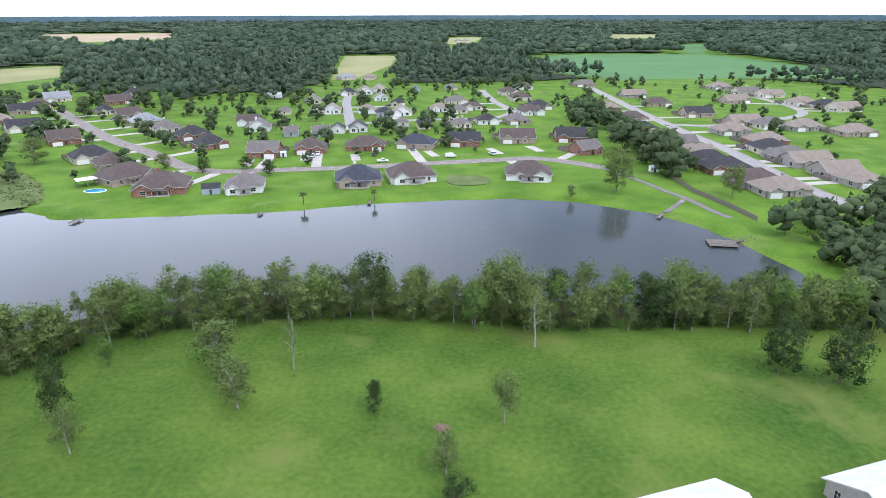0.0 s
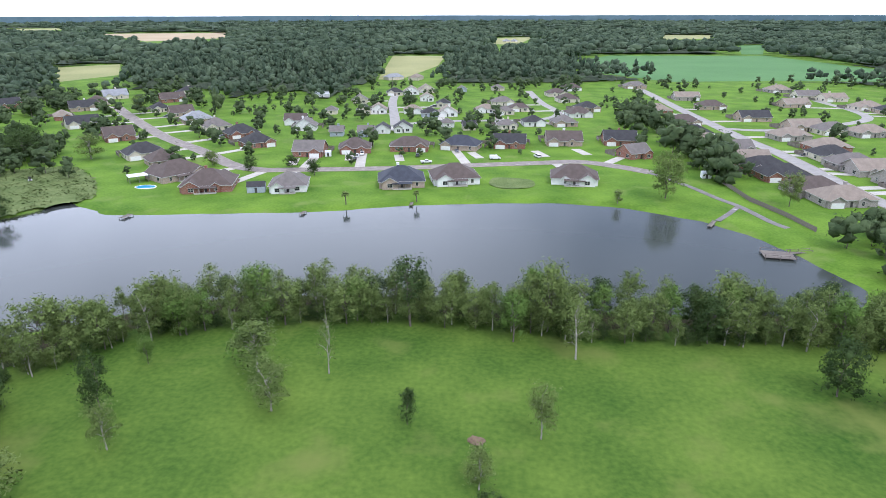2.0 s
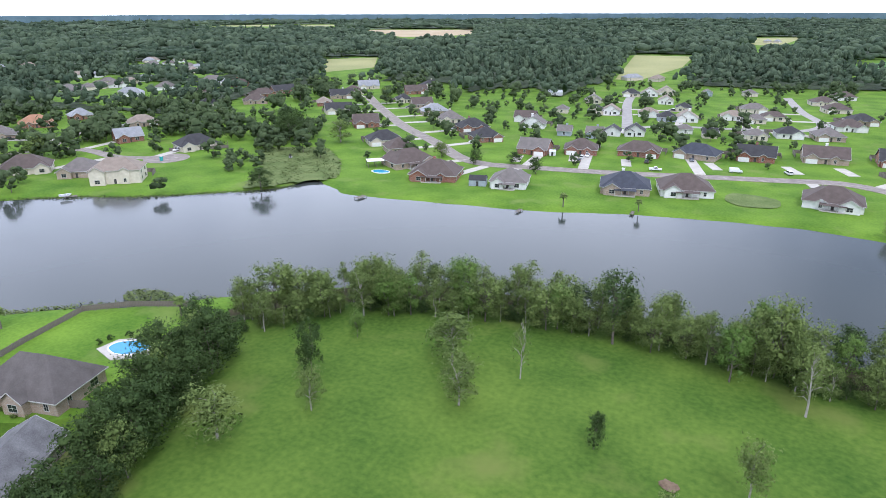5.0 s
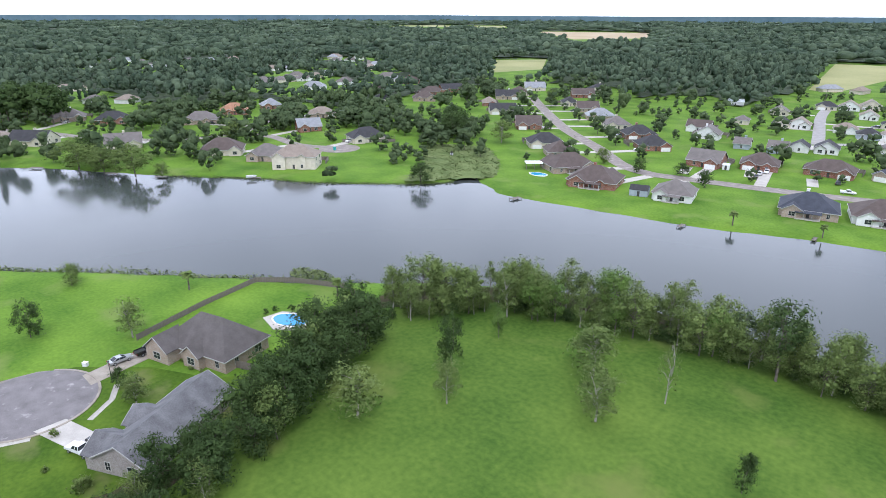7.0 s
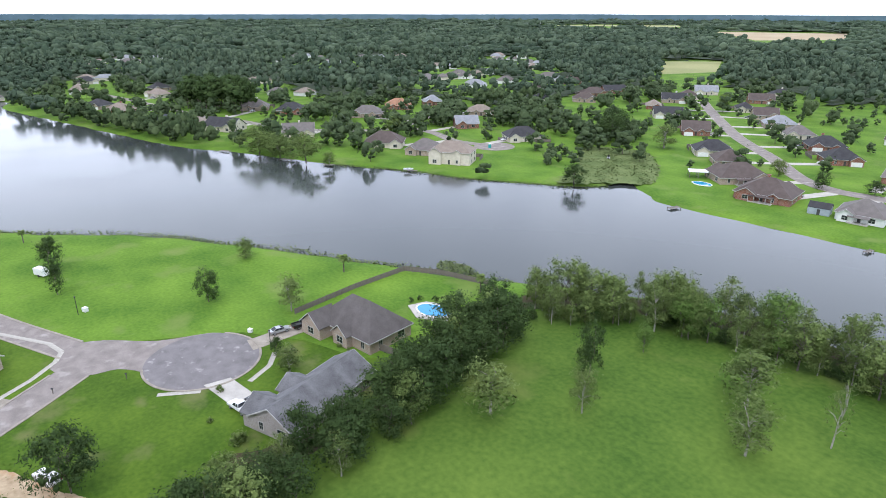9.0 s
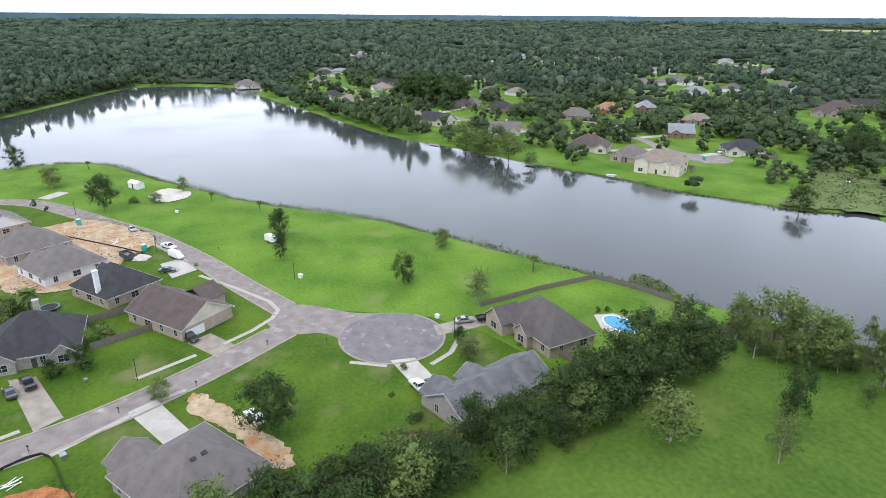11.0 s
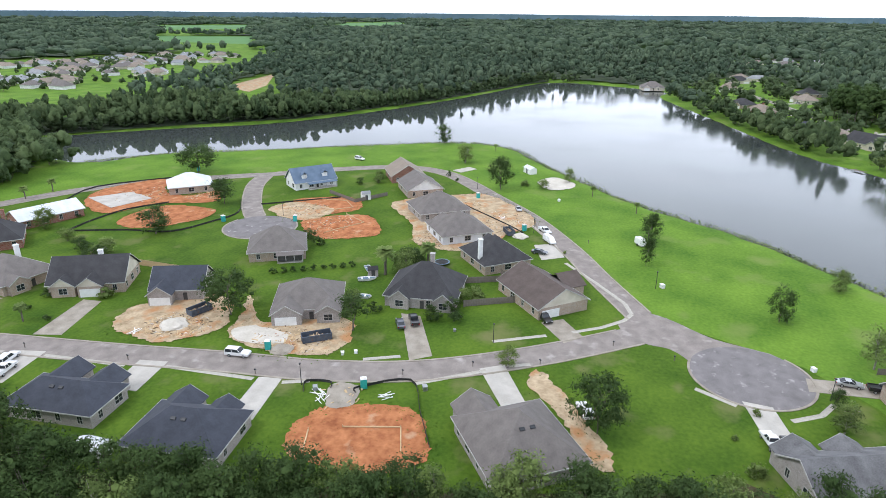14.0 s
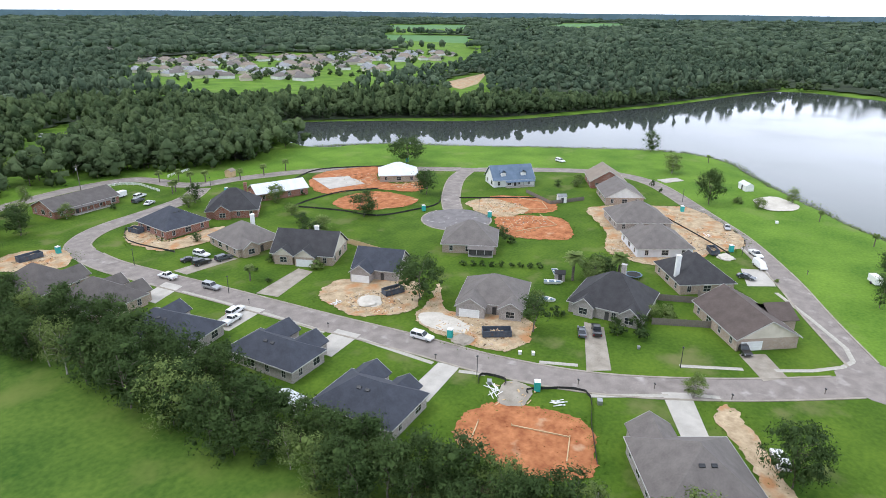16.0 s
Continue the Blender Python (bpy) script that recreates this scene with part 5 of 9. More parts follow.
# kinds of tree, each 10 m high and ready to be scaled; several shapes of each
KINDS = {
    "broad": [tree_meshes(s, 10, 8.4, LEAF, clumps=40, per=80, leaf=0.40, low=0.08, skew=0.15, fingers=1, core=0.3) for s in (1, 2, 3, 4)],
    "dark": [tree_meshes(s, 10, 8.2, LEAF_DARK, clumps=40, per=80, leaf=0.40, low=0.04, skew=0.1, fingers=1, core=0.3) for s in (11, 12, 13)],
    "lime": [tree_meshes(s, 10, 6.4, LEAF_LIME, clumps=36, per=62, leaf=0.36, low=0.10, fingers=1, core=0.3) for s in (21, 22)],
    "pale": [tree_meshes(s, 10, 5.8, LEAF_PALE, PALE_BARK, clumps=46, per=46, leaf=0.35, low=0.12, skew=0.45, hollow=0.2, fingers=1) for s in (31, 32, 33)],
    "slim": [tree_meshes(s, 10, 4.8, LEAF, PALE_BARK, clumps=40, per=54, leaf=0.33, low=0.10, skew=0.4, hollow=0.3, fingers=1, core=0.25) for s in (41, 42, 43)],
    "pine": [tree_meshes(s, 10, 5.4, LEAF_DARK, clumps=36, per=48, leaf=0.33, low=0.34, skew=0.3, fingers=1, core=0.28) for s in (51, 52)],
    "bare": [tree_meshes(s, 10, 5.0, LEAF_PALE, PALE_BARK, clumps=60, per=9, leaf=0.34, low=0.16, skew=0.2, hollow=0.15, core=0, fingers=1) for s in (61, 62)],
    "oak": [tree_meshes(s, 10, 13.0, LEAF_DARK, clumps=70, per=72, leaf=0.40, low=0.14, skew=0.2, stems=2, fingers=1, core=0.3) for s in (71, 72)],
    "palm": [palm_meshes(s, 10) for s in (81, 82)],
    "shrub": [tree_meshes(s, 10, 13.0, LEAF, clumps=12, per=16, leaf=1.7, low=0.0, skew=0.1, simple=True, core=0.5) for s in (91, 92)],
    "dark_shrub": [tree_meshes(s, 10, 13.0, LEAF_DARK, clumps=12, per=16, leaf=1.7, low=0.0, skew=0.1, simple=True, core=0.5) for s in (93, 94)],
}
WORDS = {"broad": ("leafy green tree with full crown", "tree", 8.4), "dark": ("dark green dense broad-leaved tree", "tree", 8.2),
         "lime": ("bright yellow-green leafy tree", "tree", 6.4), "pale": ("thin pale tree with sparse leaves", "tree", 5.8),
         "slim": ("slim upright green tree", "tree", 4.8), "pine": ("tall dark pine with bare trunk", "pine", 5.4),
         "bare": ("half-bare tree with pale branches", "tree", 5.0), "oak": ("wide spreading oak with a broad crown", "oak", 13.0),
         "palm": ("small palm with drooping green fronds", "palm", 6.0), "shrub": ("rounded green garden shrub", "shrub", 13.0),
         "dark_shrub": ("dark rounded evergreen shrub", "shrub", 13.0)}
tree_rng = random.Random(5)


def tree(kind, x, y, h, width=None, where="on the grass", group="", z=0.0):
    words, category, w0 = WORDS[kind]
    trunk, crown = tree_rng.choice(KINDS[kind])
    ob = tagged(new("palm" if kind == "palm" else "shrub" if "shrub" in kind else "tree"), f"{words} {where}", category, group)
    s = h / 10
    sw = (width / w0) if width else s * tree_rng.uniform(0.88, 1.12)
    ob.matrix_world = Matrix.LocRotScale((x, y, z), Euler((0, 0, tree_rng.uniform(0, 6.28))), (sw, sw, s))
    shared("trunk", trunk, ob)
    shared("crown", crown, ob)
    return ob


# single trees on the meadow
for kind, x, y, h, w in (("pale", -67, 73.3, 10.4, 6), ("dark", -75, 84.5, 12.3, 6.5), ("pale", -43, 86.2, 11.4, 9.2), ("slim", -50.2, 99.3, 12.6, 11), ("bare", -35.5, 99.7, 14, 5),
                         ("dark", -17.3, 84, 7.6, 3.8), ("pale", 6.3, 81.6, 12.8, 6.0), ("slim", -4.2, 68.4, 9.1, 5), ("dark", -2.5, 60.5, 6.7, 5), ("dark", 63.6, 98.6, 12.6, 10),
                         ("dark", 73.6, 94.4, 12.6, 10.5), ("lime", -74.2, 100.5, 7.5, 4), ("bare", 15.4, 109.1, 15.0, 8), ("pale", -76.8, 59.7, 12.1, 11)):
    tree(kind, x, y, h, w, "standing alone on the meadow", "trees on the meadow")
# lakeside lawn and among the new houses
for kind, x, y, h, w in (("dark", -331, -104.3, 10.9, 9.6), ("slim", -291, -81.3, 10, 10.5), ("oak", -249.6, -55, 13.3, 12.5), ("dark", -200, 3.1, 10.4, 8), ("dark", -182, 2.5, 8.6, 5),
                         ("dark", -155.1, 32.8, 9.3, 6.6), ("broad", -178.7, 50.7, 6.5, 6.4), ("pale", -137.8, 47.6, 10, 8), ("palm", -152.2, 69.5, 5.8, 4), ("palm", -119.2, 92.1, 5.5, 3.6),
                         ("palm", -250.9, -18.3, 4.5, 2.8), ("palm", -233, -1.3, 4.7, 2.8), ("slim", -269.4, -29.5, 7, 5.5), ("broad", -255.3, -38.7, 4.5, 6), ("palm", -322.6, -73.4, 4, 3)):
    tree(kind, x, y, h, w, "on the lakeside lawn", "trees on the lakeside lawn")
for kind, x, y, h, w in (("oak", -98.8, -5.0, 11.5, 12), ("oak", -232.8, -187.8, 13, 21), ("dark", -160, -148.8, 9.8, 12), ("dark", -196, -148.5, 9.7, 11), ("palm", -152.2, -66, 9.3, 7),
                         ("palm", -159, -55.8, 9.3, 6), ("broad", -155, -61, 7.0, 9), ("pine", -120.1, -60.8, 9.5, 8), ("oak", -118.1, -91.5, 12, 14.5), ("palm", -100.4, -135.2, 5, 3.6),
                         ("broad", -152.9, -186.6, 7.5, 8), ("slim", -111.8, 35.9, 6.7, 5.2), ("dark", -119.2, 36.2, 4.5, 3.6), ("broad", -115, -24, 5.0, 4.6), ("dark", -134, -148, 6, 7), ("slim", -140.5, -150, 5.5, 8)):
    tree(kind, x, y, h, w, "among the new houses", "trees among the new houses")
# far shore and west shore
for kind, x, y, h, w in (("slim", -205, 289.9, 13.9, 14), ("dark", -115.5, 271.9, 7.4, 7.8), ("dark", -97.8, 277.5, 6.2, 8), ("dark", -83.4, 264.3, 7.5, 7.8), ("broad", 65.7, 236.9, 20, 16),
                         ("broad", 109.4, 228.3, 14, 9.5), ("palm", -58.7, 219.5, 5.6, 4), ("palm", -32, 224.8, 5, 3.4), ("slim", 45.6, 228.5, 5.8, 4.4), ("broad", -263.9, 443.9, 13, 10.5),
                         ("broad", -136.5, 277.7, 8.1, 8.3), ("dark", -179.1, 192.1, 9.0, 11), ("broad", -324.6, 193.4, 11, 12.5), ("broad", -285.1, 119.1, 15, 21), ("broad", -317.9, 108.2, 14.5, 23),
                         ("slim", -272.9, 125.3, 7.6, 7.6), ("dark", -334, 118, 12, 14), ("broad", -300, 112, 12, 14), ("oak", -235, 283, 15, 20), ("oak", -245, 297, 16, 22)):
    tree(kind, x, y, h, w, "near the far shore", "trees on the far shore")


def along(pts, step, jitter, rnd):
    """Places strung unevenly along a plan line."""
    res, carry = [], 0.0
    for (x0, y0), (x1, y1) in zip(pts, pts[1:]):
        ln = math.hypot(x1 - x0, y1 - y0)
        s = carry
        while s < ln:
            t = s / ln
            res.append((x0 + (x1 - x0) * t + rnd.gauss(0, jitter), y0 + (y1 - y0) * t + rnd.gauss(0, jitter)))
            s += step * rnd.uniform(0.7, 1.35)
        carry = s - ln
    return res


# the belt of trees between meadow and lake
belt = random.Random(8)
for line, step, lo, hi in (([(-97, 92), (-86, 106), (-72, 114), (-47, 122), (-16, 123.5), (18, 116.5), (60, 118), (90, 117)], 4.0, 7.5, 12.0),
                           ([(-104, 96), (-90, 113), (-74, 121), (-47, 128), (-16, 129.5), (18, 123), (60, 124), (95, 124)], 4.2, 8.5, 13.2),
                           ([(-106, 102), (-94, 118), (-75, 127), (-47, 133), (-10, 133.5), (30, 129.5), (70, 130), (98, 131)], 7.0, 7, 11.5)):
    for x, y in along(line, step, 1.1, belt):
        kind = belt.choice(("broad", "broad", "dark", "slim", "slim", "lime", "pale", "slim", "broad", "broad"))
        tree(kind, x, y, belt.uniform(lo - 1.2, hi + 1.2), None, "beside the lake", "belt of trees along the lake")
for x, y in along([(-100, 92), (-88, 109), (-73, 117), (-47, 124), (-16, 125.5), (18, 118.5), (60, 120), (92, 119)], 3.6, 0.9, belt):
    h = belt.uniform(2.6, 5.2)
    tree(belt.choice(("dark", "dark", "broad")), x, y, h, h * belt.uniform(0.9, 1.4), "low under the lakeside belt", "undergrowth of the lakeside belt")
tree("pine", -21.5, 121.5, 17.6, 10.5, "towering over the lakeside belt", "belt of trees along the lake")
tree("broad", 10.2, 121, 17.0, 10.5, "beside the lake", "belt of trees along the lake")
tree("lime", 2.4, 115.8, 13, 8, "at the meadow's edge", "belt of trees along the lake")
tree("broad", -72.5, 114, 13.9, 9, "at the meadow's edge", "belt of trees along the lake")
# the belt between the meadow and the gardens of the new estate
for line, step, lo, hi in (([(-97, 84), (-92, 70), (-88, 56), (-82, 44), (-79.5, 32), (-76, 14), (-72, 0), (-67, -16), (-64.5, -30), (-61, -46), (-57, -62), (-53.5, -80), (-52.5, -100), (-51, -120), (-47, -146), (-42, -170), (-38, -200)], 4.4, 8.0, 11.5),
                           ([(-102, 84), (-97.5, 70), (-93, 58), (-87, 47), (-84, 30), (-81.5, 12), (-77.5, -2), (-73, -18), (-70, -32), (-66.5, -46), (-63, -58), (-60.5, -78), (-61, -100), (-60, -122), (-56, -146), (-50, -170), (-45, -200)], 4.6, 7.5, 11.5)):
    for x, y in along(line, step, 0.9, belt):
        kind = belt.choice(("broad", "dark", "dark", "dark", "dark", "dark", "pale", "dark"))
        h = belt.uniform(lo, hi) + (1.8 if 45 < y < 84 or -150 < y < -84 else 0.0)
        tree(kind, x, y, h, h * belt.uniform(0.7, 1.0) if kind != "pale" else None, "behind the gardens", "belt of trees behind the gardens")


def joined_trees(name, items, label, category):
    """Many trees as one object: items of (kind, x, y, height, width or None)."""
    vs, ns, fs, mats, slots, count = [], [], [], [], [], 0
    for kind, x, y, h, width in items:
        w0 = WORDS[kind][2]
        s = h / 10
        sw = (width / w0) if width else s * tree_rng.uniform(0.88, 1.12)
        a = tree_rng.uniform(0, 6.28)
        turn = np.array([[math.cos(a), math.sin(a), 0], [-math.sin(a), math.cos(a), 0], [0, 0, 1]])
        for me in tree_rng.choice(KINDS[kind]):
            v, vn, f = MESH_ARRAYS[me.name]
            if me.materials[0] not in mats:
                mats.append(me.materials[0])
            vs.append((v @ turn) * [sw, sw, s] + [x, y, 0])
            ns.append(vn @ turn)
            fs.append(f + count)
            slots.append(np.full(len(f), mats.index(me.materials[0]), np.int32))
            count += len(v)
    me = soft_mesh(name, np.concatenate(vs), np.concatenate(ns), np.concatenate(fs), None)
    for m in mats:
        me.materials.append(m)
    me.polygons.foreach_set("material_index", np.concatenate(slots))
    return tagged(new(name, me), label, category, kind="stuff")


# the wood east of the lake
KINDS["town"] = [tree_meshes(s, 10, 9.0, LEAF_TOWN, clumps=12, per=14, leaf=1.0, low=0.08, simple=True, fingers=1, core=0.72) for s in (101, 102, 105)]
KINDS["town_dark"] = [tree_meshes(s, 10, 9.0, LEAF_SHADE, clumps=12, per=14, leaf=1.0, low=0.06, simple=True, fingers=1, core=0.72) for s in (103, 104, 106)]
KINDS["remote"] = [tree_meshes(s, 10, 9.0, LEAF_SHADE, clumps=5, per=8, leaf=1.8, low=0.06, simple=True, fingers=1, core=0.85) for s in (111, 112)]
KINDS["town_pine"] = [tree_meshes(s, 10, 4.6, LEAF_DARK, clumps=12, per=12, leaf=0.9, low=0.30, skew=0.6, simple=True, fingers=1, core=0.7) for s in (107, 108)]
WORDS["town"], WORDS["town_dark"], WORDS["town_pine"], WORDS["remote"] = ("green shade tree", "tree", 9.0), ("dark green shade tree", "tree", 9.0), ("dark pine", "pine", 4.6), ("distant shade tree", "tree", 9.0)
east = []
for k in range(420):
    x, y = belt.uniform(90, 225), belt.uniform(112, 222)
    if (x < 103 and y > 132) or y > 205 - (x - 108) * 0.10 or (x < 112 and y > 190) or (x < 106 and y > 150):
        continue
    east.append((belt.choice(("town", "town", "town", "town_dark")), x, y, belt.uniform(7.5, 13), None))
joined_trees("east_wood", east[:170], "dense green wood at the lake's east end", "woods")

# ---- fields, clearings and woods ----
ESTATE = [(-236, -254), (-183, -241), (-164, -264), (-143, -274), (-114, -282), (-90, -290), (-60, -330), (0, -600), (600, -600), (600, 100), (210, 110),
          (90, 175), (0, 175), (-130, 150), (-250, 60), (-310, -20), (-380, -90), (-330, -195)]
TOWN = [(-175, 195), (-80, 200), (95, 140), (210, 110), (420, 110), (420, 560), (377, 640), (309, 708), (144, 692), (85, 663), (-38, 654), (-138, 628), (-127, 540),
        (-150, 505), (-197, 582), (-219, 523), (-197, 420), (-262, 571), (-318, 590), (-365, 560), (-385, 490), (-392, 462), (-372, 393), (-363, 326), (-329, 262),
        (-402, 273), (-418, 241), (-386, 203), (-442, 190), (-479, 158), (-482, 110), (-330, 92), (-240, 153)]
FIELDS = [
    ("crop_field", [(95, 946), (193, 1126), (453, 1135), (485, 877), (473, 706), (309, 708), (180, 692), (112, 821)], CROP, "wide green crop field behind the estate"),
    ("hay_field", [(-592, 832), (-540, 896), (-447, 731), (-468, 648)], HAY, "pale yellow-green hay field among woods"),
    ("pasture", [(-175, 1106), (-84, 1103), (-80, 887), (-106, 690), (-130, 700)], HAY, "pale pasture in a gap of the woods"),
    ("bare_field", [(-1400, 2250), (-990, 2390), (-786, 1864), (-900, 1640)], TAN_FIELD, "tan bare field far off"),
    ("pasture", [(-5, 1906), (118, 1990), (50, 1497), (-5, 1530)], HAY, "pale pasture far off"),
    ("crop_field", [(530, 1478), (607, 1530), (461, 1167), (426, 1168)], CROP, "green field beside the woods"),
    ("pasture", [(535, 2170), (700, 2160), (590, 1875), (445, 1802)], HAY, "pale field far off"),
    ("crop_field", [(-1451, -1256), (-1545, -1009), (-1199, -797), (-1205, -1009)], CROP, "green field far to the south-west"),
    ("crop_field", [(-2350, -1999), (-2674, -1779), (-2141, -1398), (-1898, -1587)], CROP, "green field near the horizon"),
    ("crop_field", [(-3393, -1665), (-3842, -1450), (-3036, -1148), (-2751, -1342)], CROP, "green field on the horizon"),
    ("sandy_clearing", [(-519, -377), (-652, -403), (-544, -347), (-495, -334)], SAND, "bare sandy clearing in the woods"),
    ("pasture", [(-1900, 2700), (-2600, 2500), (-2500, 2900), (-2000, 3100)], HAY, "pale field near the horizon"),
]
NEIGHBOURS = [(-380, -704), (-533, -880), (-859, -720), (-1062, -643), (-638, -520), (-441, -450), (-370, -520)]
DAM = [(-700, -98), (-672, -108), (-590, -10), (-585, 14), (-632, 30), (-655, 5)]
for name, outline, mat, words in FIELDS:
    patch(name, outline, mat, 0.02, words, "field", smooth=False)
WEST_LAWN = [(-609, 24), (-700, 58), (-760, 85), (-728, 125), (-565, 146), (-504, 166), (-520, 205), (-480, 250), (-460, 300), (-391, 318), (-330, 300), (-300, 150), (-480, 60)]
CLEAR = [ESTATE, TOWN, NEIGHBOURS, DAM, WEST_LAWN, [(-105, -305), (-175, -410), (-190, -398), (-120, -290)]] + [f[1] for f in FIELDS]


def wooded(px, py):
    """Whether woods stand at the plan points."""
    ok = np.ones(np.shape(px), bool)
    for poly in CLEAR:
        ok &= ~inside(px, py, poly)
    for poly in [NEIGHBOURS] + [f[1] for f in FIELDS[1:]]:
        for k in (0.93, 0.86, 0.80):
            ok &= ~inside(px / k, py / k, poly)
    for x, y in POCKETS:
        r = math.hypot(x, y)
        ux, uy = x / r, y / r
        out_ = px * ux + py * uy - r + 26
        side = py * ux - px * uy - (y * ux - x * uy)
        ok &= (out_ / 44) ** 2 + (side / 24) ** 2 > 1
    near = ok & (px > -760) & (px < 140) & (py > -380) & (py < 300)
    ok[near] &= lake_depth(px[near], py[near]) < -0.5
    return ok


POCKETS = [(-962, 425), (-873, 422), (-893, 487), (-589, 463), (-575, 418), (-864, 543), (-633, 588), (-638, 228), (-535, 217), (-491, 387), (-565, 389), (-799, 684), (-768, 106), (-980, 163), (-1010, 195),
           (-665, 65), (-899, 421), (-689, 498), (-742, 644), (-659, 624), (-502, 504), (-498, 428), (-1317, 16), (-1390, 73), (-1023, 146), (-1070, 190), (-985, 200), (-1083, 235), (-827, 413), (-876, 511), (-679, 486), (-703, 590), (-771, 708), (-914, 370), (-613, 587), (-514, -1064), (-552, -1085), (-100, 690), (41, 1640), (139, 1640)]
ROWS = [(-486, -840), (-479, -778), (-498, -757), (-492, -700), (-524, -688), (-589, -724), (-644, -742), (-649, -688), (-693, -688), (-697, -636), (-766, -642), (-819, -639), (-870, -622),
        (-423, -688), (-425, -616), (-422, -574), (-476, -606), (-475, -558), (-467, -522), (-546, -580), (-581, -539), (-612, -628), (-544, -797), (-595, -815), (-725, -626), (-660, -600), (-560, -640), (-740, -590), (-830, -690), (-780, -700)]


woods_rnd = np.random.RandomState(17)


def scatter(r0, r1, step):
    """Places spread over the wooded ring that lies before the camera's views, seen from the middle of the walk."""
    n = int(r1 / step) + 1
    g = np.arange(-n, n + 1) * step
    x, y = np.meshgrid(g, g)
    x, y = x.ravel() + woods_rnd.uniform(-0.45, 0.45, x.size) * step, y.ravel() + woods_rnd.uniform(-0.45, 0.45, y.size) * step
    r = np.hypot(x, y)
    bearing = np.degrees(np.arctan2(-x, y))
    keep = (r > r0) & (r <= r1) & (((bearing > -42) & (bearing <= 180)) | (bearing < -172))
    x, y = x[keep], y[keep]
    keep = wooded(x, y)
    return x[keep], y[keep]


def dome(seg):
    """Directions and triangles of a crown's lump: three rings and a tip."""
    v = [(math.cos(2 * math.pi * (k + 0.5 * r) / seg) * w, math.sin(2 * math.pi * (k + 0.5 * r) / seg) * w, z) for r, (w, z) in enumerate(((0.72, -0.7), (1.0, 0.0), (0.74, 0.62))) for k in range(seg)] + [(0, 0, 1.0)]
    f = []
    for r in range(2):
        for k in range(seg):
            a, b2, c, d = r * seg + k, r * seg + (k + 1) % seg, (r + 1) * seg + k, (r + 1) * seg + (k + 1) % seg
            f += [(a, b2, c), (b2, d, c)]
    f += [(2 * seg + k, 2 * seg + (k + 1) % seg, 3 * seg) for k in range(seg)]
    return np.array(v), np.array(f)


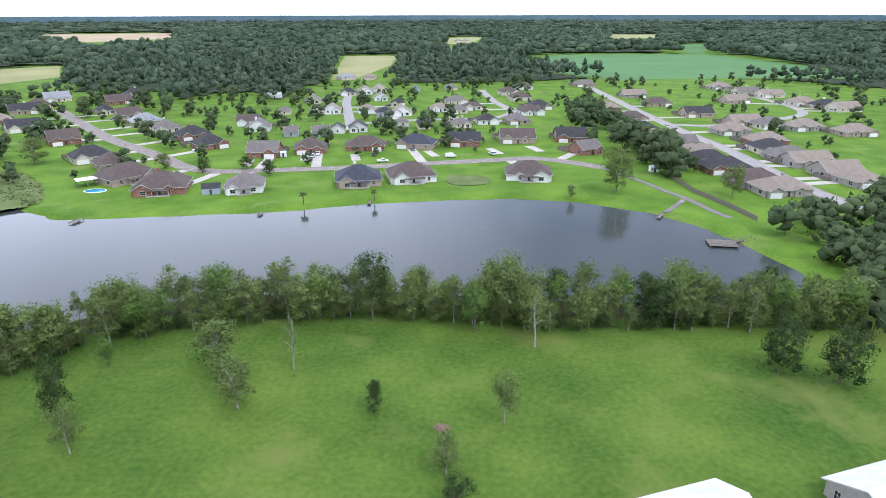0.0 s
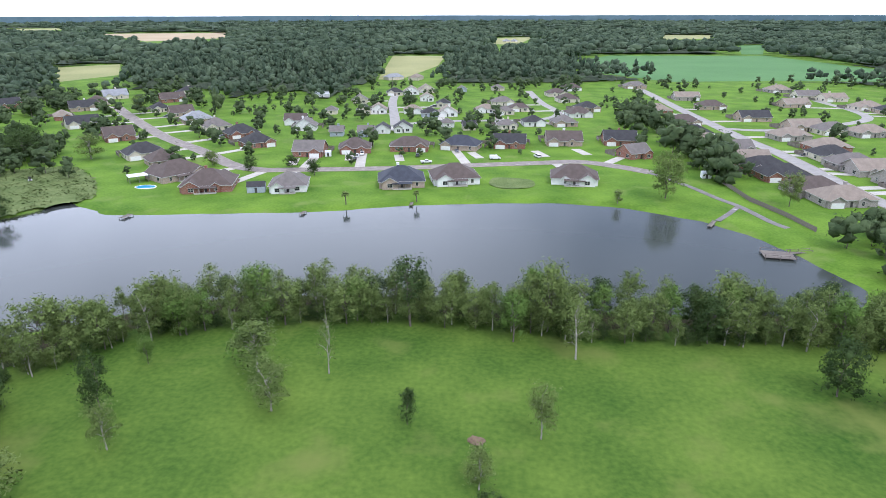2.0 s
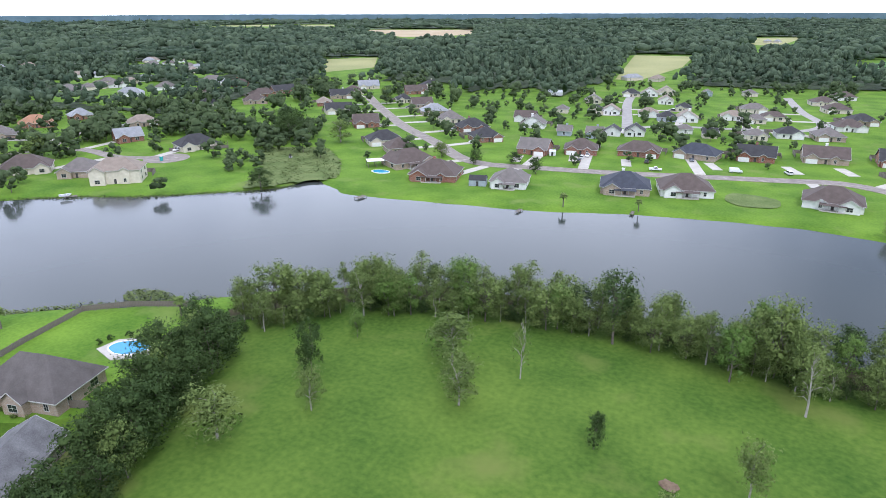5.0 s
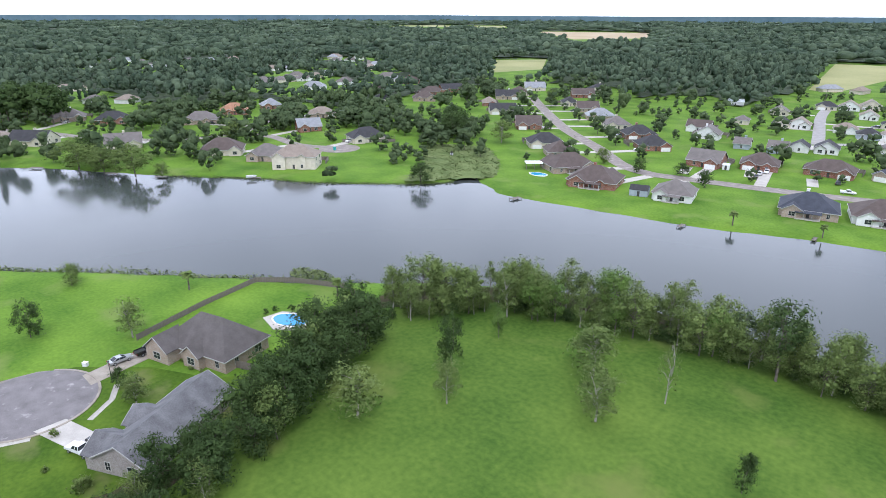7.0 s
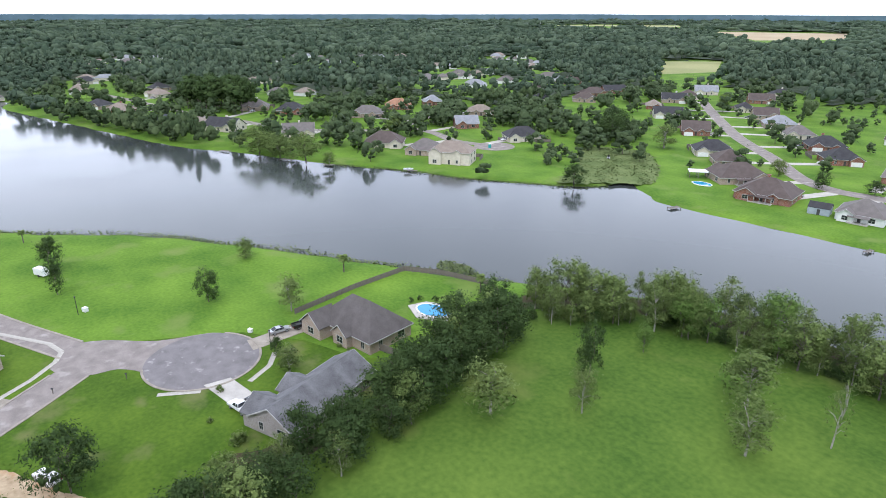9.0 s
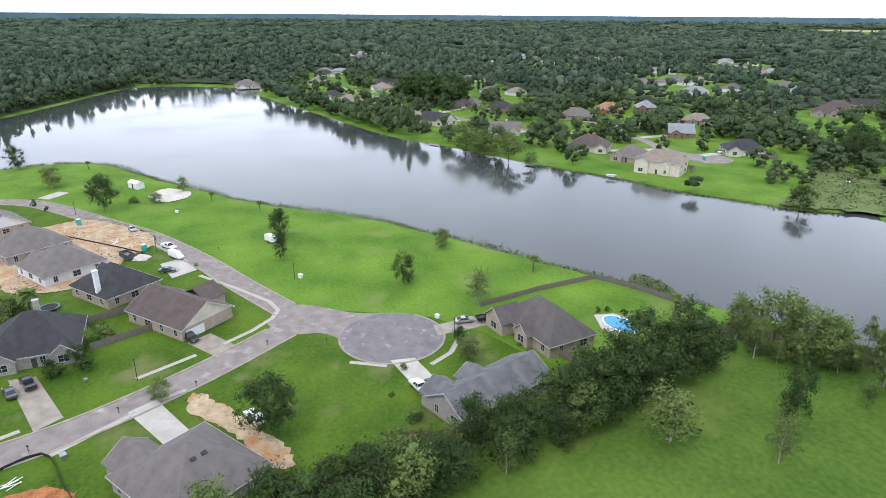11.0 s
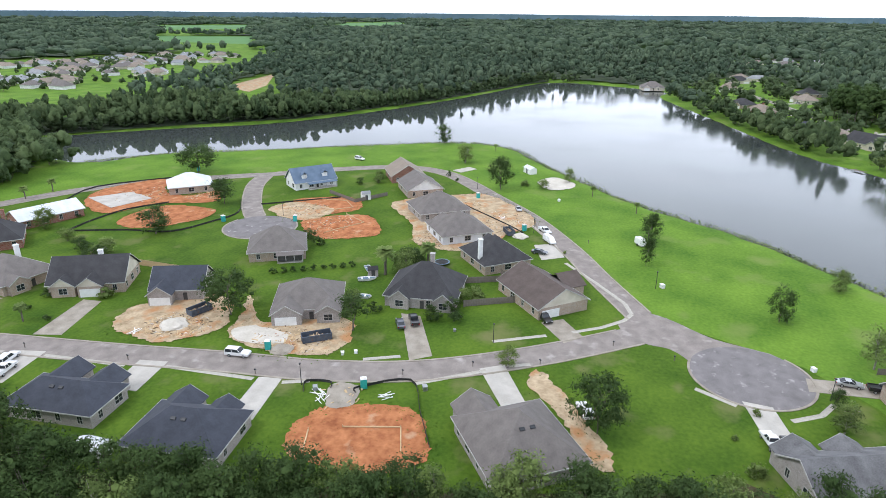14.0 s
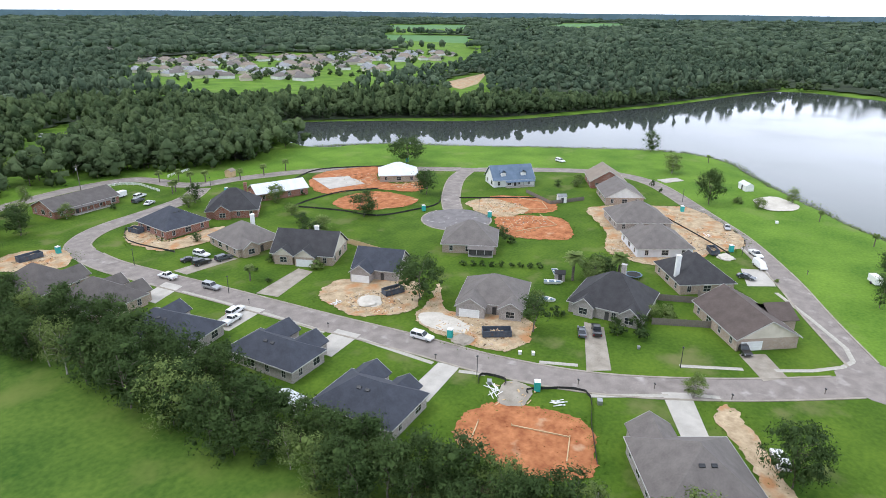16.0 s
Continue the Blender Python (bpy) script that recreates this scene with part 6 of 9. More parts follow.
def woods(name, r0, r1, step, lumps, blades, size, h0, h1, spread_, label, seg=5, mat=None, ruffle=0.30):
    """Crowns over a ring of the land: each of a few uneven leafy lumps with blades standing out of them, broad or tall and slim."""
    x, y = scatter(r0, r1, step)
    n = len(x)
    stand = np.sin(x * 0.011 + 2 * np.sin(y * 0.007)) * np.sin(y * 0.013 + 1.3 * np.sin(x * 0.005))
    pine = woods_rnd.random(n) < (0.22 + 0.30 * (stand > 0.25)) * (1.0 if r0 > 400 else 0.35)
    h = woods_rnd.uniform(h0, h1, n) * (1.0 + 0.10 * np.sign(stand)) * np.where(pine, 1.16, 1.0)
    rad = spread_ * woods_rnd.uniform(0.6, 1.25, n) * np.where(pine, 0.62, 1.0)
    half = h * np.where(pine, 0.40, 0.36)
    size3 = np.stack([rad, rad, half], 1)[:, None, :]
    at = np.stack([x, y, h - half], 1)[:, None, :]
    d = unit(woods_rnd.normal(size=(n, lumps, 3)) + [0, 0, 0.15])
    if lumps > 1:
        d[:, 0] = (0, 0, 1)
        mid = at + d * size3 * woods_rnd.uniform(0.40, 0.62, (n, lumps, 1))
        lump3 = size3 * woods_rnd.uniform(0.42, 0.66, (n, lumps, 1))
    else:
        mid, lump3 = at, size3
    m = n * lumps
    mid, lump3, d = mid.reshape(m, 1, 3), lump3.reshape(m, 1, 3), d.reshape(m, 1, 3)
    cv, cf = dome(seg)
    turn = woods_rnd.uniform(0, 6.28, (m, 1))
    cx = np.cos(turn) * cv[None, :, 0] - np.sin(turn) * cv[None, :, 1]
    cy = np.sin(turn) * cv[None, :, 0] + np.cos(turn) * cv[None, :, 1]
    rot = np.stack([cx, cy, np.broadcast_to(cv[None, :, 2], cx.shape)], 2)
    q = mid + rot * woods_rnd.uniform(0.72, 1.12, (m, len(cv), 1)) * lump3
    qn = unit(rot + (0.35 * d if lumps > 1 else 0.0) + woods_rnd.normal(size=rot.shape) * ruffle)
    bd = woods_rnd.normal(size=(m, blades, 3))
    bd[:, :, 2] = np.abs(bd[:, :, 2]) - 0.25
    bd = unit(bd)
    c = mid + bd * (0.80 + 0.30 * woods_rnd.random((m, blades, 1))) * lump3
    soft = unit(bd + (0.35 * d if lumps > 1 else 0.0) + woods_rnd.normal(size=bd.shape) * ruffle).reshape(-1, 3)
    v = leaf_sprays(c.reshape(-1, 3), unit(soft + woods_rnd.normal(size=soft.shape) * 0.4), size * (0.6 + 0.8 * woods_rnd.random(m * blades)), woods_rnd, 1, 0.8)
    f = np.concatenate([np.arange(len(v)).reshape(-1, 3), (cf[None] + (len(v) + np.arange(m) * len(cv))[:, None, None]).reshape(-1, 3)])
    me = soft_mesh(name, np.concatenate([v, q.reshape(-1, 3)]), np.concatenate([np.repeat(soft, 3, 0), qn.reshape(-1, 3)]), f, mat or LEAF_FAR_HAZED)
    tone_ = np.clip(woods_rnd.random(n) ** 1.6 * 0.55 + 0.20 * stand - 0.22 * pine, -0.1, 0.8)
    at_face = me.attributes.new("tree_tone", "FLOAT", "FACE")
    at_face.data.foreach_set("value", np.concatenate([np.repeat(tone_, lumps * blades), np.repeat(tone_, lumps * len(cf))]).astype(np.float32))
    return tagged(new(name, me), label, "woods", kind="stuff")


woods("near_woods", 60, 520, 5.8, 5, 24, 0.85, 7, 14, 3.6, "dense green broad-leaved woods round the lake", 5, LEAF_NEAR, 0.5)
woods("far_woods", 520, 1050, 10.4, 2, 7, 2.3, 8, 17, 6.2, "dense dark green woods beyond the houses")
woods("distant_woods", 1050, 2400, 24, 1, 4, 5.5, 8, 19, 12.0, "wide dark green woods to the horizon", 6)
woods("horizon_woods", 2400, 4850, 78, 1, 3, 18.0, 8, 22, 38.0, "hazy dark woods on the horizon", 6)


# raised sheets between the crowns, with the shade there painted as dark colour
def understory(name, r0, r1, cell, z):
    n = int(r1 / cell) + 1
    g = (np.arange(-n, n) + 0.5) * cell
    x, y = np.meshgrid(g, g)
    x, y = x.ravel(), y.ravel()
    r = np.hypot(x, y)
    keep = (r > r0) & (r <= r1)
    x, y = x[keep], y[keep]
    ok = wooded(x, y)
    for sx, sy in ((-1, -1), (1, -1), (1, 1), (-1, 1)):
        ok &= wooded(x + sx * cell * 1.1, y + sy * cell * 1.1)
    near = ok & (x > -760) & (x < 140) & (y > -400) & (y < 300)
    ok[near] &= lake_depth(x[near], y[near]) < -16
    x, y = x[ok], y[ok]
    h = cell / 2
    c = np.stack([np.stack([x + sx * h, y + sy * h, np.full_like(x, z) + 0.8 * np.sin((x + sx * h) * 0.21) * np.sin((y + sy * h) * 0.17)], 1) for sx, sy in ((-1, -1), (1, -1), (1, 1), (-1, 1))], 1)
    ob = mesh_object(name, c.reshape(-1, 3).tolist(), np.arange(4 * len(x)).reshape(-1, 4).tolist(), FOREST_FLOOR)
    return tagged(ob, "undergrowth sheet inside the woods, shade put into its dark colour", "undergrowth", kind="stuff")


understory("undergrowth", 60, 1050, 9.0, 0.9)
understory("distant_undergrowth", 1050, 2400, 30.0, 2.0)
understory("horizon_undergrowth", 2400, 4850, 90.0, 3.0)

# trees between the houses of the town
spots = np.array(HOUSE_SPOTS)
road_pts = np.array([q for ln in ROAD_LINES for q in ln])
town_rng = random.Random(23)
town_items, EDGE_TREES = [], []
count = 0
tries = 0
SPARE = [(-160, 190), (100, 150), (100, 300), (60, 300), (-160, 262), (-300, 150), (-240, 190)]


def hides(x, y, h):
    """Whether a tree would stand right before a house, seen from across the lake."""
    ln = np.hypot(spots[:, 0], spots[:, 1])
    ux, uy = spots[:, 0] / ln, spots[:, 1] / ln
    fore = ln - (x * ux + y * uy)
    side = np.abs(x * uy - y * ux)
    return bool(((fore > -2) & (fore < h * 2.6) & (side < spots[:, 2] * 0.42 + h * 0.28)).any())


while count < 500 and tries < 40000:
    tries += 1
    x, y = town_rng.uniform(-480, 400), town_rng.uniform(100, 690)
    if not inside(np.array([x]), np.array([y]), TOWN)[0] or inside(np.array([x]), np.array([y]), SPARE)[0]:
        continue
    if lake_depth(np.array([x]), np.array([y]))[0] > -6 or (92 < x < 215 and 110 < y < 215):
        continue
    if (np.hypot(spots[:, 0] - x, spots[:, 1] - y) < spots[:, 2] * 0.55 + 2.5).any() or (np.hypot(road_pts[:, 0] - x, road_pts[:, 1] - y) < 7).any():
        continue
    west = x < -240
    if x > 95 and town_rng.random() < 0.6:
        continue
    h = (town_rng.uniform(8, 13) if town_rng.random() < 0.4 else town_rng.uniform(3.5, 7.5)) if not west else town_rng.uniform(8, 15)
    if y < 330 and not west and town_rng.random() < 0.5:
        continue
    if hides(x, y, h) and (west or town_rng.random() < 0.85):
        continue
    town_items.append((town_rng.choice(("town", "town_dark", "town_dark")), x, y, h, None))
    count += 1
# groves inside the town: the dip behind the marsh, the wood behind the west street, the trees left of the straight street
for cx, cy, rx, ry, n, lo, hi in ((-237, 285, 17, 20, 20, 7, 12), (-228, 262, 12, 14, 10, 5, 9), (-214, 222, 9, 16, 9, 4, 7), (98, 300, 10, 40, 16, 10, 18), (92, 390, 14, 60, 22, 10, 17), (80, 262, 9, 12, 5, 8, 14),
                                  (-310, 330, 40, 40, 9, 8, 13)):
    for k in range(n):
        a, r = town_rng.uniform(0, 6.28), math.sqrt(town_rng.random())
        x, y = cx + rx * r * math.cos(a), cy + ry * r * math.sin(a)
        if lake_depth(np.array([x]), np.array([y]))[0] > -3 or (np.hypot(spots[:, 0] - x, spots[:, 1] - y) < spots[:, 2] * 0.55 + 2).any() or (np.hypot(road_pts[:, 0] - x, road_pts[:, 1] - y) < 6.5).any() or (x < -250 and hides(x, y, 11)):
            continue
        town_items.append((town_rng.choice(("town", "town_dark", "town_dark")), x, y, town_rng.uniform(lo, hi), None))
edge_rng = random.Random(92)
EDGE = [(-60, -270), (-100, -276), (-124, -273), (-143, -271), (-152, -262), (-170, -250), (-186, -250), (-206, -252), (-233, -259), (-236, -300), (-180, -330), (-60, -345)]
while len(EDGE_TREES) < 190:
    x, y = edge_rng.uniform(-236, -60), edge_rng.uniform(-345, -248)
    if inside(np.array([x]), np.array([y]), EDGE)[0] and lake_depth(np.array([x]), np.array([y]))[0] < -2 and not (-128 < x < -96 and y < -290 and edge_rng.random() < 0.8):
        EDGE_TREES.append((edge_rng.choice(("town", "town_dark", "town_dark")), x, y, edge_rng.uniform(8, 15) if x < -200 else edge_rng.uniform(9, 16), None))
town_items += EDGE_TREES
shore_rng = random.Random(91)
for x, y in along([(-640, 28), (-600, 24), (-570, 30)], 7, 3, shore_rng) + along([(-690, -70), (-690, -100), (-650, -121), (-590, -138), (-501, -167), (-440, -195), (-381, -227), (-328, -290), (-280, -333), (-240, -300), (-228, -262)], 4.6, 1.6, shore_rng) + along([(-690, -110), (-650, -128), (-501, -174), (-386, -235), (-335, -297), (-275, -345), (-230, -310), (-220, -270)], 5.5, 2, shore_rng):
    town_items.append((shore_rng.choice(("town", "town_dark", "town_dark")), x, y, shore_rng.uniform(6, 12), None))
for cx, cy, rx, ry, n_ in ((-350, 260, 30, 40, 9), (-400, 330, 30, 60, 12), (-300, 300, 30, 30, 5), (-445, 250, 30, 40, 12)):
    for k in range(n_):
        a, r = shore_rng.uniform(0, 6.28), math.sqrt(shore_rng.random())
        x, y = cx + rx * r * math.cos(a), cy + ry * r * math.sin(a)
        if lake_depth(np.array([x]), np.array([y]))[0] > -3 or (np.hypot(spots[:, 0] - x, spots[:, 1] - y) < spots[:, 2] * 0.55 + 2).any() or (np.hypot(road_pts[:, 0] - x, road_pts[:, 1] - y) < 6).any() or hides(x, y, 11):
            continue
        town_items.append((shore_rng.choice(("town", "town_dark", "town_dark")), x, y, shore_rng.uniform(8, 14), None))
west_rng = random.Random(57)
west_road = np.array(smooth_line([(-690, 84), (-624, 90), (-572, 102), (-520, 111), (-464, 121), (-439, 133), (-401, 143), (-381, 154), (-359, 167), (-346, 186), (-344, 211)], 6))


def hides_road(x, y, h):
    """Whether a tree would stand right before the west street, seen from across the lake."""
    ln = np.hypot(west_road[:, 0], west_road[:, 1])
    ux, uy = west_road[:, 0] / ln, west_road[:, 1] / ln
    fore = ln - (x * ux + y * uy)
    return bool(((fore > -2) & (fore < h * 4.0) & (np.abs(x * uy - y * ux) < 5)).any())


west_spots = 0
while west_spots < 300:
    x, y = west_rng.uniform(-760, -300), west_rng.uniform(30, 320)
    if not inside(np.array([x]), np.array([y]), WEST_LAWN)[0] or lake_depth(np.array([x]), np.array([y]))[0] > -3:
        continue
    west_spots += 1
    h = west_rng.uniform(7, 14)
    if (np.hypot(spots[:, 0] - x, spots[:, 1] - y) < spots[:, 2] * 0.55 + 2.5).any() or (np.hypot(road_pts[:, 0] - x, road_pts[:, 1] - y) < 7.5).any() or hides(x, y, h * 1.4) or (hides_road(x, y, h) and west_rng.random() < 0.7):
        continue
    town_items.append((west_rng.choice(("town", "town_dark", "town_dark", "town_dark")), x, y, h, None))
# the stand of tall pines behind the west shore street, and the trees at the water's edge
for k in range(95):
    a, r = west_rng.uniform(0, 6.28), math.sqrt(west_rng.random())
    town_items.append(("town_pine", -500 + 44 * r * math.cos(a) + 10 * r * math.sin(a), 146 + 22 * r * math.sin(a), west_rng.uniform(17, 24), None))
for x, y, h, w in ((-485, 41, 7, 8), (-514, 59, 9, 10), (-454, 58, 8, 9), (-457, 72, 9, 8), (-419, 74, 8, 8), (-378, 82, 8, 9), (-372, 103, 6, 7), (-341, 106, 9, 9), (-561, 41, 8, 9), (-582, 33, 9, 10), (-620, 40, 10, 11), (-475, 80, 11, 10), (-465, 84, 11, 10)):
    town_items.append((west_rng.choice(("town", "town_dark")), x, y, h, w))
joined_trees("town_trees", town_items, "green trees and groves between the houses across the lake", "trees")
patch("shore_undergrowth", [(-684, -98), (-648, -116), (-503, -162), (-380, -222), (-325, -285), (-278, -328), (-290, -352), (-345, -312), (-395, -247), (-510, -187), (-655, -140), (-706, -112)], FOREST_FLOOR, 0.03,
      "dark forest-floor sheet along the wooded shore", "undergrowth", smooth=False)
patch("marsh", [(-231, 256), (-206, 273), (-186, 258), (-172, 240), (-162, 222), (-172, 208), (-187, 192), (-204, 222)], MARSH, 0.04, "rough green marsh at the lake's inlet", "marsh", 3.0)


# houses far off in the woods, too small to pick apart
def far_houses(name, places, rnd, label):
    vs, fs, slots = [], [], []
    mats = [WALLS["cream"], WALLS["white"], ROOFS["grey"], ROOFS["tan"], ROOFS["steel"]]
    for x, y in places:
        a, w, d, e, h = rnd.uniform(0, 3.14), rnd.uniform(14, 20), rnd.uniform(10, 13), 3.0, rnd.uniform(6, 7.5)
        ca, sa = math.cos(a), math.sin(a)
        k = len(vs)
        for px, py, pz in ((-w / 2, -d / 2, 0), (w / 2, -d / 2, 0), (w / 2, d / 2, 0), (-w / 2, d / 2, 0), (-w / 2, -d / 2, e), (w / 2, -d / 2, e), (w / 2, d / 2, e), (-w / 2, d / 2, e),
                           (-w / 2 - 0.5, -d / 2 - 0.5, e), (w / 2 + 0.5, -d / 2 - 0.5, e), (w / 2 + 0.5, d / 2 + 0.5, e), (-w / 2 - 0.5, d / 2 + 0.5, e), (-w / 2 + d * 0.4, 0, h), (w / 2 - d * 0.4, 0, h)):
            vs.append((x + px * ca - py * sa, y + px * sa + py * ca, pz))
        wall, roof = rnd.choice((0, 1)), rnd.choice((2, 3, 4))
        for f in ((0, 1, 5, 4), (1, 2, 6, 5), (2, 3, 7, 6), (3, 0, 4, 7)):
            fs.append([k + i for i in f])
            slots.append(wall)
        for f in ((8, 9, 13, 12), (9, 10, 13), (10, 11, 12, 13), (11, 8, 12), (11, 10, 9, 8)):
            fs.append([k + i for i in f])
            slots.append(roof)
    me = bpy.data.meshes.new(name)
    me.from_pydata(vs, [], fs)
    for m in mats:
        me.materials.append(m)
    me.polygons.foreach_set("material_index", slots)
    return tagged(new(name, me), label, "houses", kind="stuff")


far_rng = random.Random(41)
far_houses("distant_houses", [(x + far_rng.uniform(-14, 14), y + far_rng.uniform(-14, 14)) for x, y in POCKETS for _ in range(2)], far_rng, "scattered distant houses in gaps of the woods")
far_houses("distant_estate", [(x + far_rng.uniform(-30, 30), y + far_rng.uniform(-30, 30)) for x, y in ROWS for _ in range(5)], far_rng, "distant housing estate beyond the woods")
joined_trees("estate_trees", [("remote", x + far_rng.uniform(-50, 50), y + far_rng.uniform(-50, 50), far_rng.uniform(5, 10), None) for x, y in ROWS for _ in range(8)], "trees in the distant estate", "trees")

# ---- paving, soil and lots ----
def paving(name, outline, mat, label, z=0.06, category="driveway"):
    """A slab of concrete with its own thickness."""
    bm = bmesh.new()
    f = bm.faces.new([bm.verts.new((x, y, -0.1)) for x, y in outline])
    r = bmesh.ops.extrude_face_region(bm, geom=[f])
    for v in r["geom"]:
        if isinstance(v, bmesh.types.BMVert):
            v.co.z = z
    return tagged(part(name, bm, mat), label, category, kind="structure")


DRIVES = [
    ("OLD", [(-137.1, -20.7), (-140.5, -16.0), (-133.0, -10.6), (-128.8, -14.4)]), ("OLD", [(-131.5, -53.5), (-131.5, -48.6), (-114.8, -40.2), (-111.6, -44.2)]),
    ("NEW", [(-113.0, -29.5), (-116.0, -25.0), (-104.0, -18.4), (-101.5, -22.5)]), ("NEW", [(-117.0, 20.2), (-116.6, 25.4), (-106.0, 27.6), (-104.0, 23.0)]),
    ("OLD", [(-124.5, 33.0), (-129.5, 33.4), (-131.6, 50.5), (-126.6, 51.5)]), ("NEW", [(-96.5, -70.3), (-97.6, -65.7), (-84.0, -63.6), (-83.5, -68.6)]),
    ("NEW", [(-94.6, -97.2), (-95.8, -91.2), (-85.0, -89.6), (-84.6, -95.6)]), ("NEW", [(-89.6, -125.4), (-91.4, -118.4), (-79.4, -116.2), (-77.8, -121.8)]),
    ("NEW", [(-86.6, -152.4), (-87.6, -146.4), (-77.6, -142.6), (-77.0, -148.6)]), ("OLD", [(-92.2, -157.6), (-92.8, -152.4), (-108.4, -151.0), (-108.4, -156.6)]),
    ("OLD", [(-96.2, -127.6), (-98.0, -121.4), (-114.6, -126.4), (-114.0, -131.4)]), ("NEW", [(-188.6, -31.0), (-191.8, -24.8), (-181.0, -20.6), (-176.6, -26.8)]),
]
for kind, pts in DRIVES:
    paving("driveway", pts, CONCRETE if kind == "NEW" else OLD_CONCRETE, "pale new concrete driveway" if kind == "NEW" else "stained brown-grey concrete driveway")
for x, y, a, w in ((-75.6, 303, -78, 4.5), (-50, 303, -78, 4.5), (-11.5, 312, -70, 4.5), (22, 318, -70, 4.5), (44, 324, -72, 5), (-101, 291, -80, 4.5)):
    c, s = math.cos(radians(a)), math.sin(radians(a))
    L = 15
    paving("driveway", [(x + c * u - s * v, y + s * u + c * v) for u, v in ((-L / 2, -w / 2), (L / 2, -w / 2), (L / 2, w / 2), (-L / 2, w / 2))], CONCRETE, "pale concrete driveway up to a house across the lake")
# driveways of the town, each from a house to the nearest street
drive_rng = random.Random(3)
town_cars = []
for x, y, reach in TOWN_DRIVES:
    dist = np.hypot(road_pts[:, 0] - x, road_pts[:, 1] - y)
    k = int(dist.argmin())
    if not 10 < dist[k] < 42 or y > 520:
        continue
    qx, qy = road_pts[k]
    c, s = (qx - x) / dist[k], (qy - y) / dist[k]
    o_ = drive_rng.choice((-4, 4))
    a0, a1, w_ = reach * 0.45, dist[k] - 3.4, 2.4
    if a1 - a0 < 2:
        continue
    paving("driveway", [(x + c * u - s * v, y + s * u + c * v) for u, v in ((a0, o_ - w_), (a1, o_ - w_), (a1, o_ + w_), (a0, o_ + w_))], CONCRETE, "pale concrete driveway up to a house across the lake")
    if drive_rng.random() < 0.42 and a1 - a0 > 7:
        u = a0 + 3.6
        town_cars.append((x + c * u - s * o_, y + s * u + c * o_, math.degrees(math.atan2(s, c))))
paving("slab", [(-274.7, -82.7), (-283.2, -77.1), (-280.3, -72.9), (-271.7, -78.1)], CONCRETE, "bare concrete slab on the lakeside lawn", 0.12, "slab")
paving("slab", [(-185.9, -201.6), (-198.2, -191.9), (-193.1, -178.4), (-178.2, -183.8)], CONCRETE, "fresh white concrete foundation slab on clay", 0.25, "slab")

slab_bm = bmesh.new()
box(slab_bm, -0.725, 0.725, -0.55, 0.55, -0.1, 0.07, bevel=0.01)
SLAB = bpy.data.meshes.new("paving_slab")
slab_bm.to_mesh(SLAB)
slab_bm.free()
SLAB.materials.append(SIDEWALK)


def footpath(pts, where):
    base = tagged(new("pavement"), f"narrow footpath of pale concrete slabs {where}", "footpath", kind="structure")
    for (x0, y0), (x1, y1) in zip(pts, pts[1:]):
        ln = math.hypot(x1 - x0, y1 - y0)
        n = max(1, round(ln / 1.47))
        fill = Matrix.Diagonal((ln / n / 1.465, 1, 1, 1))
        a = math.degrees(math.atan2(y1 - y0, x1 - x0))
        for k in range(n):
            t = (k + 0.5) / n
            shared("paving_slab", SLAB, base, pose(x0 + (x1 - x0) * t, y0 + (y1 - y0) * t, 0, 0, 0, a) @ fill)


for pts in ([(-103.8, -40.0), (-112.7, -28.0)], [(-115.6, -24.4), (-117.8, -19.9)], [(-124.8, -29.5), (-131.2, -18.6)], [(-134.5, -13.2), (-139.0, -7.0), (-144.2, -2.2), (-148.1, -0.6), (-153.8, -2.4), (-164.9, -10.5), (-176.5, -19.8)],
            [(-118.8, 12.0), (-115.1, 19.1)], [(-85.6, -143.6), (-88.4, -126.8)], [(-90.0, -117.4), (-92.0, -98.5)], [(-94.2, -90.5), (-95.6, -71.0)], [(-96.2, -65.0), (-98.4, -60.0)], [(-113.0, 28.0), (-116.5, 33.5), (-121.0, 36.5)],
            [(-112.6, -46.5), (-109.0, -53.5)], [(-197, -28), (-215, -40.5)]):
    footpath(pts, "beside the street")

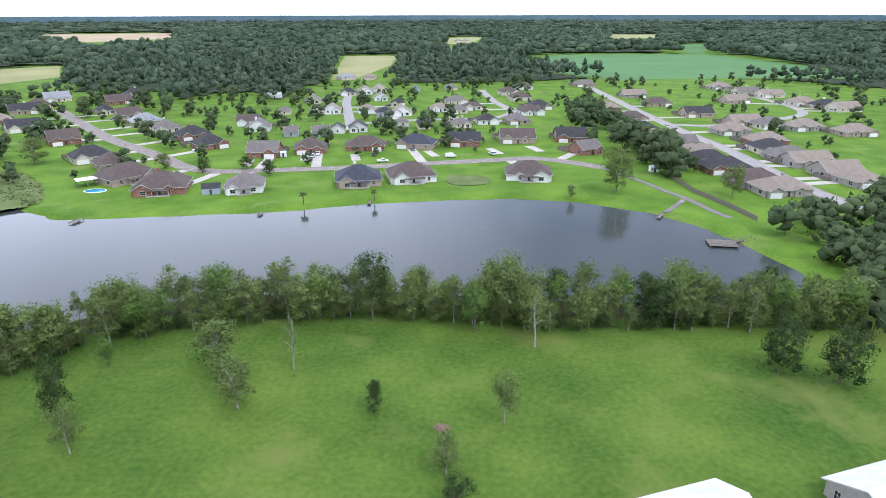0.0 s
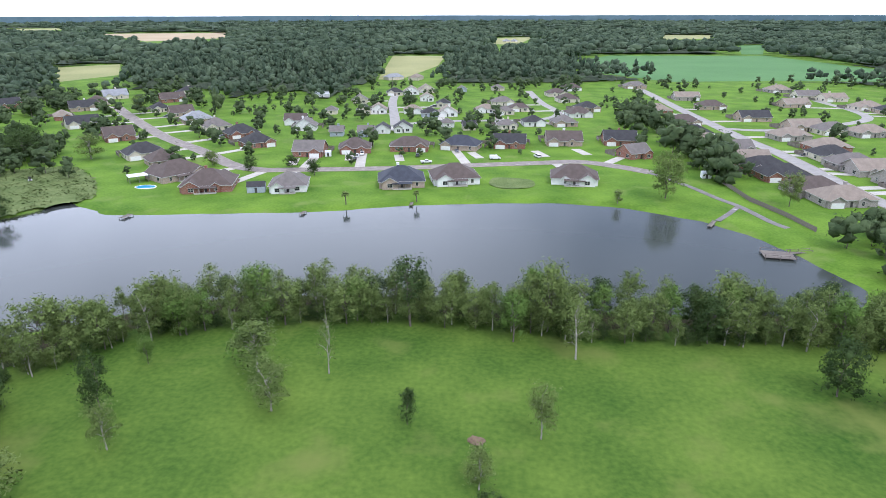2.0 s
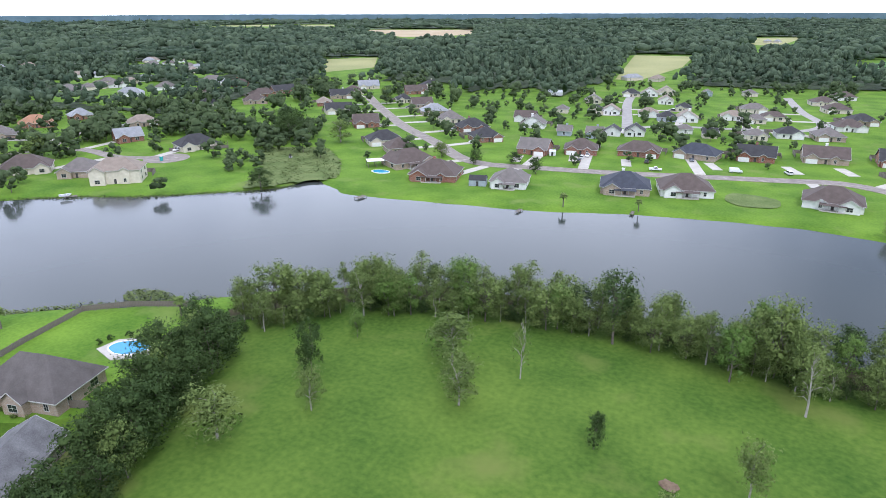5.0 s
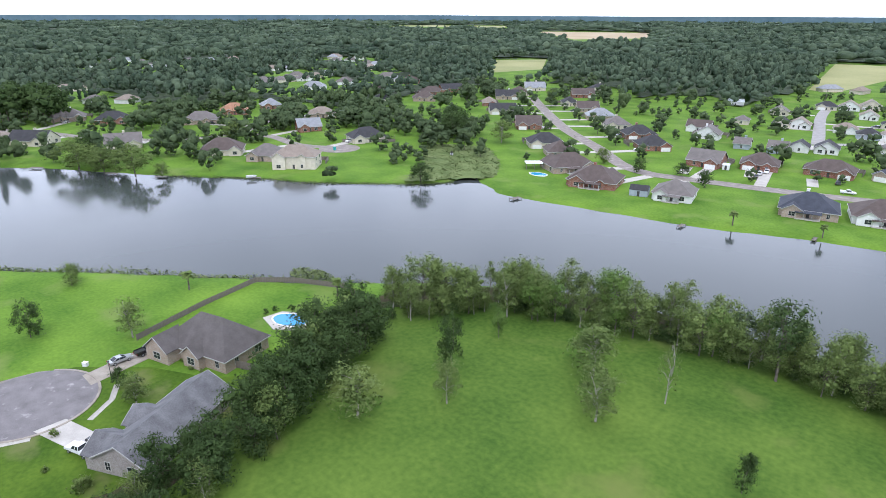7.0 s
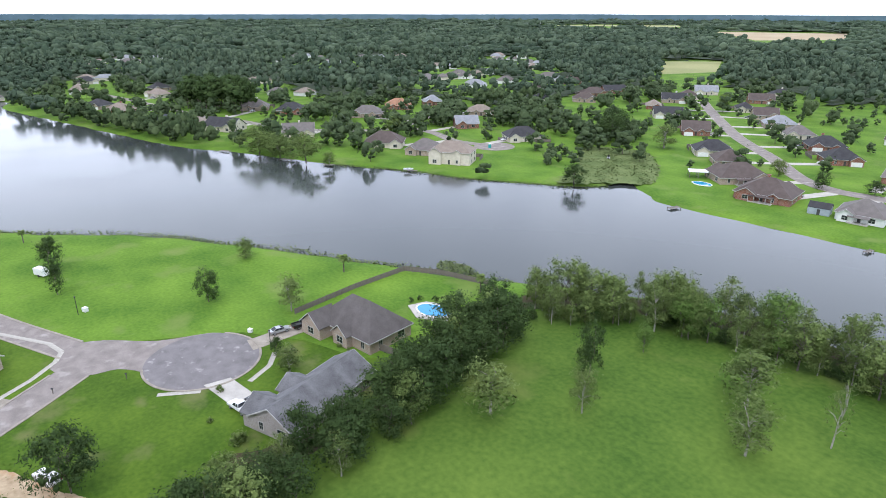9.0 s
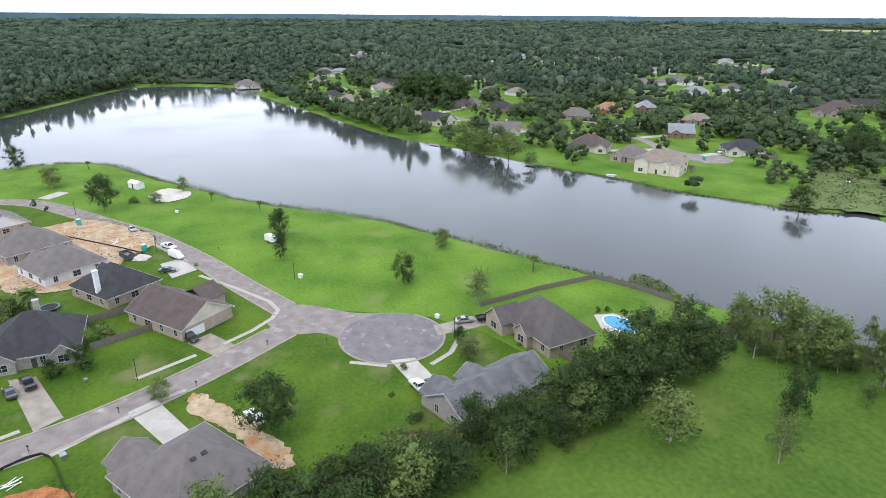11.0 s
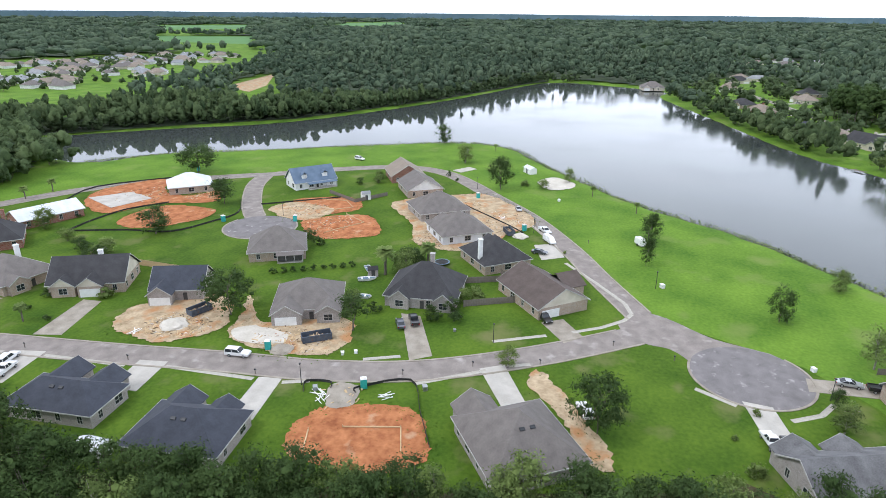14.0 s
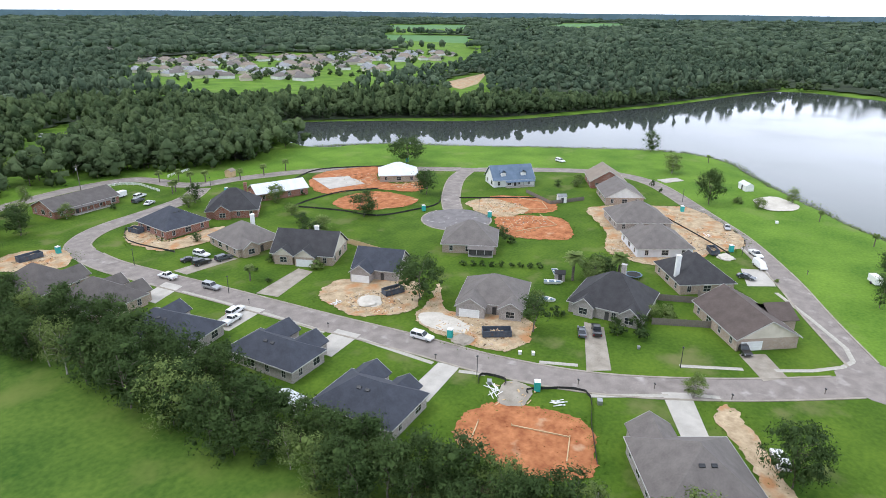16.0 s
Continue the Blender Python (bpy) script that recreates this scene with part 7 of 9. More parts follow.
LOT_LINES = []
for name, pts, mat, words in (
        ("clay_lot", [(-83.8, -56.0), (-87.5, -55.5), (-91.7, -53.2), (-94.4, -46.8), (-95.4, -37.5), (-90.6, -33.4), (-83.9, -30.8), (-79.0, -35.0), (-76.8, -43.3), (-77.6, -53)], CLAY, "graded orange clay building lot"),
        ("clay_lot", [(-208.5, -126.2), (-216.9, -115.8), (-218.2, -105.3), (-206.9, -97.7), (-197.2, -105.5), (-194.7, -115.7)], CLAY, "orange clay building lot with a footing"),
        ("clay_lot", [(-187.6, -110.5), (-199.9, -93.3), (-183.6, -80.7), (-173.6, -93.2), (-175.8, -101.7)], CLAY, "orange clay building lot with a trench"),
        ("clay_lot", [(-180.4, -198.0), (-197.5, -206.0), (-219.1, -194.5), (-203, -180), (-201, -168), (-209.8, -161.0), (-196.5, -153.8), (-188, -172), (-172.4, -180.5)], CLAY, "orange clay round the new metal-roofed house"),
        ("clay_lot", [(-167.1, -170.4), (-186.5, -167.9), (-188.1, -146.9), (-175.5, -146.0), (-163.0, -157.7)], CLAY, "bare orange clay lot behind a black silt fence"),
        ("bare_soil", [(-128.9, -93.5), (-117.0, -82.9), (-121.1, -76.0), (-125.3, -65.4), (-117.2, -59.7), (-108.9, -61.1), (-106.0, -70.5), (-107.0, -81.1), (-110.7, -87.4), (-117.8, -88.8)], SAND, "churned tan soil in front of the new house"),
        ("bare_soil", [(-213, -88), (-196.8, -74.8), (-178.4, -66.3), (-175.9, -52), (-184, -44), (-197.9, -39.5), (-207, -34.5), (-217, -36.4), (-231, -48.2), (-240, -59.3), (-236.7, -68), (-224, -86)], SAND, "churned tan soil round two unfinished houses"),
        ("bare_soil", [(-194.2, -128.6), (-206.3, -124.6), (-202, -106.1), (-187.5, -110.9)], SAND, "pale churned soil by the clay lots"),
        ("bare_soil", [(-105.4, -113.9), (-115.5, -116.0), (-127, -100.4), (-114.0, -89.7), (-104.9, -94.1), (-101.9, -100.1), (-102.6, -108.2)], SAND, "churned soil and debris in front of a small new house"),
        ("bare_soil", [(-97.9, -193.4), (-106.5, -203.4), (-108, -196), (-104.1, -180.6), (-122, -179.8), (-120.9, -169.6), (-100.9, -172.3), (-97, -182)], SAND, "tan soil round a new brick house"),
        ("bare_soil", [(-62.7, -195.8), (-71.2, -206.9), (-81.6, -197.5), (-76.0, -184.8)], SAND, "pale sandy lot by the bend"),
        ("bare_soil", [(-115.6, -18.7), (-112.5, -14.6), (-100.5, -6.5), (-90.7, -1.4), (-90.2, -5.6), (-101, -11.5), (-110.1, -18.5)], SAND, "washed strip of tan soil between lawns"),
        ("gravel_drive", [(-98.4, -55.4), (-99.6, -50.4), (-93.5, -48.6), (-91.5, -52.8)], OLD_CONCRETE, "dark gravel entrance to the clay lot"),
        ("sand_patch", [(-264.3, -42.2), (-272.3, -40.3), (-275.8, -35.3), (-267.4, -26.7), (-258.6, -28.9), (-255.3, -35.8)], WHITE_SAND, "patch of white sand on the lawn"),
        ("sand_patch", [(-110.9, -86.5), (-114.9, -83.8), (-113.7, -74.3), (-109.7, -73.3), (-107.6, -81.5)], WHITE_SAND, "spread of pale sand by the street"),
        ("burnt_patch", [(-6.4, 80), (-5.4, 81.3), (-3.8, 81.1), (-3.4, 79.8), (-4.6, 79.0)], BROWN_SOIL, "small bare earth patch on the meadow"),
        ("dirt_lot", [(14, 250), (14, 262), (-1, 265), (-4, 254), (2, 247)], MARSH, "weedy brown patch between two shore houses")):
    patch(name, pts, mat, 0.055 if "sand" in name else 0.045, words, name.replace("_", " "), 0.85 if mat in (CLAY, SAND) else 0.4)
    if mat in (CLAY, SAND):
        LOT_LINES.append(smooth_line(pts, 6, True))


def mound(name, x, y, r, h, mat, label, category):
    bm = bmesh.new()
    bmesh.ops.create_icosphere(bm, subdivisions=3, radius=1)
    for v in bm.verts:
        k = 1 + 0.25 * noise.noise(v.co * 2.2 + Vector((x, y, 0)))
        v.co = Vector((v.co.x * r * k, v.co.y * r * k, max(-0.1, v.co.z * h * k)))
    ob = part(name, bm, mat)
    ob.matrix_world = Matrix.Translation((x, y, 0.03))
    return tagged(ob, label, category)


mound("sand_heap", -109.5, -100.8, 3.2, 1.3, WHITE_SAND, "heap of pale building sand on the lot", "sand heap")
mound("soil_heap", -107.2, -71.5, 2.4, 0.8, OLD_CONCRETE, "low heap of dark gravel beside the street", "gravel heap")
mound("clay_heap", -186, -97, 2.6, 0.9, CLAY, "low heap of orange clay on the lot", "clay heap")
mound("clay_heap", -199, -188, 2.8, 1.1, CLAY, "low heap of orange clay on the lot", "clay heap")
mound("sand_heap", -195, -36.5, 2.6, 0.9, WHITE_SAND, "heap of white sand beside the street", "sand heap")


# ---- vehicles ----
def wheel_mesh():
    bm = bmesh.new()
    bmesh.ops.create_cone(bm, cap_ends=True, segments=18, radius1=0.36, radius2=0.36, depth=0.24, matrix=Matrix.Rotation(radians(90), 4, "X"))
    bmesh.ops.bevel(bm, geom=[e for e in bm.edges if abs(e.verts[0].co.y - e.verts[1].co.y) < 0.01], offset=0.03, segments=1, affect="EDGES")
    t = bpy.data.meshes.new("wheel")
    bm.to_mesh(t)
    bm.free()
    t.materials.append(RUBBER)
    bm = bmesh.new()
    bmesh.ops.create_cone(bm, cap_ends=True, segments=14, radius1=0.22, radius2=0.22, depth=0.26, matrix=Matrix.Rotation(radians(90), 4, "X"))
    r = bpy.data.meshes.new("rim")
    bm.to_mesh(r)
    bm.free()
    r.materials.append(STEEL)
    return t, r


WHEEL, RIM = wheel_mesh()
TAIL_RED = plain("red_lens", (0.35, 0.01, 0.01), 0.2)
HEAD_WHITE = plain("clear_lens", (0.75, 0.76, 0.78), 0.15)
# side outlines: body, and cabin (glass), from rear to front; length 1 scaled
CARS = {
    "suv": (5.2, 2.0, [(-0.5, 0.45), (-0.5, 1.12), (0.16, 1.14), (0.44, 1.02), (0.5, 0.85), (0.5, 0.45)], [(-0.495, 1.1), (-0.47, 1.78), (0.06, 1.8), (0.19, 1.1)], (-0.30, 0.31)),
    "sedan": (4.8, 1.82, [(-0.5, 0.42), (-0.5, 0.95), (-0.3, 1.0), (0.2, 0.98), (0.45, 0.85), (0.5, 0.65), (0.5, 0.42)], [(-0.36, 0.97), (-0.18, 1.42), (0.06, 1.43), (0.24, 0.96)], (-0.29, 0.31)),
    "pickup": (5.7, 2.0, [(-0.5, 0.55), (-0.5, 1.15), (-0.13, 1.15), (0.2, 1.16), (0.46, 1.06), (0.5, 0.9), (0.5, 0.55)], [(-0.13, 1.14), (-0.10, 1.8), (0.11, 1.82), (0.22, 1.14)], (-0.30, 0.32)),
    "van": (5.6, 2.0, [(-0.5, 0.45), (-0.5, 1.3), (0.28, 1.3), (0.46, 1.05), (0.5, 0.85), (0.5, 0.45)], [(-0.498, 1.28), (-0.49, 2.15), (0.2, 2.15), (0.36, 1.2)], (-0.30, 0.33)),
}


def loft(bm, outline, length, w0, w1):
    """A side outline drawn out to the width w0 (lowest) to w1 (highest)."""
    zs = [z for _, z in outline]
    lo, hi = min(zs), max(zs)
    rows = []
    for s in (-1, 1):
        rows.append([bm.verts.new((x * length, s * (w0 + (w1 - w0) * (z - lo) / (hi - lo)) / 2, z)) for x, z in outline])
    bm.faces.new(rows[0][::-1])
    bm.faces.new(rows[1])
    n = len(outline)
    for i in range(n):
        j = (i + 1) % n
        bm.faces.new((rows[0][i], rows[0][j], rows[1][j], rows[1][i]))


def car(x, y, rot, kind, paint, where):
    ln, wd, body, cabin, axles = CARS[kind]
    words = {"suv": "SUV", "sedan": "saloon car", "pickup": "pickup truck", "van": "panel van"}[kind]
    ob = tagged(new("pickup_truck" if kind == "pickup" else "van" if kind == "van" else "car"), f"{paint} {words} parked {where}", "car" if kind in ("suv", "sedan") else words, "parked vehicles")
    ob.matrix_world = pose(x, y, 0.05, 0, 0, rot)
    bm = bmesh.new()
    loft(bm, body, ln, wd, wd * 0.96)
    bmesh.ops.bevel(bm, geom=bm.edges[:], offset=0.06, segments=2, affect="EDGES")
    if kind == "pickup":
        box(bm, -ln * 0.485, -ln * 0.14, -wd * 0.46, -wd * 0.40, 1.1, 1.3)
        box(bm, -ln * 0.485, -ln * 0.14, wd * 0.40, wd * 0.46, 1.1, 1.3)
        box(bm, -ln * 0.495, -ln * 0.475, -wd * 0.46, wd * 0.46, 1.1, 1.3)
    bd = part("body", bm, CAR_PAINTS[paint], ob)
    bm = bmesh.new()
    loft(bm, cabin, ln, wd * 0.92, wd * 0.74)
    bmesh.ops.bevel(bm, geom=bm.edges[:], offset=0.05, segments=1, affect="EDGES")
    part("window_glass", bm, PANE if kind != "van" else CAR_PAINTS[paint], ob)
    bm = bmesh.new()
    (xa, za), (xb, zb) = cabin[1], cabin[2]
    box(bm, xa * ln + 0.03, xb * ln - 0.03, -wd * 0.38, wd * 0.38, za - 0.03, za + 0.035, bevel=0.02)
    part("car_roof", bm, CAR_PAINTS[paint], ob)
    for t in (0.02, 0.5, 0.98):
        xx = (cabin[0][0] + (cabin[3][0] - cabin[0][0]) * t) * ln
        xt = (xa + (xb - xa) * t) * ln
        for s in (-1, 1):
            bm = bmesh.new()
            tube(bm, (xx, s * wd * 0.455, cabin[0][1]), (xt, s * wd * 0.375, za), 0.06, 0.05, 6)
            part("pillar", bm, CAR_PAINTS[paint], ob)
    for a in axles:
        for s in (-1, 1):
            wh = shared("wheel", WHEEL, ob, pose(a * ln, s * (wd / 2 - 0.1), 0.36))
            shared("rim", RIM, wh)
    for s in (-1, 1):
        bm = bmesh.new()
        box(bm, ln * 0.485, ln * 0.506, s * wd * 0.36 - 0.16, s * wd * 0.36 + 0.16, 0.68, 0.84, bevel=0.01)
        part("headlight", bm, HEAD_WHITE, ob)
        bm = bmesh.new()
        box(bm, -ln * 0.506, -ln * 0.485, s * wd * 0.40 - 0.1, s * wd * 0.40 + 0.1, 0.75, 1.0, bevel=0.01)
        part("tail_light", bm, TAIL_RED, ob)
    return ob


for x, y, rot, kind, paint, where in (
        (-102.4, -79.0, 98, "suv", "white", "on the street"), (-91.2, -139.0, 100, "suv", "silver", "on the street"), (-88.3, -154.0, -80, "pickup", "white", "on the street"),
        (-82.6, -119.2, 195, "pickup", "white", "on a driveway"), (-86.0, -122.4, 195, "suv", "white", "on a driveway"), (-125.4, -51.4, 208, "sedan", "grey", "on a driveway"),
        (-128.0, -49.0, 208, "pickup", "black", "on a driveway"), (-138.6, -20.2, 35, "suv", "black", "on a driveway"), (-201.6, -29.6, 38, "pickup", "white", "beside the street"),
        (-192.4, -26.8, 36, "van", "white", "on the street"), (-181.6, -28.2, 84, "sedan", "grey", "on a driveway"), (-104.6, 23.2, -165, "pickup", "white", "on a driveway"), (-104.4, 26.3, -165, "suv", "black", "on a driveway"),
        (-128.9, 40.8, 88, "sedan", "silver", "on a driveway"), (-128.4, 46.6, 92, "pickup", "black", "on a driveway"), (-104.0, -7.6, 205, "suv", "white", "on grass under an oak"),
        (-98.9, -160.2, 150, "sedan", "black", "on the lawn"), (-99.8, -155.6, 175, "suv", "black", "on a driveway"), (-103.5, -161.0, 100, "suv", "white", "on the lawn"), (-105.6, -153.4, 176, "suv", "grey", "on a driveway"),
        (-122.5, -227.5, 200, "suv", "grey", "on the grass"), (-123.4, -221.6, 205, "sedan", "white", "on the grass"), (-126.2, -232.8, 200, "suv", "white", "on the grass"), (-158.7, -388, 60, "suv", "white", "on a far street"), (-280.2, -131.3, 70, "suv", "white", "on the lakeside lawn"), (-41.0, 307.0, 95, "suv", "grey", "on a drive across the lake"), (-1.5, 303.0, 10, "van", "white", "on the street across the lake"),
        (-71.5, 297.0, 98, "sedan", "black", "on a drive across the lake"), (-71.8, 304.0, 98, "suv", "white", "on a drive across the lake"), (20.0, 309.0, 112, "suv", "white", "on a drive across the lake"),
        (-35.0, 292.0, 12, "pickup", "white", "beside the street across the lake"), (-223, -42.5, 20, "sedan", "silver", "beside the street")):
    car(x, y, rot, kind, paint, where)
for x, y, rot in town_cars:
    car(x, y, rot, drive_rng.choice(("suv", "sedan", "pickup", "suv")), drive_rng.choice(("white", "black", "silver", "grey", "white")), "on a drive across the lake")


def trailer(x, y, rot):
    ob = tagged(new("box_trailer"), "small white enclosed trailer on two wheels", "trailer")
    ob.matrix_world = pose(x, y, 0.05, 0, 0, rot)
    bm = bmesh.new()
    box(bm, -2.0, 2.0, -1.0, 1.0, 0.45, 2.4, bevel=0.05)
    part("body", bm, WHITE, ob)
    bm = bmesh.new()
    box(bm, 2.0, 3.1, -0.05, 0.05, 0.42, 0.52)
    part("drawbar", bm, DARK_METAL, ob)
    for s in (-1, 1):
        shared("wheel", WHEEL, ob, pose(0, s * 1.05, 0.36))


trailer(-198.7, 0.6, 30)
trailer(-122.2, -238.8, 15)

# ---- site and garden things ----
def toilet(x, y, rot):
    ob = tagged(new("portable_toilet"), "teal plastic portable toilet with a white roof", "portable toilet", "portable toilets")
    ob.matrix_world = pose(x, y, 0.0, 0, 0, rot)
    bm = bmesh.new()
    box(bm, -0.58, 0.58, -0.58, 0.58, 0.08, 2.1, bevel=0.05)
    for k in (-0.35, 0.0, 0.35):
        box(bm, k - 0.05, k + 0.05, 0.56, 0.61, 0.2, 2.0)
    part("body", bm, TEAL, ob)
    bm = bmesh.new()
    box(bm, -0.42, 0.42, -0.63, -0.58, 0.15, 1.98, bevel=0.015)
    part("door", bm, TEAL, ob)
    bm = bmesh.new()
    box(bm, -0.62, 0.62, -0.62, 0.62, 2.1, 2.2, bevel=0.03)
    box(bm, -0.45, 0.45, -0.45, 0.45, 2.2, 2.34, bevel=0.06)
    part("top", bm, WHITE, ob, "white translucent roof")
    bm = bmesh.new()
    box(bm, -0.6, 0.6, -0.6, 0.6, 0.0, 0.08)
    part("skid", bm, DARK_METAL, ob)


for x, y, r in ((-106.6, -74.4, 20), (-99.4, -49.0, 30), (-234.0, -60.4, 40), (-201.2, -36.4, 40), (-186.0, -113.0, 10), (-178, -136, 60), (-150, -212, 0), (-79.8, -196.5, 10), (-236, -190, 30), (-260, 214, 0)):
    toilet(x, y, r)


def dumpster(x, y, rot, ln, words):
    ob = tagged(new("dumpster"), words, "skip", "building site skips")
    ob.matrix_world = pose(x, y, 0.03, 0, 0, rot)
    bm = bmesh.new()
    h, w = 1.6, 2.4
    box(bm, -ln / 2, ln / 2, -w / 2, w / 2, 0.15, 0.25)
    for s in (-1, 1):
        box(bm, -ln / 2, ln / 2, s * w / 2 - 0.05, s * w / 2 + 0.05, 0.25, h)
        box(bm, s * ln / 2 - 0.05, s * ln / 2 + 0.05, -w / 2 + 0.05, w / 2 - 0.05, 0.25, h)
        for k in range(6):
            u = -ln / 2 + 0.4 + (ln - 0.8) * k / 5
            box(bm, u - 0.06, u + 0.06, s * (w / 2 + 0.05), s * (w / 2 + 0.05) + s * 0.1, 0.2, h)
        box(bm, -ln / 2 - 0.04, ln / 2 + 0.04, s * w / 2 - 0.09, s * w / 2 + 0.09, h, h + 0.1)
    part("body", bm, DARK_SKIP, ob)
    rr = random.Random(int(abs(x) * 10))
    for k in range(26):
        a = rr.uniform(0, 180)
        m = pose(rr.uniform(-ln / 2 + 0.7, ln / 2 - 0.7), rr.uniform(-0.7, 0.7), rr.uniform(0.5, 1.15), rr.uniform(-25, 25), rr.uniform(-25, 25), a)
        bm = bmesh.new()
        box(bm, -rr.uniform(0.2, 0.8), rr.uniform(0.2, 0.8), -0.12, 0.12, -0.03, 0.05, m)
        part("offcut", bm, SAND, ob)


DARK_SKIP = material("painted_steel_skip", (0.035, 0.05, 0.075), (0.10, 0.115, 0.14), 0.9, 8, 0.7, bump=0.2, spots=((0.16, 0.07, 0.03), 1.2, 0.6))
dumpster(-113.6, -66.6, 128, 6.4, "open dark blue steel skip with rubble")
dumpster(-196.8, -40.6, 30, 5.2, "open grey skip full of scrap wood")
dumpster(-117.0, -99.5, 160, 5.4, "open rusty skip beside a new house")
dumpster(-72.6, -198.0, 180, 6.4, "long dark green skip on a sandy lot")
dumpster(-103.6, -196.0, 100, 4.6, "open grey skip on bare soil")


def fence(pts, h, mat, words, gap=2.4):
    ob = tagged(new("fence"), words, "fence", "garden fences")
    pm = bpy.data.meshes.new("post")
    bm = bmesh.new()
    box(bm, -0.06, 0.06, -0.06, 0.06, -0.2, h + 0.08)
    bm.to_mesh(pm)
    bm.free()
    pm.materials.append(mat)
    panel = bpy.data.meshes.new("panel")
    bm = bmesh.new()
    rows = [[bm.verts.new((-0.5 + k / 24, (0.02 if (k // 2) % 2 else -0.012) + sgn * 0.012, z - (0.02 if k % 4 < 2 and z > 1 else 0))) for k in range(25)] for sgn, z in ((-1, 0.06), (-1, h), (1, h), (1, 0.06))]
    for r_, s_ in zip(rows, rows[1:] + rows[:1]):
        for k in range(24):
            bm.faces.new((r_[k], r_[k + 1], s_[k + 1], s_[k]))
    bm.to_mesh(panel)
    bm.free()
    panel.materials.append(mat)
    for (x0, y0), (x1, y1) in zip(pts, pts[1:]):
        ln = math.hypot(x1 - x0, y1 - y0)
        n = max(1, round(ln / gap))
        a = math.degrees(math.atan2(y1 - y0, x1 - x0))
        for k in range(n):
            t, u = k / n, (k + 0.5) / n
            shared("post", pm, ob, pose(x0 + (x1 - x0) * t, y0 + (y1 - y0) * t, 0, 0, 0, a))
            shared("panel", panel, ob, pose(x0 + (x1 - x0) * u, y0 + (y1 - y0) * u, 0, 0, 0, a) @ Matrix.Diagonal((ln / n - 0.1, 1, 1, 1)))
    return ob


fence([(-151.2, -48.1), (-158.4, -33.0), (-162.5, -36)], 1.8, WOOD, "weathered dark wooden privacy fence")
fence([(-139.6, -40.2), (-146.8, -27.0)], 1.8, WOOD, "weathered dark wooden privacy fence")
fence([(-135.5, 47.5), (-140.3, 66.8), (-142.9, 83.6), (-134.7, 90.4), (-119.5, 97.2)], 1.5, WOOD, "grey wooden fence round the pool garden")
fence([(-108.6, 55.0), (-100.0, 58.4)], 1.8, WOOD, "brown wooden fence beside the house")
fence([(-136.9, -141.7), (-136.7, -120.5)], 1.8, NEW_WOOD, "fresh yellow wooden fence between gardens")
fence([(95.6, 270.1), (97.2, 234.7), (102.7, 215.1), (105.5, 198.1)], 1.8, WOOD, "long grey wooden fence down to the lake")
fence([(-274, 232), (-252, 252), (-262, 262)], 1.7, WOOD, "grey wooden fence round a garden")
fence([(-222, -118), (-213, -103), (-226, -95)], 1.5, WOOD, "dark fence round the cottage garden")


def silt_fence(pts):
    line = smooth_line(pts, 4)
    bm = bmesh.new()
    ribbon(bm, line, -0.02, 0.02, -0.05, 0.58)
    ob = tagged(part("silt_fence", bm, BLACK_CLOTH), "low black cloth silt fence round a lot", "silt fence", "silt fences")
    for k in range(0, len(line), 2):
        bm = bmesh.new()
        tube(bm, (line[k][0], line[k][1], -0.1), (line[k][0], line[k][1], 0.75), 0.035, 0.035, 5)
        part("stake", bm, WOOD, ob)


for pts in ([(-94.7, -59.4), (-97.8, -60.5), (-99.0, -56.0), (-97.1, -54.9)], [(-97.1, -49.7), (-98.9, -50.0), (-104.4, -41.2), (-95, -36), (-86.2, -31.3)], [(-153.2, -177.3), (-163.3, -178.6), (-178.2, -176.9), (-190.5, -168.6)],
            [(-153.2, -177.3), (-160, -160), (-163.2, -145.7), (-176.4, -139.4), (-188.6, -137.2), (-204.7, -147.6)], [(-199.3, -134.9), (-217.3, -111.0)], [(-222, -62), (-206, -44), (-198, -36)], [(-100.5, -170), (-97.5, -190), (-104, -203)], [(-178, -206), (-200, -211), (-224, -190)]):
    silt_fence(pts)


def pool(outline, deck, words):
    ob = tagged(new("swimming_pool"), words, "pool")
    bm = bmesh.new()
    ribbon(bm, outline + outline[:1], -0.2, 0.2, -0.05, 0.16)
    part("coping", bm, WHITE, ob)
    bm = bmesh.new()
    bm.faces.new([bm.verts.new((x, y, 0.125)) for x, y in outline])
    part("pool_water", bm, POOL_WATER, ob, "bright turquoise water")
    if deck:
        bm = bmesh.new()
        f = bm.faces.new([bm.verts.new((x, y, -0.1)) for x, y in deck])
        r = bmesh.ops.extrude_face_region(bm, geom=[f])
        for v in r["geom"]:
            if isinstance(v, bmesh.types.BMVert):
                v.co.z = 0.11
        part("pool_deck", bm, CONCRETE, ob, "white concrete pool deck")


pool(smooth_line([(-121.4, 73.5), (-121.5, 76.4), (-117.3, 79.1), (-113.4, 78.4), (-113.4, 74.6), (-117.5, 72.4)], 5, True),
     [(-123.4, 72.2), (-122.6, 77.2), (-117.9, 80.4), (-112.2, 79.8), (-110.8, 74.2), (-116.6, 70.2)], "kidney-shaped blue swimming pool with a white deck")
pool(smooth_line([(-153.6, 238.2), (-151.3, 241.5), (-146.1, 241.0), (-144.9, 237.6), (-149, 235.8)], 5, True), [], "small oval swimming pool behind a brown-roofed house")
for k, (x, y) in enumerate(((-124.6, 74), (-124.4, 76.6), (-121.6, 79.6), (-118.8, 81.6), (-115.8, 82.4), (-112.6, 82))):
    tree("dark_shrub", x, y, 1.3, 1.6, "beside the pool", "shrubs by the pool")


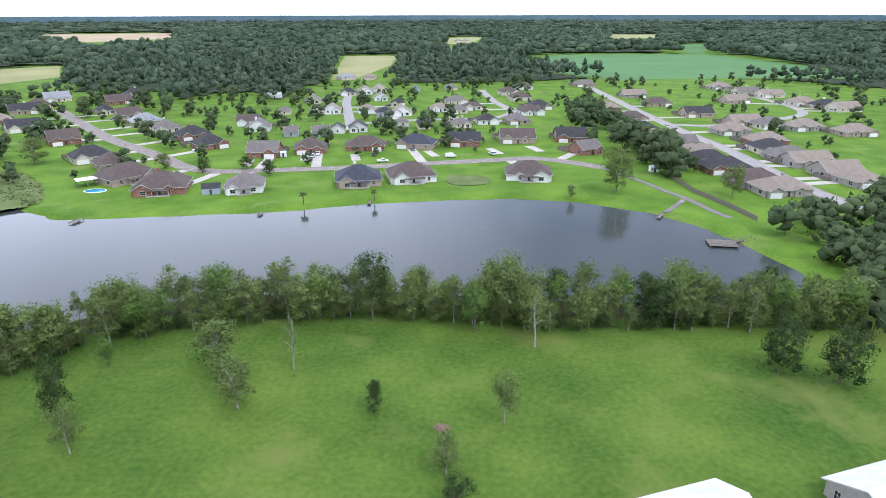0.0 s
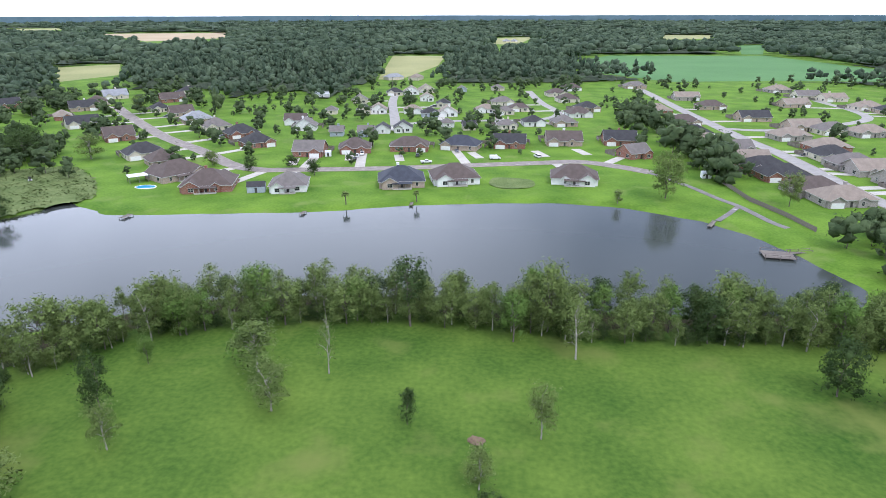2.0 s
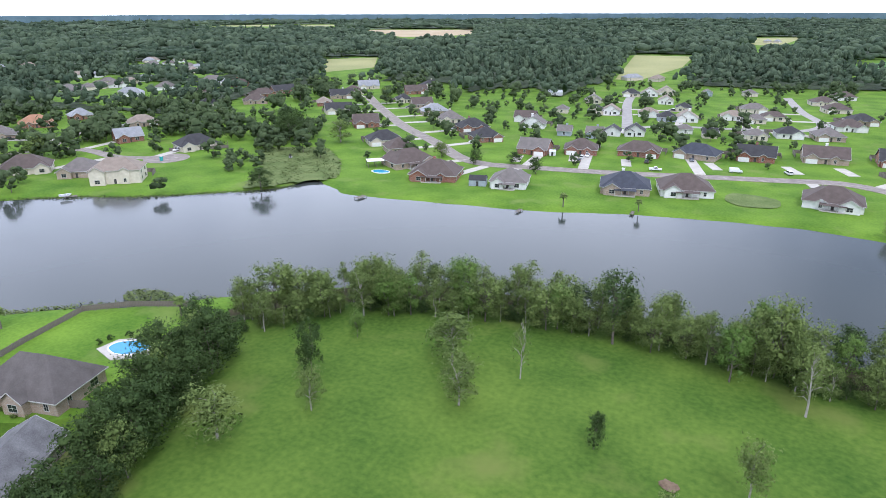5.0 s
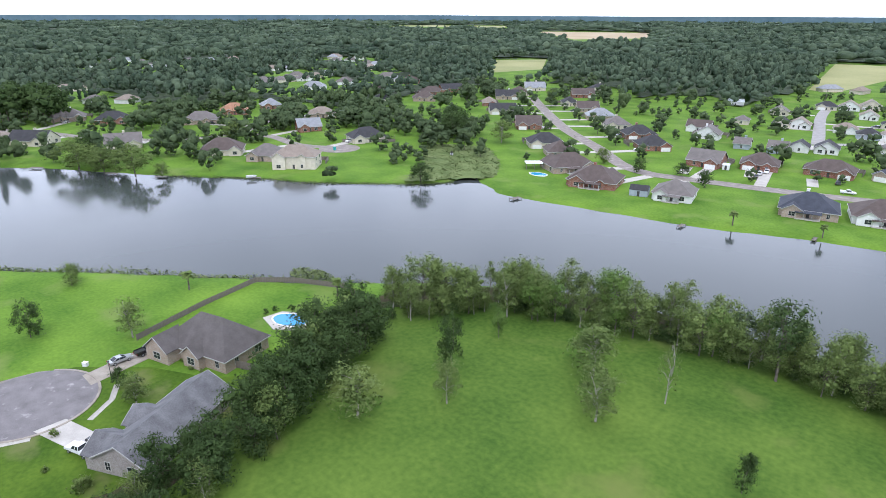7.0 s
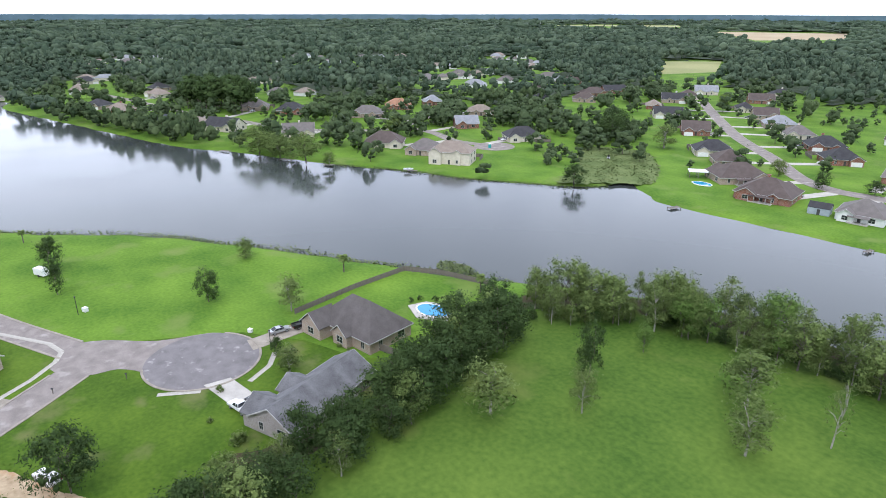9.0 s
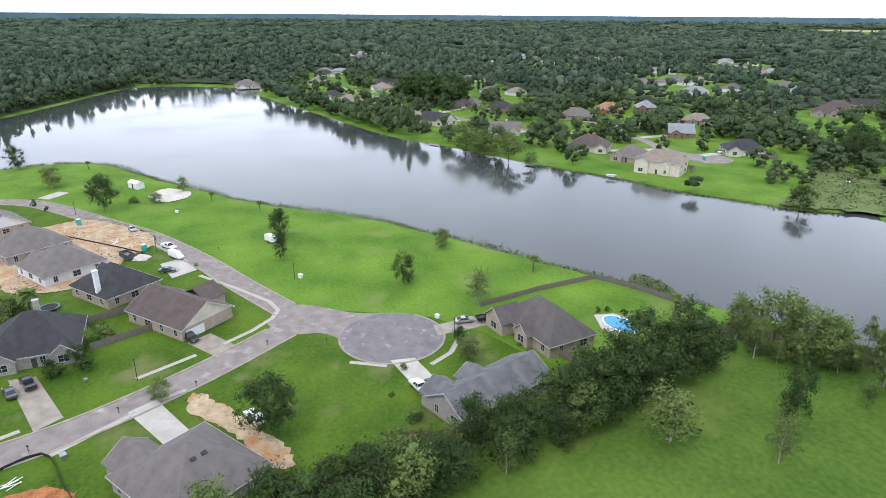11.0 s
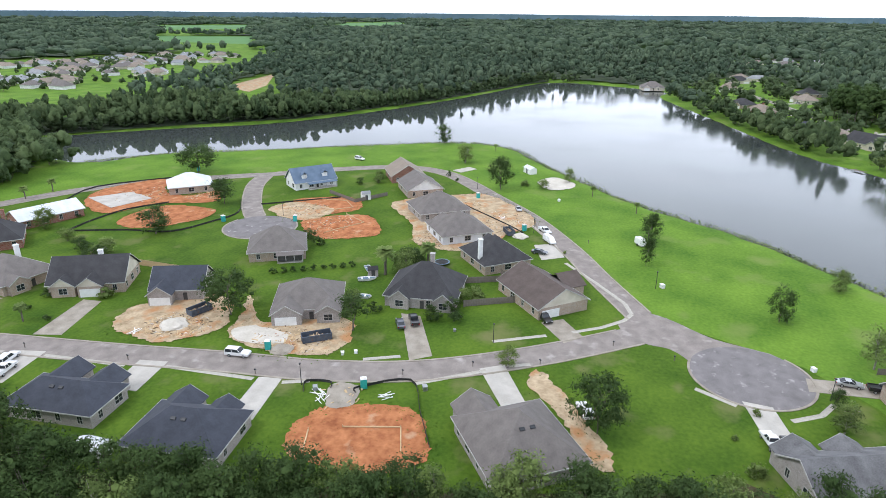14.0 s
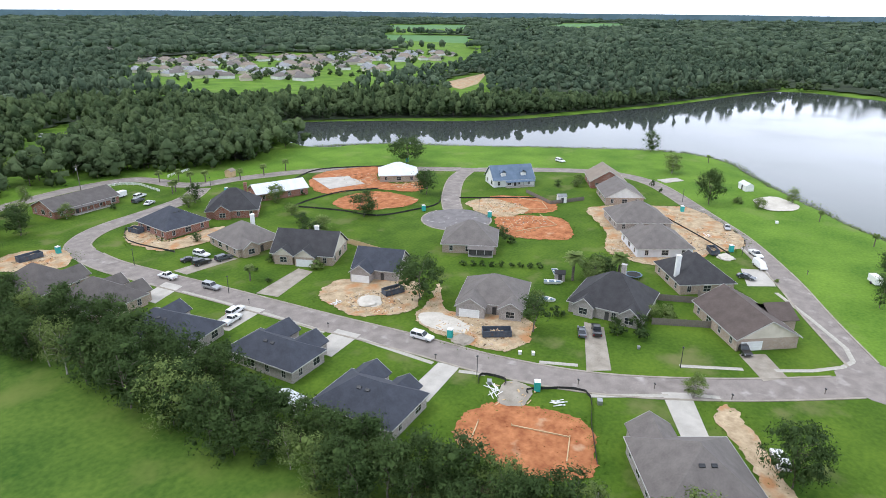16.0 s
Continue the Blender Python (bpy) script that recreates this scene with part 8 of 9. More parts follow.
def trampoline(x, y):
    ob = tagged(new("trampoline"), "round trampoline with a black mat and blue rim", "trampoline")
    ob.matrix_world = pose(x, y, 0)
    bm = bmesh.new()
    bmesh.ops.create_cone(bm, cap_ends=True, segments=28, radius1=1.95, radius2=1.95, depth=0.03, matrix=Matrix.Translation((0, 0, 0.82)))
    part("mat", bm, BLACK_CLOTH, ob)
    bm = bmesh.new()
    ribbon(bm, [(2.1 * math.cos(a * math.pi / 14), 2.1 * math.sin(a * math.pi / 14)) for a in range(29)], -0.2, 0.2, 0.80, 0.87)
    part("rim_pad", bm, GREY_BLUE, ob, "faded blue rim pad")
    for k in range(6):
        bm = bmesh.new()
        a = k * math.pi / 3
        tube(bm, (2.1 * math.cos(a), 2.1 * math.sin(a), 0), (2.1 * math.cos(a), 2.1 * math.sin(a), 0.8), 0.03, 0.03, 6)
        part("leg", bm, STEEL, ob)


GREY_BLUE = plain("faded_blue_pad", (0.12, 0.18, 0.24), 0.7)
trampoline(-164.4, -53.5)


def shed(x, y, rot, w, d, h, wall, roof, words):
    ob = tagged(new("shed"), words, "shed", "sheds")
    ob.matrix_world = pose(x, y, 0, 0, 0, rot)
    bm = bmesh.new()
    box(bm, -w / 2, w / 2, -d / 2, d / 2, -0.05, h)
    for s in (-1, 1):
        v = [bm.verts.new((s * w / 2, yy, zz)) for yy, zz in ((-d / 2, h), (d / 2, h), (0, h + d * 0.28))]
        bm.faces.new(v)
    part("wall", bm, wall, ob)
    bm = bmesh.new()
    slab(bm, [[(-w / 2 - 0.15, -d / 2 - 0.15, h - 0.05), (w / 2 + 0.15, -d / 2 - 0.15, h - 0.05), (w / 2 + 0.15, 0, h + d * 0.30), (-w / 2 - 0.15, 0, h + d * 0.30)],
              [(w / 2 + 0.15, d / 2 + 0.15, h - 0.05), (-w / 2 - 0.15, d / 2 + 0.15, h - 0.05), (-w / 2 - 0.15, 0, h + d * 0.30), (w / 2 + 0.15, 0, h + d * 0.30)]], 0.08)
    part("roof", bm, roof, ob)
    shared("door", DOOR, ob, pose(0, -d / 2, 0))


for x, y, rot, w, d, h, wall, roof, words in (
        (-281.3, -48.3, 40, 6.0, 3.4, 2.3, WHITE, ROOFS["white"], "pale metal garden shed on the lakeside lawn"), (-99.8, 235.9, 14, 7.2, 5.5, 2.6, WALLS["bluegrey"], ROOFS["dark"], "small grey outbuilding beside the lake house"),
        (-87, 305, 10, 3, 2.6, 2.2, WHITE, ROOFS["white"], "small white garden shed"), (92, 272, 0, 4, 3, 2.3, WHITE, ROOFS["white"], "small white shed by the fence"), (-150.6, -69.0, 119, 2.6, 2.4, 2.2, WALLS["grey"], ROOFS["dark"], "small dark shed behind palms"),
        (-218.5, -101.0, 130, 3.2, 2.6, 2.6, WHITE, ROOFS["steel"], "small round-topped garden shed"), (-167.3, -232.6, 20, 3.4, 3.2, 2.6, NEW_WOOD, ROOFS["tan"], "small tan shed by the road"), (-68.0, -82.5, 92, 4.5, 3.0, 2.4, WHITE, ROOFS["white"], "white shed half hidden by trees"),
        (-151, 540, 10, 12, 6, 3.2, WHITE, ROOFS["white"], "long white farm shed"), (-205, 245, 30, 1.3, 0.9, 0.7, WHITE, ROOFS["white"], "low white box on the grass")):
    shed(x, y, rot, w, d, h, wall, roof, words)


def pavilion(x, y, rot):
    ob = tagged(new("pavilion"), "open pavilion with a flat white roof by the pool", "pavilion")
    ob.matrix_world = pose(x, y, 0, 0, 0, rot)
    bm = bmesh.new()
    box(bm, -4, 4, -3, 3, 2.7, 2.95, bevel=0.04)
    part("roof", bm, WHITE, ob)
    for sx in (-3.7, 0, 3.7):
        for sy in (-2.7, 2.7):
            bm = bmesh.new()
            box(bm, sx - 0.12, sx + 0.12, sy - 0.12, sy + 0.12, -0.05, 2.7)
            part("post", bm, WOOD, ob)


pavilion(-157.5, 248.0, 40)


def small_boat(x, y, rot, ln, mat, words):
    ob = tagged(new("small_boat"), words, "boat", "small boats")
    ob.matrix_world = pose(x, y, 0.0, 0, 0, rot)
    bm = bmesh.new()
    sec = []
    for t, w, z in ((-0.5, 0.82, 0.18), (-0.2, 0.95, 0.12), (0.15, 0.9, 0.12), (0.38, 0.55, 0.25), (0.5, 0.06, 0.55)):
        sec.append([bm.verts.new((t * ln, s * w * k, zz)) for s, k, zz in ((-1, 1, 0.85), (-1, 0.75, z), (1, 0.75, z), (1, 1, 0.85))])
    for p, q in zip(sec, sec[1:]):
        for k in range(3):
            bm.faces.new((p[k], p[k + 1], q[k + 1], q[k]))
    bm.faces.new(sec[0])
    bm.faces.new(sec[-1][::-1])
    inner = [[(q.co.x, q.co.y * 0.9, 0.6) for q in (p[0], p[3])] for p in sec]
    part("hull", bm, mat, ob)
    bm = bmesh.new()
    rows = [[bm.verts.new(q) for q in p] for p in inner]
    for p, q in zip(rows, rows[1:]):
        bm.faces.new((p[0], p[1], q[1], q[0]))
    part("deck", bm, GREY_BLUE, ob, "faded grey inner deck")
    for u in (-0.28, 0.1):
        bm = bmesh.new()
        box(bm, u * ln - 0.2, u * ln + 0.2, -0.7, 0.7, 0.6, 0.78, bevel=0.03)
        part("bench", bm, mat, ob)


small_boat(-152.9, -71.0, 40, 6.2, WHITE, "white open boat parked on the grass")
small_boat(-147.2, -69.2, 120, 5.0, WHITE, "white open boat parked on the grass")
small_boat(-136.6, -65.6, 100, 4.2, WHITE, "small white boat parked beside a house")
small_boat(-243.5, 151.0, 60, 4.5, WHITE, "small white boat drawn up on the shore")


def dock(x, y, rot, ln, wd, words, rail=False):
    """Planks on posts, standing in the water at its outer end."""
    ob = tagged(new("dock"), words, "dock", "docks on the lake")
    ob.matrix_world = pose(x, y, -0.45, 0, 0, rot)
    pl = bpy.data.meshes.new("plank")
    bm = bmesh.new()
    box(bm, -0.13, 0.13, -wd / 2, wd / 2, 0, 0.05)
    bm.to_mesh(pl)
    bm.free()
    pl.materials.append(WOOD)
    n = int(ln / 0.29)
    for k in range(n):
        shared("plank", pl, ob, pose(-ln / 2 + (k + 0.5) * ln / n, 0, 0))
    for u in (-ln / 2 + 0.2, 0, ln / 2 - 0.2):
        for s in (-1, 1):
            bm = bmesh.new()
            tube(bm, (u, s * wd / 2, -2.6), (u, s * wd / 2, 0.9 if rail else 0.25), 0.1, 0.1, 7)
            part("post", bm, WOOD, ob)
    if rail:
        for s in (-1, 1):
            bm = bmesh.new()
            box(bm, -ln / 2, ln / 2, s * wd / 2 - 0.05, s * wd / 2 + 0.05, 0.85, 0.95)
            part("rail", bm, WOOD, ob)


dock(74.5, 207.0, 60, 8, 1.5, "short grey wooden dock on the lake")
dock(84.6, 177.0, -8, 9, 6.5, "wide grey wooden dock platform with rails", True)
dock(92.0, 179.5, 10, 8, 1.5, "narrow wooden gangway to the dock", True)
dock(-136.1, 200.5, 80, 5, 2.2, "small wooden dock at the lawn's edge")
dock(-72.7, 209.2, 85, 4, 1.4, "small pale dock at the lawn's edge")
dock(-33.9, 223.5, 90, 4, 1.2, "small pale dock at the lawn's edge")
dock(-277, 127, 40, 5, 2.6, "small wooden dock on the west shore")
dock(-300, 115, 40, 6, 2.6, "small wooden dock on the west shore")
dock(-243, 153, 50, 4.5, 2.2, "small wooden dock below the two-storey house")
dock(-338, 97, 35, 6, 2.6, "small wooden dock on the west shore")


def street_lamp(x, y, h, words):
    ob = tagged(new("street_lamp"), words, "street lamp", "street lamps")
    ob.matrix_world = pose(x, y, 0)
    bm = bmesh.new()
    tube(bm, (0, 0, -0.1), (0, 0, h), 0.09, 0.06, 8)
    part("pole", bm, DARK_METAL, ob)
    bm = bmesh.new()
    box(bm, -0.18, 0.18, -0.18, 0.18, h, h + 0.28, bevel=0.05)
    part("lantern", bm, DARK_METAL, ob)


for x, y in ((-96.6, -60.9), (-124.2, -29.2), (-122.4, 36.2), (-247, -64), (-92, -133), (-166, 5), (-200, -33), (-88, -170), (-150, -222), (-190, -120)):
    street_lamp(x, y, 4.6, "slim dark street lamp by the kerb")


def mailbox(x, y, rot):
    ob = tagged(new("mailbox"), "small dark mailbox on a post by the kerb", "mailbox", "mailboxes")
    ob.matrix_world = pose(x, y, 0, 0, 0, rot)
    bm = bmesh.new()
    box(bm, -0.06, 0.06, -0.06, 0.06, -0.1, 1.0)
    part("post", bm, WOOD, ob)
    bm = bmesh.new()
    box(bm, -0.26, 0.26, -0.13, 0.13, 1.0, 1.28, bevel=0.07)
    part("letter_box", bm, DARK_METAL, ob)


for x, y, r in ((-97.2, -71.5, 90), (-93.9, -99.5, 80), (-91.2, -124, 75), (-113.4, -31, 50), (-118.4, -18, 50), (-131, -4, 45), (-106.0, -43.5, 60), (-128.5, 8.5, 30), (-88.6, -154, 80), (-195, -15, 35)):
    mailbox(x, y, r)


def utility_box(x, y, rot, s, mat, words):
    ob = tagged(new("utility_box"), words, "utility box", "utility boxes")
    ob.matrix_world = pose(x, y, 0, 0, 0, rot)
    bm = bmesh.new()
    box(bm, -s, s, -s * 0.8, s * 0.8, -0.05, s * 1.6, bevel=0.04)
    part("cabinet", bm, mat, ob)
    bm = bmesh.new()
    box(bm, -s * 1.1, s * 1.1, -s * 0.9, s * 0.9, s * 1.6, s * 1.7)
    part("lid", bm, mat, ob)


for x, y, s, m in ((-167.1, 6.7, 0.6, WHITE), (-102.4, -37.6, 0.55, STEEL), (-96.0, -57.6, 0.5, STEEL), (-109.6, -58.4, 0.4, WHITE), (-111.0, -56.0, 0.4, WHITE), (-126.8, -38.8, 0.35, STEEL), (-133, 35.5, 0.5, WHITE), (-240, -30, 0.5, WHITE)):
    utility_box(x, y, 30, s, m, "small pale utility cabinet on the grass")


def lumber(x, y, rot, ln, n, mat, words):
    ob = tagged(new("lumber_pile"), words, "lumber", "building lumber")
    ob.matrix_world = pose(x, y, 0.06, 0, 0, rot)
    rr = random.Random(int(abs(x * 7 + y)))
    for k in range(n):
        bm = bmesh.new()
        box(bm, -ln / 2 * rr.uniform(0.6, 1), ln / 2 * rr.uniform(0.6, 1), -0.07, 0.07, 0, 0.06)
        part("board", bm, mat, ob).matrix_basis = pose(rr.uniform(-0.5, 0.5), rr.uniform(-0.9, 0.9), 0.02 + 0.062 * k * 0.4, 0, 0, rr.uniform(-35, 35))


lumber(-95.4, -56.2, 70, 3.6, 7, WHITE, "scattered pale offcut boards on the grass")
lumber(-93.6, -54.8, 20, 3.0, 5, WHITE, "scattered pale offcut boards on the grass")
lumber(-98.0, -43.6, 110, 3.0, 7, WHITE, "small pile of white boards on the grass")
lumber(-105.2, -104.6, 60, 3.5, 9, NEW_WOOD, "untidy pile of scrap boards on the lot")
lumber(-104.2, -106.6, 10, 3.5, 8, WHITE, "untidy pile of scrap boards on the lot")
lumber(-204, -42, 60, 4, 8, NEW_WOOD, "untidy pile of lumber on bare soil")
lumber(-212, -46, 20, 4, 6, WHITE, "untidy pile of boards on bare soil")
lumber(-152.5, -46.2, 60, 4, 7, WHITE, "pile of pale boards by the fence")
lumber(-162, -60, 100, 3, 5, WHITE, "pile of pale boards on the lawn")


def footing(pts, words):
    """Batter boards staked out along a foundation."""
    ob = tagged(new("footing_frame"), words, "timber frame")
    for (x0, y0), (x1, y1) in zip(pts, pts[1:]):
        bm = bmesh.new()
        ln = math.hypot(x1 - x0, y1 - y0)
        box(bm, 0, ln, -0.10, 0.10, 0.05, 0.32)
        part("board", bm, NEW_WOOD, ob).matrix_basis = pose(x0, y0, 0, 0, 0, math.degrees(math.atan2(y1 - y0, x1 - x0)))
        bm = bmesh.new()
        box(bm, -0.06, 0.06, -0.06, 0.06, 0, 0.6)
        part("stake", bm, NEW_WOOD, ob).matrix_basis = pose(x0, y0, 0)


footing([(-86.9, -47.5), (-89.9, -37.8), (-83.8, -35.5)], "pale timber forms staked out on the clay lot")
footing([(-84.4, -52.8), (-79.0, -50.9)], "pale timber forms staked out on the clay lot")
footing([(-199, -100), (-192, -90), (-184, -95), (-178, -98)], "pale timber forms staked out on orange clay")
footing([(-213, -117), (-214, -107), (-207, -101), (-200, -109)], "pale timber forms staked out on orange clay")

# shrubs round the houses
for k in range(9):
    t = k / 8
    tree("dark_shrub", -143.5 - 11.2 * t, -95.5 + 18.5 * t, 1.6, 2.3, "in a clipped row", "row of shrubs")
for kind, x, y, h, w in (("dark_shrub", -130.6, -59.6, 2.6, 4.2), ("dark_shrub", -129.6, -44.6, 2.8, 4.0), ("dark_shrub", -131, -40.2, 3.0, 4.4), ("shrub", -147, -38.8, 2.6, 4.6), ("shrub", -143.5, -37.6, 2.4, 4.0), ("shrub", -113.0, 22.2, 1.3, 1.9),
                         ("shrub", -104.2, 17.6, 0.9, 1.4), ("dark_shrub", -102.4, -130.4, 1.6, 2.4), ("dark_shrub", -105.6, -139.6, 1.5, 2.2), ("shrub", -116.6, -127, 2.6, 4.6), ("dark_shrub", -112.5, -141, 2.2, 3), ("shrub", -119, 49.5, 0.8, 1.6),
                         ("shrub", -112, 49.6, 0.9, 1.5), ("shrub", -115, 48.8, 0.8, 1.4), ("dark_shrub", -150.6, -106.5, 2.2, 3), ("dark_shrub", -167.5, -94, 2.8, 4), ("shrub", -95.3, 19.6, 2.6, 3.4), ("shrub", -258.0, -46.5, 2.2, 4.6), ("dark_shrub", -262, -58, 2.4, 2.2),
                         ("shrub", -184, -21, 1.0, 1.6), ("dark_shrub", -263, -81, 2.6, 2.2), ("dark_shrub", -255, -75, 2.0, 2.0), ("dark_shrub", -166, -186, 1.6, 2.2)):
    tree(kind, x, y, h, w, "beside a house", "garden shrubs")
for kind, x, y, h, w in (("dark", -135.7, -42.0, 4.2, 4.6), ("dark", -131.1, -46.0, 3.6, 3.6), ("broad", -142.6, -41.5, 3.8, 4.8), ("dark", -161.5, -62.3, 5.6, 8.5), ("dark", -158.5, -58.0, 5.0, 6.5), ("broad", -132.4, -66.5, 4.6, 4.2),
                         ("dark", -172.0, -99.7, 3.4, 4.8), ("broad", -250, -108, 3.6, 5), ("broad", -243, -106, 3.4, 5), ("dark", -238, -112, 3.0, 4), ("dark", -141.5, -160, 4, 6), ("broad", -146, -170, 4.5, 6), ("dark", -110, -173, 3, 3.5)):
    tree(kind, x, y, h, w, "in a garden", "garden trees")

# rough reeds along the lake's edge
reeds = np.random.RandomState(31)
edge = smooth_line([(-345, -92), (-331, -65), (-301, -45), (-248, -2), (-219, 33), (-175, 67), (-132, 95), (-118, 104)], 20) + smooth_line([(-236, -254), (-263, -232), (-287, -192), (-331, -121), (-343, -95)], 16)
edge += smooth_line([(-172, 206), (-184, 191), (-218, 165), (-237, 157), (-277, 131)], 14)
pts_ = []
for (x0, y0), (x1, y1) in zip(edge, edge[1:]):
    ln = math.hypot(x1 - x0, y1 - y0)
    if ln > 20:
        continue
    for k in range(int(ln * 15)):
        t = reeds.random()
        o_ = reeds.normal() * (1.5 + 0.7 * math.sin(x0 * 0.13)) + 0.6 * math.sin(x0 * 0.2)
        pts_.append((x0 + (x1 - x0) * t - (y1 - y0) / ln * o_, y0 + (y1 - y0) * t + (x1 - x0) / ln * o_, -0.85 + 0.35 * reeds.random()))
for k in range(900):
    a, r = reeds.random() * 6.28, math.sqrt(reeds.random())
    pts_.append((-135.5 + 8.5 * r * math.cos(a), 97.2 + 4.5 * r * math.sin(a), -0.8 + 0.5 * reeds.random()))
p_ = np.array(pts_)
nr = reeds.normal(size=p_.shape) * [0.5, 0.5, 0.2] + [0, 0, 1.0]
nr /= np.linalg.norm(nr, axis=1, keepdims=True)
v = leaf_sprays(p_, nr, 0.4 + 0.5 * reeds.random(len(p_)), reeds, 2, 0.5)
f = np.arange(len(v)).reshape(-1, 3)
reed_up = unit(np.repeat(reeds.normal(size=p_.shape) * 0.35 + [0, 0, 1], 6, 0))
tagged(new("shore_reeds", soft_mesh("shore_reeds", v, reed_up, f, MARSH)), "rough green reeds and weeds along the shore", "reeds", kind="stuff")


# tussocks over the marsh at the inlet
MARSH_LINE = [(-231, 256), (-206, 273), (-186, 258), (-172, 240), (-162, 222), (-172, 208), (-187, 192), (-204, 222)]
mx_, my_ = reeds.uniform(-235, -160, 9000), reeds.uniform(188, 276, 9000)
keep = inside(mx_, my_, smooth_line(MARSH_LINE, 5, True)) & (np.sin(mx_ * 0.35 + np.sin(my_ * 0.3)) * np.sin(my_ * 0.28) + reeds.normal(size=9000) * 0.5 > -0.3) & (lake_depth(mx_, my_) < -1)
p_ = np.stack([mx_[keep], my_[keep], 0.15 + 0.2 * reeds.random(keep.sum())], 1)
nr = unit(reeds.normal(size=p_.shape) * [0.6, 0.6, 0.2] + [0, 0, 1.0])
v = leaf_sprays(p_, nr, 0.5 + 0.7 * reeds.random(len(p_)), reeds, 2, 0.5)
tagged(new("marsh_tussocks", soft_mesh("marsh_tussocks", v, unit(np.repeat(reeds.normal(size=p_.shape) * 0.3 + [0, 0, 1], 6, 0)), np.arange(len(v)).reshape(-1, 3), MARSH)), "yellow-green tussocks over the marsh", "tussocks", kind="stuff")


# weeds straggling over the edges of the building lots
wv = []
weeds = np.random.RandomState(44)
for line in LOT_LINES:
    for (x0, y0), (x1, y1) in zip(line, line[1:]):
        ln = math.hypot(x1 - x0, y1 - y0)
        for k in range(int(ln * 12)):
            t = weeds.random()
            wv.append((x0 + (x1 - x0) * t + weeds.normal() * 1.3, y0 + (y1 - y0) * t + weeds.normal() * 1.3, 0.10 + 0.05 * weeds.random()))
wp = np.array(wv)
wn_ = unit(weeds.normal(size=wp.shape) * [0.3, 0.3, 0.1] + [0, 0, 1.0])
v = leaf_sprays(wp, wn_, 0.15 + 0.35 * weeds.random(len(wp)) ** 2, weeds, 3, 0.5)
f = np.arange(len(v)).reshape(-1, 3)
tagged(mesh_object("weeds", v.tolist(), f.tolist(), YARD_GRASS), "straggling green weeds round the building lots", "weeds", kind="stuff")

# palms and a white rail fence where the lane leaves the bend
for x, y in ((-143.6, -247.8), (-149.2, -243.0), (-150.4, -236.1), (-154.8, -232.5), (-166.0, -224.3), (-177.2, -222.6), (-189.1, -222.4), (-136.5, -227.4), (-139.5, -230)):
    tree("palm", x, y, 5.6, 4.2, "beside the lane", "palms by the lane")
for kind, x, y, h, w in (("dark", -134.6, -209.8, 7.5, 7), ("broad", -129.8, -207, 5.5, 6), ("slim", -97, -228, 6, 6), ("dark", -112, -226, 2.4, 3), ("broad", -84, -232, 9, 9), ("dark", -80, -222, 10, 10), ("pale", -96, -256, 8, 6), ("broad", -76, -240, 10, 10),
                         ("dark", -66, -212, 11, 10), ("broad", -70, -226, 10, 10), ("dark", -56, -204, 11, 10)):
    tree(kind, x, y, h, w, "near the bend", "trees near the bend")


def rail_fence(pts, words):
    ob = tagged(new("rail_fence"), words, "fence", "white rail fences")
    for (x0, y0), (x1, y1) in zip(pts, pts[1:]):
        ln = math.hypot(x1 - x0, y1 - y0)
        n_ = max(1, round(ln / 2.4))
        a = math.degrees(math.atan2(y1 - y0, x1 - x0))
        for k in range(n_):
            bm = bmesh.new()
            box(bm, -0.08, 0.08, -0.08, 0.08, -0.1, 1.3, bevel=0.02)
            part("post", bm, WHITE, ob).matrix_basis = pose(x0 + (x1 - x0) * k / n_, y0 + (y1 - y0) * k / n_, 0, 0, 0, a)
        for z in (0.35, 0.72, 1.08):
            bm = bmesh.new()
            box(bm, 0, ln, -0.04, 0.04, z, z + 0.15)
            part("rail", bm, WHITE, ob).matrix_basis = pose(x0, y0, 0, 0, 0, a)


rail_fence([(-121.5, -256.5), (-131.5, -256.0), (-135.6, -249.5), (-135.0, -233.5)], "white three-rail fence round the ranch house lawn")
rail_fence([(-150.0, -252.0), (-163.0, -256.0)], "white three-rail fence beside the woods")


def utility_pole(x, y, h, rot):
    ob = tagged(new("utility_pole"), "tall grey wooden utility pole with a crossarm", "utility pole", "utility poles")
    ob.matrix_world = pose(x, y, 0, 0, 0, rot)
    bm = bmesh.new()
    tube(bm, (0, 0, -0.2), (0, 0, h), 0.17, 0.11, 8)
    part("pole", bm, WOOD, ob)
    bm = bmesh.new()
    box(bm, -1.2, 1.2, -0.07, 0.07, h - 0.8, h - 0.62)
    part("crossarm", bm, WOOD, ob)
    bm = bmesh.new()
    tube(bm, (0.35, 0, h - 2.3), (0.35, 0, h - 1.4), 0.22, 0.22, 8)
    part("transformer", bm, STEEL, ob, "grey steel transformer can")


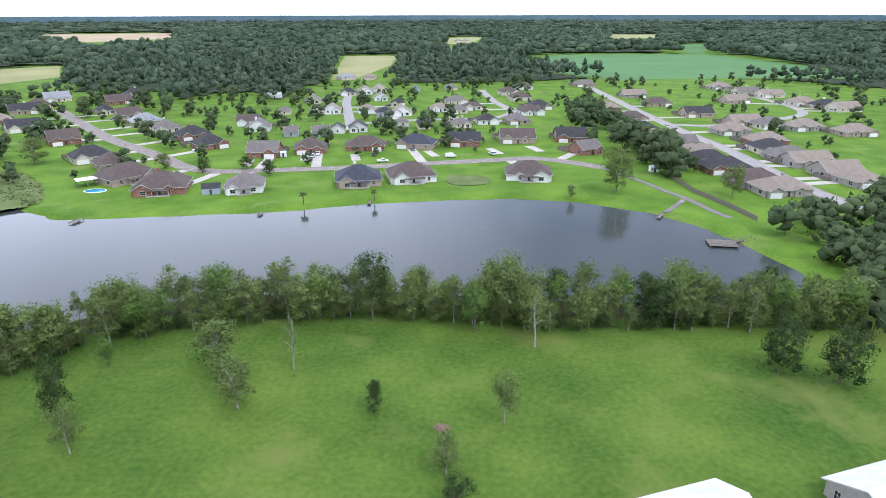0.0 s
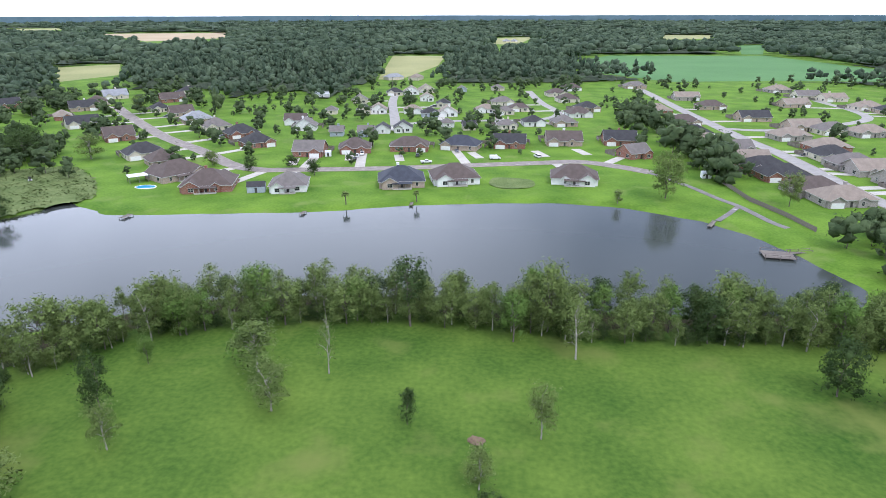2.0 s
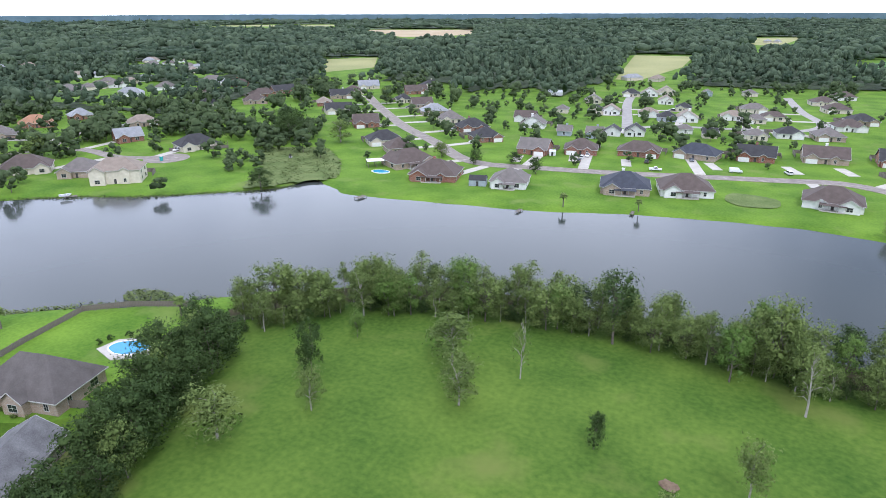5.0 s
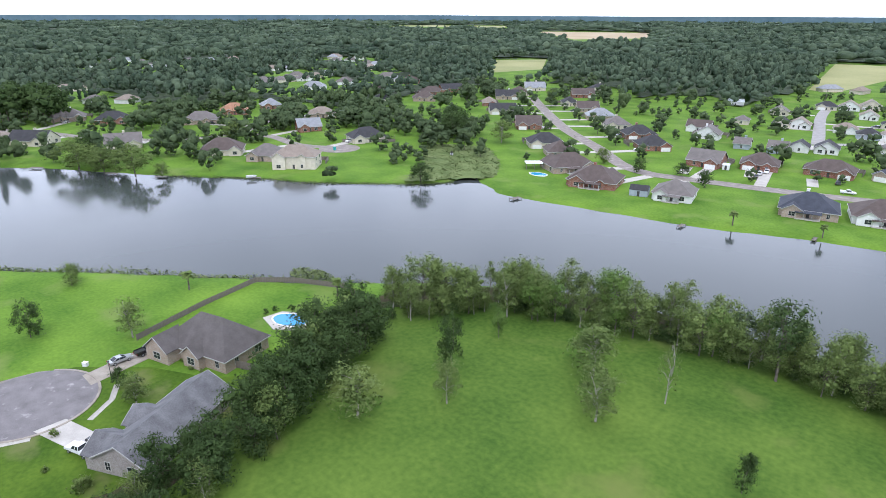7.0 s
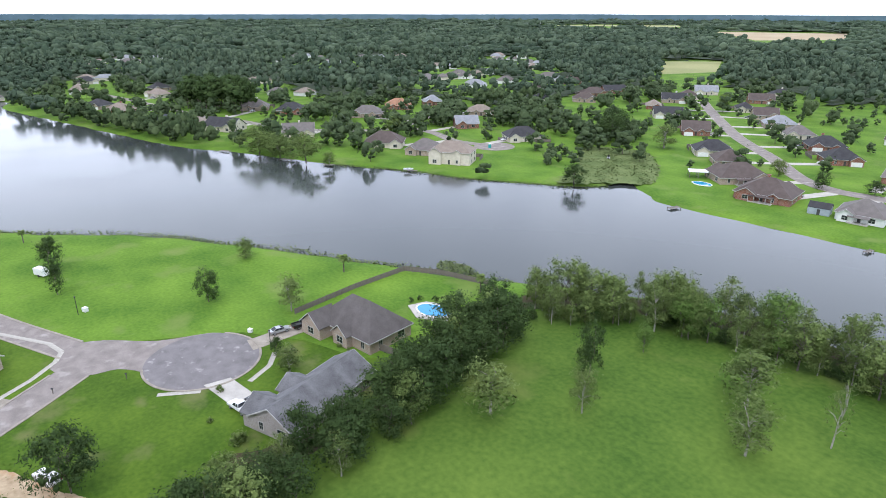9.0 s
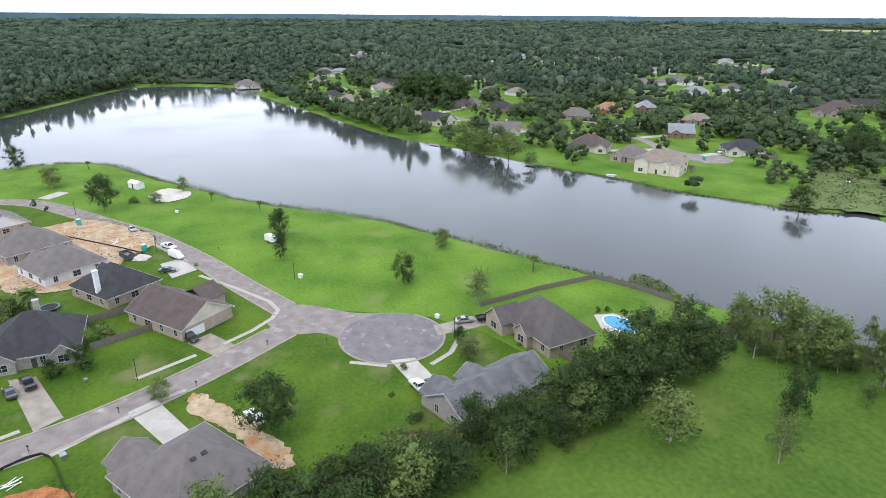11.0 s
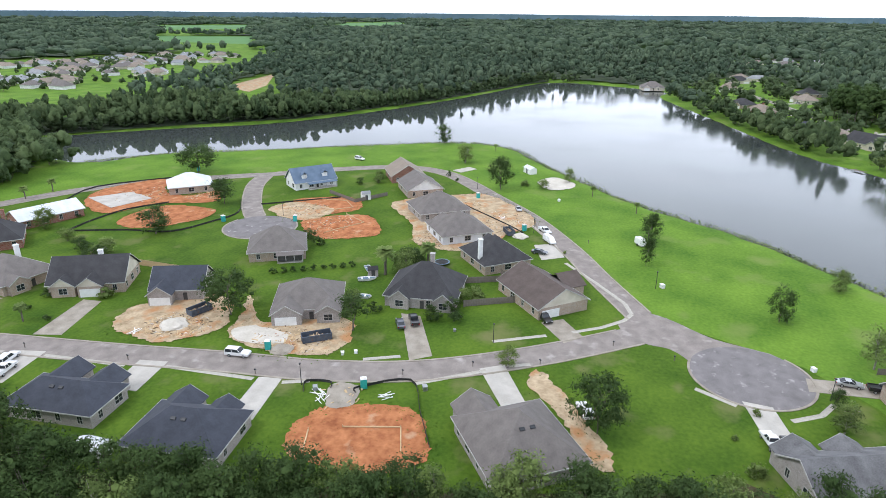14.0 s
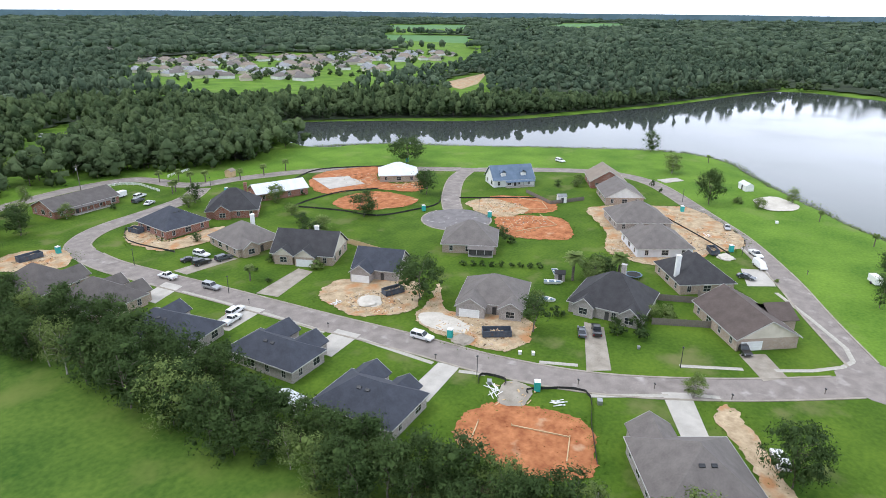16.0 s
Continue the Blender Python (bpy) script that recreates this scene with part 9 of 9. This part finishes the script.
for x, y, h, r in ((-116.7, -258.4, 11, 10), (-66, -250, 11, 10), (70, 640, 11, 0), (20, 632, 11, 0), (-40, 640, 11, 0), (120, 652, 11, 0), (-250, 480, 10, 40), (-100, 610, 11, 0)):
    utility_pole(x, y, h, r)

# loose rubble, offcuts and clods over the building lots
def rubble(name, spots_, mat, label, seed, size):
    rr = random.Random(seed)
    vs, fs = [], []
    for cx, cy, rx, ry, n_ in spots_:
        for k in range(n_):
            a, r = rr.uniform(0, 6.28), math.sqrt(rr.random())
            lx, ly, lz = size * rr.uniform(0.3, 2.6), size * rr.uniform(0.2, 0.8), size * rr.uniform(0.1, 0.5)
            m = pose(cx + rx * r * math.cos(a), cy + ry * r * math.sin(a), 0.05 + lz / 2, rr.uniform(-20, 20), rr.uniform(-20, 20), rr.uniform(0, 180))
            k0 = len(vs)
            for sx in (-0.5, 0.5):
                for sy in (-0.5, 0.5):
                    for sz in (-0.5, 0.5):
                        vs.append(tuple(m @ Vector((sx * lx * (1 + 0.4 * sz), sy * ly, sz * lz))))
            fs += [[k0 + i for i in f] for f in ((0, 1, 3, 2), (4, 6, 7, 5), (0, 4, 5, 1), (2, 3, 7, 6), (0, 2, 6, 4), (1, 5, 7, 3))]
    tagged(mesh_object(name, vs, fs, mat), label, "rubble", kind="stuff")


SITES = [(-112, -72, 6, 9, 60), (-110, -100, 6, 8, 110), (-206, -46, 14, 10, 120), (-184, -62, 8, 6, 60), (-200, -116, 8, 8, 70), (-186, -100, 10, 8, 60), (-196, -186, 12, 10, 90), (-204, -164, 8, 6, 50), (-104, -188, 5, 9, 60), (-73, -196, 6, 6, 60), (-222, -66, 9, 10, 90)]
rubble("pale_rubble", SITES, WHITE_SAND, "scattered pale offcuts and rubble on the lots", 1, 0.36)
rubble("clay_clods", SITES[4:8] + [(-88, -44, 7, 10, 90), (-110, -100, 6, 8, 40), (-112, -72, 6, 9, 30)], CLAY, "scattered clods of orange clay", 2, 0.32)
rubble("dark_scrap", SITES, BROWN_SOIL, "scattered dark scrap and soil clods", 3, 0.4)
rubble("lumber_scrap", SITES + [(-95, -52, 5, 5, 14)], NEW_WOOD, "scattered lumber scraps on the lots", 4, 0.5)
